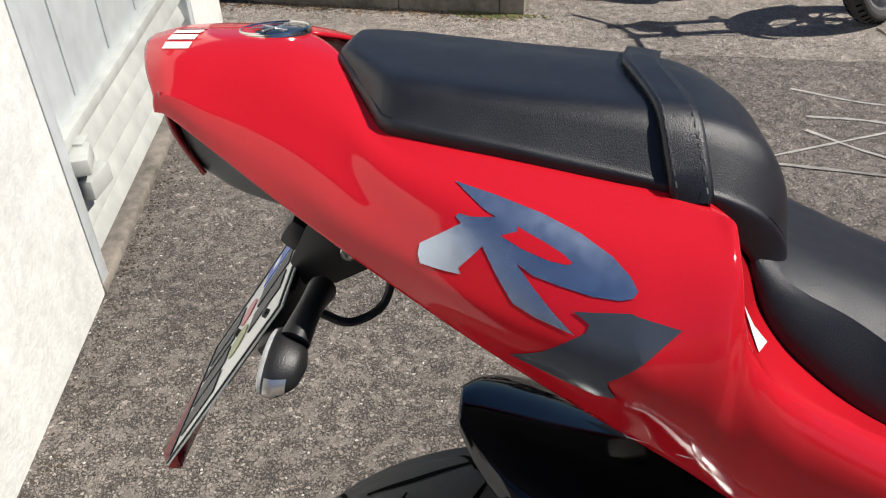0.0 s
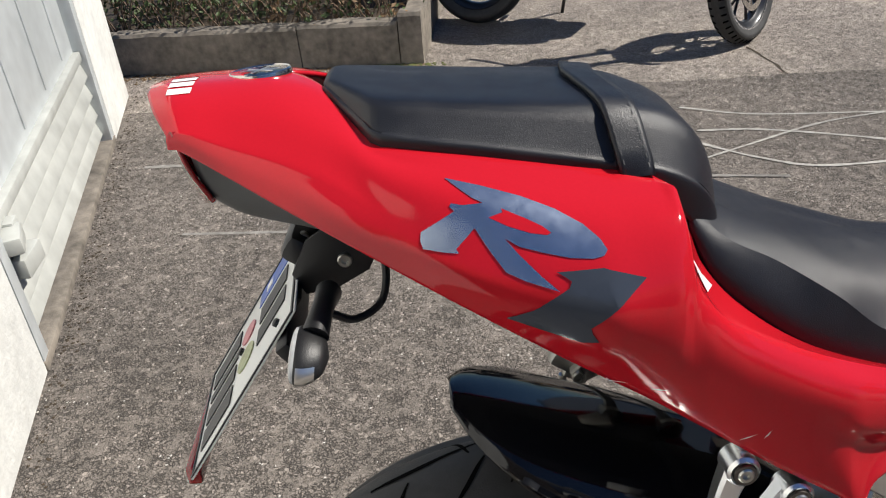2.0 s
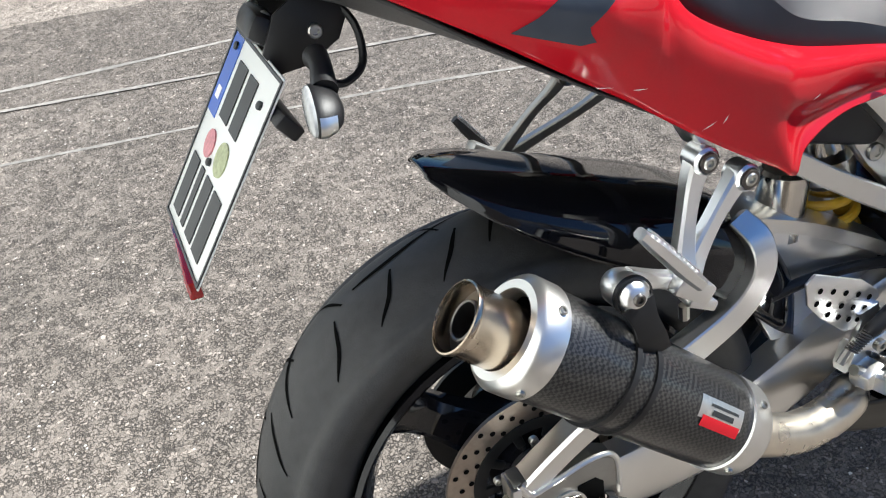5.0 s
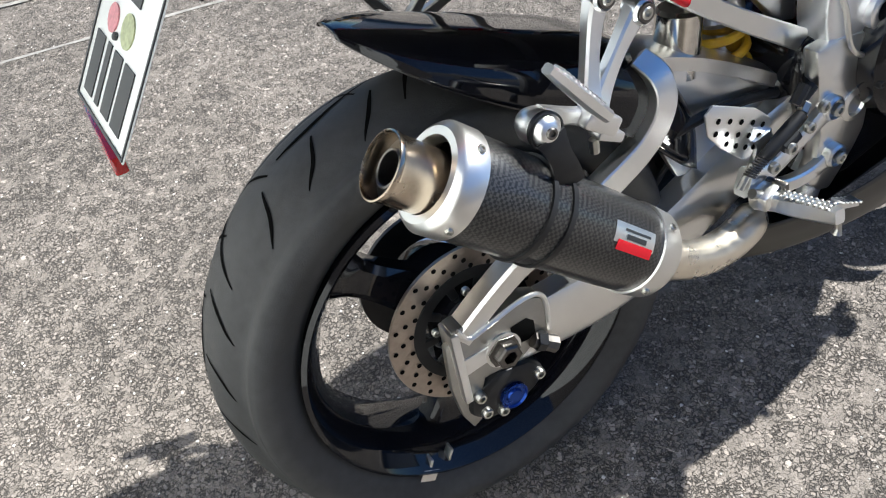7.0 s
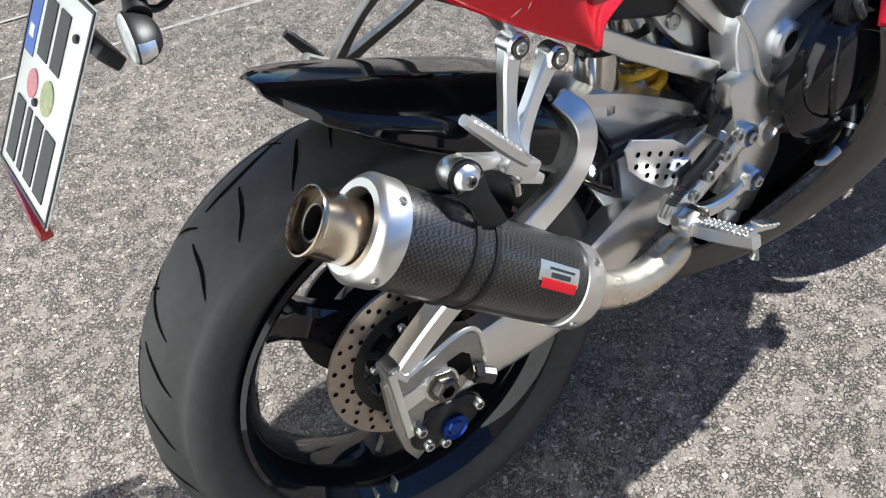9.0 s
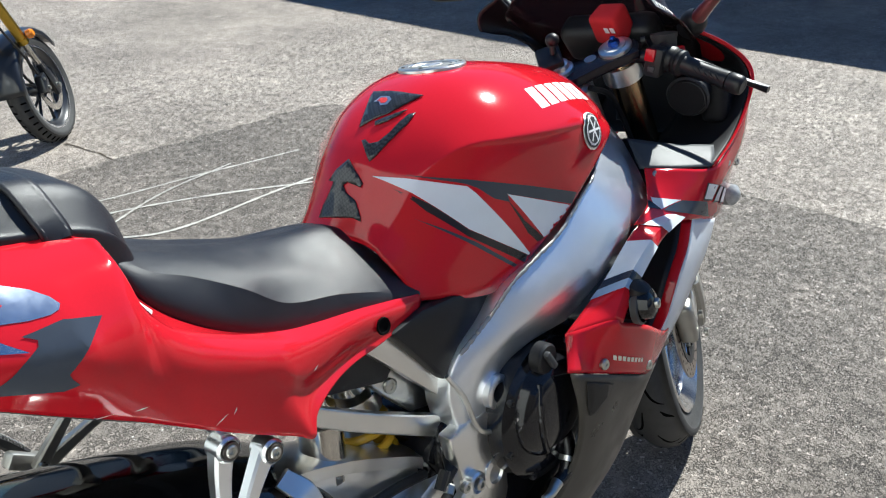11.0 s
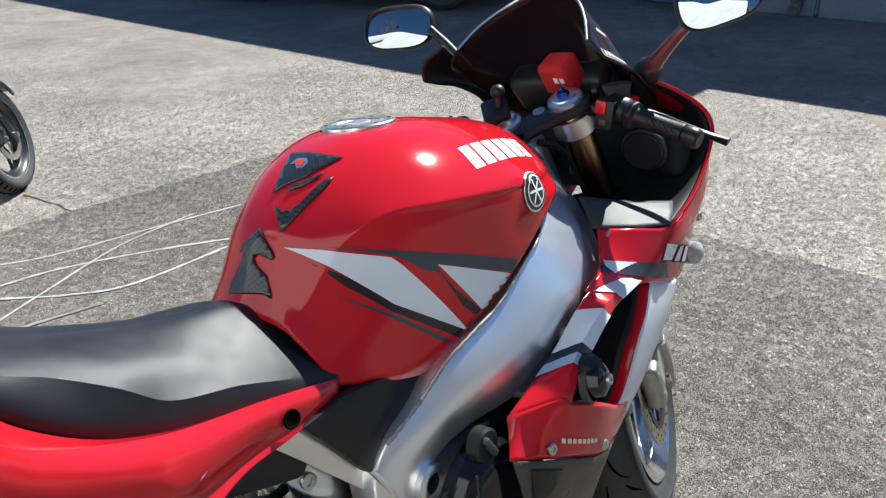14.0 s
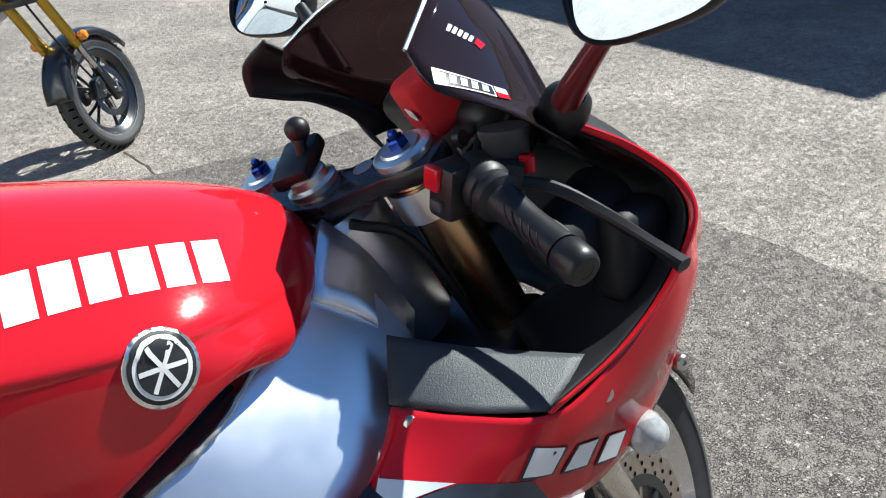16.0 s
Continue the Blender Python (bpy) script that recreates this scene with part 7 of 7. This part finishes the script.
# forks: gold upper tubes, silver middle, black feet
FD = Vector((-.40, 0, .917)).normalized()
for s in (-1, 1):
    foot = Vector((-.01, .098 * s, .30))
    leg = front("fork_leg", tube([tuple(foot + FD * .30), tuple(foot + FD * .36), tuple(foot + FD * .78)], [.0245, .026, .026], 18, 1), GOLD, label="gold upside-down fork leg")
    front("fork_collar", tube([tuple(foot + FD * .295), tuple(foot + FD * .325)], .030, 18), GOLD, leg)
    front("fork_slider", tube([tuple(foot + FD * .12), tuple(foot + FD * .31)], .019, 16), STEEL, leg, "polished fork slider")
    front("fork_foot", beam([tuple(foot - FD * .04), tuple(foot + FD * .05), tuple(foot + FD * .16)], [.03, .036, .034], [.06, .055, .045], .3), SPRING, leg)
    ind = front("front_indicator", lathe([(-.02, .010), (-.012, .022), (.010, .025), (.022, .018), (.028, 0)], tuple(foot + FD * .335 + Vector((.02, .045 * s, 0))), (.25, s, .1), 18), AMBER, label="amber oval indicator")
    front("stem", tube([tuple(foot + FD * .34), tuple(foot + FD * .335 + Vector((.02, .03 * s, 0)))], .010, 8), PLASTIC, ind)
front("axle", tube([(-.01, -.13, .30), (-.01, .13, .30)], .014, 12), BOLT)
cal2 = front("front_caliper", slab([(-.155, .30), (-.13, .385), (-.085, .40), (-.07, .35), (-.095, .29)], .05, (0, -.085, 0), bevel=.008), SPRING, label="black brake caliper")
for x, z in ((-.125, .37), (-.105, .315)):
    bm = lathe([(0, .009), (.006, .009), (.007, 0)], (x, -.112, z), (0, -1, 0), 12)
    front("caliper_bolt", bm, BOLT, cal2)
fend = [[(math.cos(radians(a)) * r, w, .30 + math.sin(radians(a)) * r) for w, r in ((-.075, .285), (-.070, .318), (-.035, .332), (0, .336), (.035, .332), (.070, .318), (.075, .285))] for a in (35, 55, 80, 105, 130, 155, 172)]
front("front_mudguard", sheet(fend, 3, 3), SPRING, label="satin black front mudguard", solid=.004, smooth=50)
front("brake_hose", tube([(-.12, -.09, .40), (-.20, -.10, .52), (-.26, -.085, .66), (-.30, -.05, .85), (-.34, -.03, .98)], .006, 8), PLASTIC)
front("headlight", lathe([(-.05, .05), (0, .085), (.05, .088), (.058, .08), (.06, 0)], (-.22, 0, .93), (1, 0, -.05), 28), SPRING, label="black round headlight")
front("handlebar", tube([(-.34, -.36, 1.06), (-.30, -.22, 1.05), (-.30, -.08, 1.0), (-.30, .08, 1.0), (-.30, .22, 1.05), (-.34, .36, 1.06)], .012, 10), SPRING, label="black handlebar")
front("yoke", block((.10, .24, .035), (-.25, 0, .84), (0, -22, 0), .01), SPRING)
# body, in the frame of the machine
rear2 = part("rear_wheel", up(rim_mesh(.222, .055)), SPRING, naked, "black rear wheel")
part("tyre", up(round_tyre(.300, .075, .216)), RUBBER, rear2)
sp = bmesh.new()
spokes(sp, 5, .035, .20, .03, .035)
part("spokes", up(sp), SPRING, rear2)
eng2 = part("engine", block((.40, .30, .30), (.66, 0, .42), (0, 8, 0), .05, 3), ENGINE, naked, "black engine block")
part("cylinder", block((.20, .24, .24), (.78, 0, .62), (0, -25, 0), .03, 3), ENGINE, eng2)
for s in (-1, 1):
    part("engine_cover", lathe([(0, .10), (.03, .095), (.045, .07), (.048, 0)], (.62, .15 * s, .40), (0, s, 0), 32), SPRING, eng2)
    part("frame_tube", beam([(.40, .12 * s, .55), (.62, .15 * s, .72), (.86, .12 * s, .82), (1.00, .05 * s, .88)], .03, .06, .3), SPRING, naked)
    part("swing_arm", beam([(0, .10 * s, .30), (.22, .10 * s, .36), (.42, .09 * s, .42)], .035, .06, .3), SPRING, naked)
    part("footrest", tube([(.42, .14 * s, .40), (.42, .25 * s, .41)], .012, 10), ALU, naked)
part("fuel_tank", sheet(mirrored([
    [(.44, .05, .80), (.44, .05, .83), (.44, .03, .85), (.44, 0, .855)],
    [(.54, .11, .80), (.54, .12, .88), (.54, .07, .95), (.54, 0, .965)],
    [(.70, .15, .80), (.70, .16, .90), (.70, .10, 1.00), (.70, 0, 1.02)],
    [(.88, .15, .80), (.88, .16, .90), (.88, .10, .98), (.88, 0, 1.0)],
    [(1.00, .08, .82), (1.00, .09, .88), (1.00, .05, .93), (1.00, 0, .94)]]), 5, 4), SPRING, naked, "satin black fuel tank", solid=.004, smooth=60)
part("seat", sheet(mirrored([[(-.12, .07, .86), (-.12, .07, .90), (-.12, .03, .915), (-.12, 0, .918)], [(.10, .11, .82), (.10, .11, .86), (.10, .05, .88), (.10, 0, .88)], [(.40, .12, .78), (.40, .12, .81), (.40, .06, .83), (.40, 0, .83)], [(.50, .08, .78), (.50, .08, .82), (.50, .04, .84), (.50, 0, .84)]]), 4, 4), LEATHER, naked, "black seat", solid=.03)
part("tail", beam([(-.26, 0, .90), (-.05, 0, .84), (.25, 0, .74), (.45, 0, .68)], [.08, .16, .18, .16], [.04, .07, .10, .12], .3), SPRING, naked)
part("muffler", tube([(.05, -.17, .42), (.30, -.17, .36), (.42, -.14, .30), (.62, -.08, .20)], [.055, .055, .035, .025], 20), BLACKMETAL, naked, "black stub muffler")
part("shroud", slab([(.80, .55), (1.02, .62), (1.06, .80), (.92, .86), (.78, .78)], .30, (0, 0, 0), bevel=.03), SPRING, naked, "black radiator shroud")
part("side_stand", tube([(.50, .13, .32), (.46, .22, .14), (.43, .27, -.045)], .010, 8), BLACKMETAL, naked)

# ---- ground details ----
rnd = random.Random(21)
crack = bmesh.new()
pts = cr(np.array([(1.42, 3.02), (1.435, 2.93), (1.44, 2.86), (1.455, 2.78), (1.45, 2.69), (1.465, 2.63)]), 6)
prev = None
for i, (x, y) in enumerate(pts):
    w = rnd.uniform(.002, .007)
    pair = crack.verts.new((x - w, y, .0025)), crack.verts.new((x + w, y, .0025))
    if prev:
        crack.faces.new((*prev, pair[1], pair[0]))
    prev = pair
tagged(part("trim", crack, SOIL, smooth=0), "dark crack in the old asphalt", kind="structure")


def litter(name, n, area, sizes, material, label, seed, z=.0035):
    """Small loose bits lying on the ground, each a low uneven pebble or flake."""
    r, verts, faces = random.Random(seed), [], []
    for _ in range(n):
        x, y = area(r)
        s, a, h = r.uniform(*sizes), r.uniform(0, 6.28), r.uniform(.25, .6)
        k = len(verts)
        for j in range(5):
            b = a + j * 1.2566
            q = s * r.uniform(.6, 1.1)
            verts.append((x + math.cos(b) * q, y + math.sin(b) * q, z))
        verts.append((x, y, z + s * h))
        faces += [(k + j, k + (j + 1) % 5, k + 5) for j in range(5)]
    mesh = bpy.data.meshes.new(name)
    mesh.from_pydata(verts, [], faces)
    mesh.materials.append(material)
    return tagged(new(name, mesh), label, kind="stuff")


GRAVEL = mat("pale_gravel", (0.52, 0.50, 0.46), 0.9, vary=0.3, scale=20)
MOSS = mat("moss", (0.10, 0.11, 0.035), 0.95, vary=0.5, scale=30, bump=0.6, bscale=200)
litter("gravel", 2600, lambda r: (r.uniform(-1.4, 2.6), r.uniform(-.6, 2.6)), (.0015, .004), GRAVEL, "pale grit scattered on the asphalt", 5, .0045)
litter("gravel", 1500, lambda r: (r.uniform(-.2, 5.0), r.uniform(2.7, 4.2)), (.0015, .005), GRAVEL, "pale grit scattered on the old asphalt", 6)


def along_kerb(r):
    f, d = r.uniform(-.6, 1.5), abs(r.gauss(0, .045))
    p = KA + KD * f + Vector((KD.y, -KD.x, 0)) * d
    return p.x, p.y


def along_wall(r):
    f, d = r.uniform(-1.6, 2.0), abs(r.gauss(0, .035)) + .012
    p = WM @ Vector((d, f, 0))
    return p.x, p.y


litter("leaf_litter", 900, along_kerb, (.003, .011), LEAF2, "dry leaf litter along the kerb", 7, .002)
litter("leaf_litter", 420, along_wall, (.002, .007), SOIL, "dirt along the foot of the wall", 8, .0045)
litter("moss", 260, lambda r: (lambda p: (p.x, p.y))(KA + KD * r.gauss(1.36, .09) + Vector((KD.y, -KD.x, 0)) * abs(r.gauss(0, .03))), (.005, .013), MOSS, "moss at the foot of the kerb", 9, .002)

# ---- the building across the yard ----
PLINTH = mat("grey_plinth", (0.30, 0.32, 0.34), 0.85, vary=0.15)
BX, B_TALL, B_LOW = 8.15, 4.05, 3.17


def facade_box(name, y0, y1, h, label):
    body = thing(name, label, "building", pose(BX, 0, 0))
    part("wall", block((6.0, y1 - y0, h), (3.0, (y0 + y1) / 2, h / 2), bevel=.02), FACADE, body, "pale plastered wall")
    part("plinth", block((.04, y1 - y0 - .02, .42), (-.022, (y0 + y1) / 2, .21), bevel=.006), PLINTH, body, "grey plinth")
    part("roof_edge", block((6.2, y1 - y0 + .1, .16), (2.95, (y0 + y1) / 2, h - .02), bevel=.02), PLINTH, body, "grey roof edge")
    return body


hall = facade_box("building", 1.70, 16.0, B_TALL, "long pale building with grey plinth, in its own shade")
annex = facade_box("building", -4.0, 1.68, B_LOW, "lower pale annex with a blue louvred door")
for y in (2.9, 5.6, 8.4):
    door = part("door", block((.06, 1.10, 2.10), (-.052, y, 1.06), bevel=.008), FACADE_B, hall, "blue sheet-metal door")
    part("door_frame", slab([(-.60, 0), (.60, 0), (.60, 2.16), (.55, 2.16), (-.55, 2.16), (-.60, 2.16)], .03, (-.012, y, .02), u=(0, 1, 0), v=(0, 0, 1), bevel=.003), FACADE, door)
    part("handle", tube([(-.10, y + .42, 1.0), (-.13, y + .42, 1.0), (-.13, y + .32, 1.0)], .01, 8), ALU, door)
pipe = part("drainpipe", tube([(-.09, 1.86, .02), (-.09, 1.86, 2.0), (-.09, 1.86, 3.95)], .05, 14), RIMSILVER, hall, "grey drainpipe")
part("pipe_shoe", tube([(-.09, 1.86, .22), (-.10, 1.86, .10), (-.17, 1.86, .05)], .058, 14), CONCRETE, pipe)
gate = part("door", block((.06, 2.0, 2.2), (-.055, -.05, 1.12), bevel=.008), FACADE_B, annex, "blue louvred door")
for k in range(14):
    part("louvre", block((.03, .86, .09), (-.098, .45, .22 + .14 * k), (0, 25, 0), .004), DOORGREY, gate)

# ---- the dark car in the shade ----
car = thing("car", "dark parked car in the shade of the building", "car", pose(6.75, 6.15, 0, 0, 0, -70))
GLASSDARK = mat("tinted_glass", (0.012, 0.014, 0.017), 0.05, coat=1.0)
SEC = [(-1.85, .50, .74, .52), (-1.80, .34, .80, .62), (-1.2, .30, .82, .86), (-.5, .28, .83, .90), (.5, .28, .83, .90), (1.1, .30, .82, .84), (1.72, .34, .78, .70), (1.85, .48, .70, .58)]
part("body", sheet([[(x, -w * .92, lo), (x, -w, lo + (hi - lo) * .5), (x, -w * .94, hi - .02), (x, -w * .5, hi + .015), (x, w * .5, hi + .015), (x, w * .94, hi - .02), (x, w, lo + (hi - lo) * .5), (x, w * .92, lo)] for x, lo, w, hi in SEC], 4, 3, closed=True, caps=True), CARBODY, car, "dark glossy bodywork", smooth=50)
CAB = [(-1.25, .70, .82), (-.95, .64, 1.28), (-.1, .60, 1.43), (.45, .60, 1.36), (1.0, .70, .86)]
part("cabin", sheet([[(x, -w - .06, .82), (x, -w, (top + .82) / 2 + .12), (x, -w * .8, top), (x, w * .8, top), (x, w, (top + .82) / 2 + .12), (x, w + .06, .82)] for x, w, top in CAB], 4, 3), GLASSDARK, car, "dark windows", smooth=40, solid=.01)
part("roof", sheet([[(x, -w * .78, z), (x, 0, z + .025), (x, w * .78, z)] for x, w, z in ((-.9, .62, 1.33), (-.3, .60, 1.43), (.35, .60, 1.41))], 4, 4), CARBODY, car, solid=.02)
for x in (-1.18, 1.22):
    for s in (-1, 1):
        w = part("wheel", lathe([(-.07, .05), (-.09, .19), (-.085, .20), (.08, .20), (.085, .05)], (x, .72 * s, .30), (0, s, 0), 36), SATIN, car, "silver alloy wheel")
        part("tyre", lathe([(-.09, .20), (-.10, .25), (-.08, .295), (0, .302), (.08, .295), (.10, .25), (.09, .20)], (x, .72 * s, .30), (0, s, 0), 40), RUBBER, w)
for s in (-1, 1):
    part("headlight", block((.10, .24, .12), (1.76, .54 * s, .62), (0, -20, 12 * s), .03, 3), CLEARLENS, car)
    part("tail_lamp", block((.08, .18, .14), (-1.80, .60 * s, .68), (0, 10, -10 * s), .03, 3), TAILLENS, car)
    part("wing_mirror", block((.10, .14, .10), (.72, .86 * s, .95), (0, 0, 15 * s), .03, 3), CARBODY, car)

# ---- behind the walk: an unseen plain garage row, added as pale fill, and a bare tree ----
# Wall tone chosen to brighten reflections and the shaded side of the motorcycle.
FILL_RENDER = mat("fill_render", (0.40, 0.39, 0.37), 0.8, vary=0.15, scale=12)
garage = thing("building", "unseen pale garage row with blue doors, added to fill reflections", "building", pose(0, -7.5, 0))
part("wall", block((16.0, 4.0, 3.2), (1.0, -2.0, 1.6), bevel=.02), FILL_RENDER, garage)
part("roof_edge", block((16.2, 4.2, .16), (1.0, -2.0, 3.2), bevel=.02), PLINTH, garage)
for x in (-5.2, -2.2, .8, 3.8, 6.8):
    part("garage_door", block((2.4, .06, 2.2), (x, .02, 1.11), bevel=.01), FACADE_B, garage, "blue up-and-over door")


def bare_tree(at, h, seed):
    r = random.Random(seed)
    root = thing("tree", "tall bare tree with fine twigs behind the yard", "tree", pose(*at))
    trunk, crown = bmesh.new(), bmesh.new()
    tube([(0, 0, 0), (.1, .05, h * .2), (0, .1, h * .4), (.1, 0, h * .62), (.05, .05, h * .9)], [.16, .13, .10, .06, .02], 10, 3, bm=trunk)
    for k in range(22):
        z = h * r.uniform(.28, .9)
        a, ln = r.uniform(0, 6.28), h * r.uniform(.16, .36) * (1.15 - z / h)
        d = Vector((math.cos(a), math.sin(a), r.uniform(.5, 1.1))).normalized()
        b = Vector((.05, .05, z))
        m = b + d * ln * .5 + Vector((r.uniform(-.1, .1), r.uniform(-.1, .1), .05))
        e = b + d * ln + Vector((0, 0, ln * .2))
        tube([b, m, e], [.035, .022, .008], 6, 2, bm=trunk)
        for _ in range(9):
            f = r.uniform(.3, 1)
            p = b.lerp(e, f)
            q = p + Vector((r.gauss(0, .35), r.gauss(0, .35), r.uniform(.1, .55)))
            tube([p, (p + q) / 2 + Vector((r.gauss(0, .05), r.gauss(0, .05), 0)), q], [.010, .007, .003], 4, 1, bm=crown)
    part("trunk", trunk, TWIG, root)
    part("crown", crown, TWIG, root)["kind"] = "stuff"


bare_tree((-4.2, 6.5, 0), 7.5, 3)
bare_tree((-6.5, 3.5, 0), 8.5, 4)
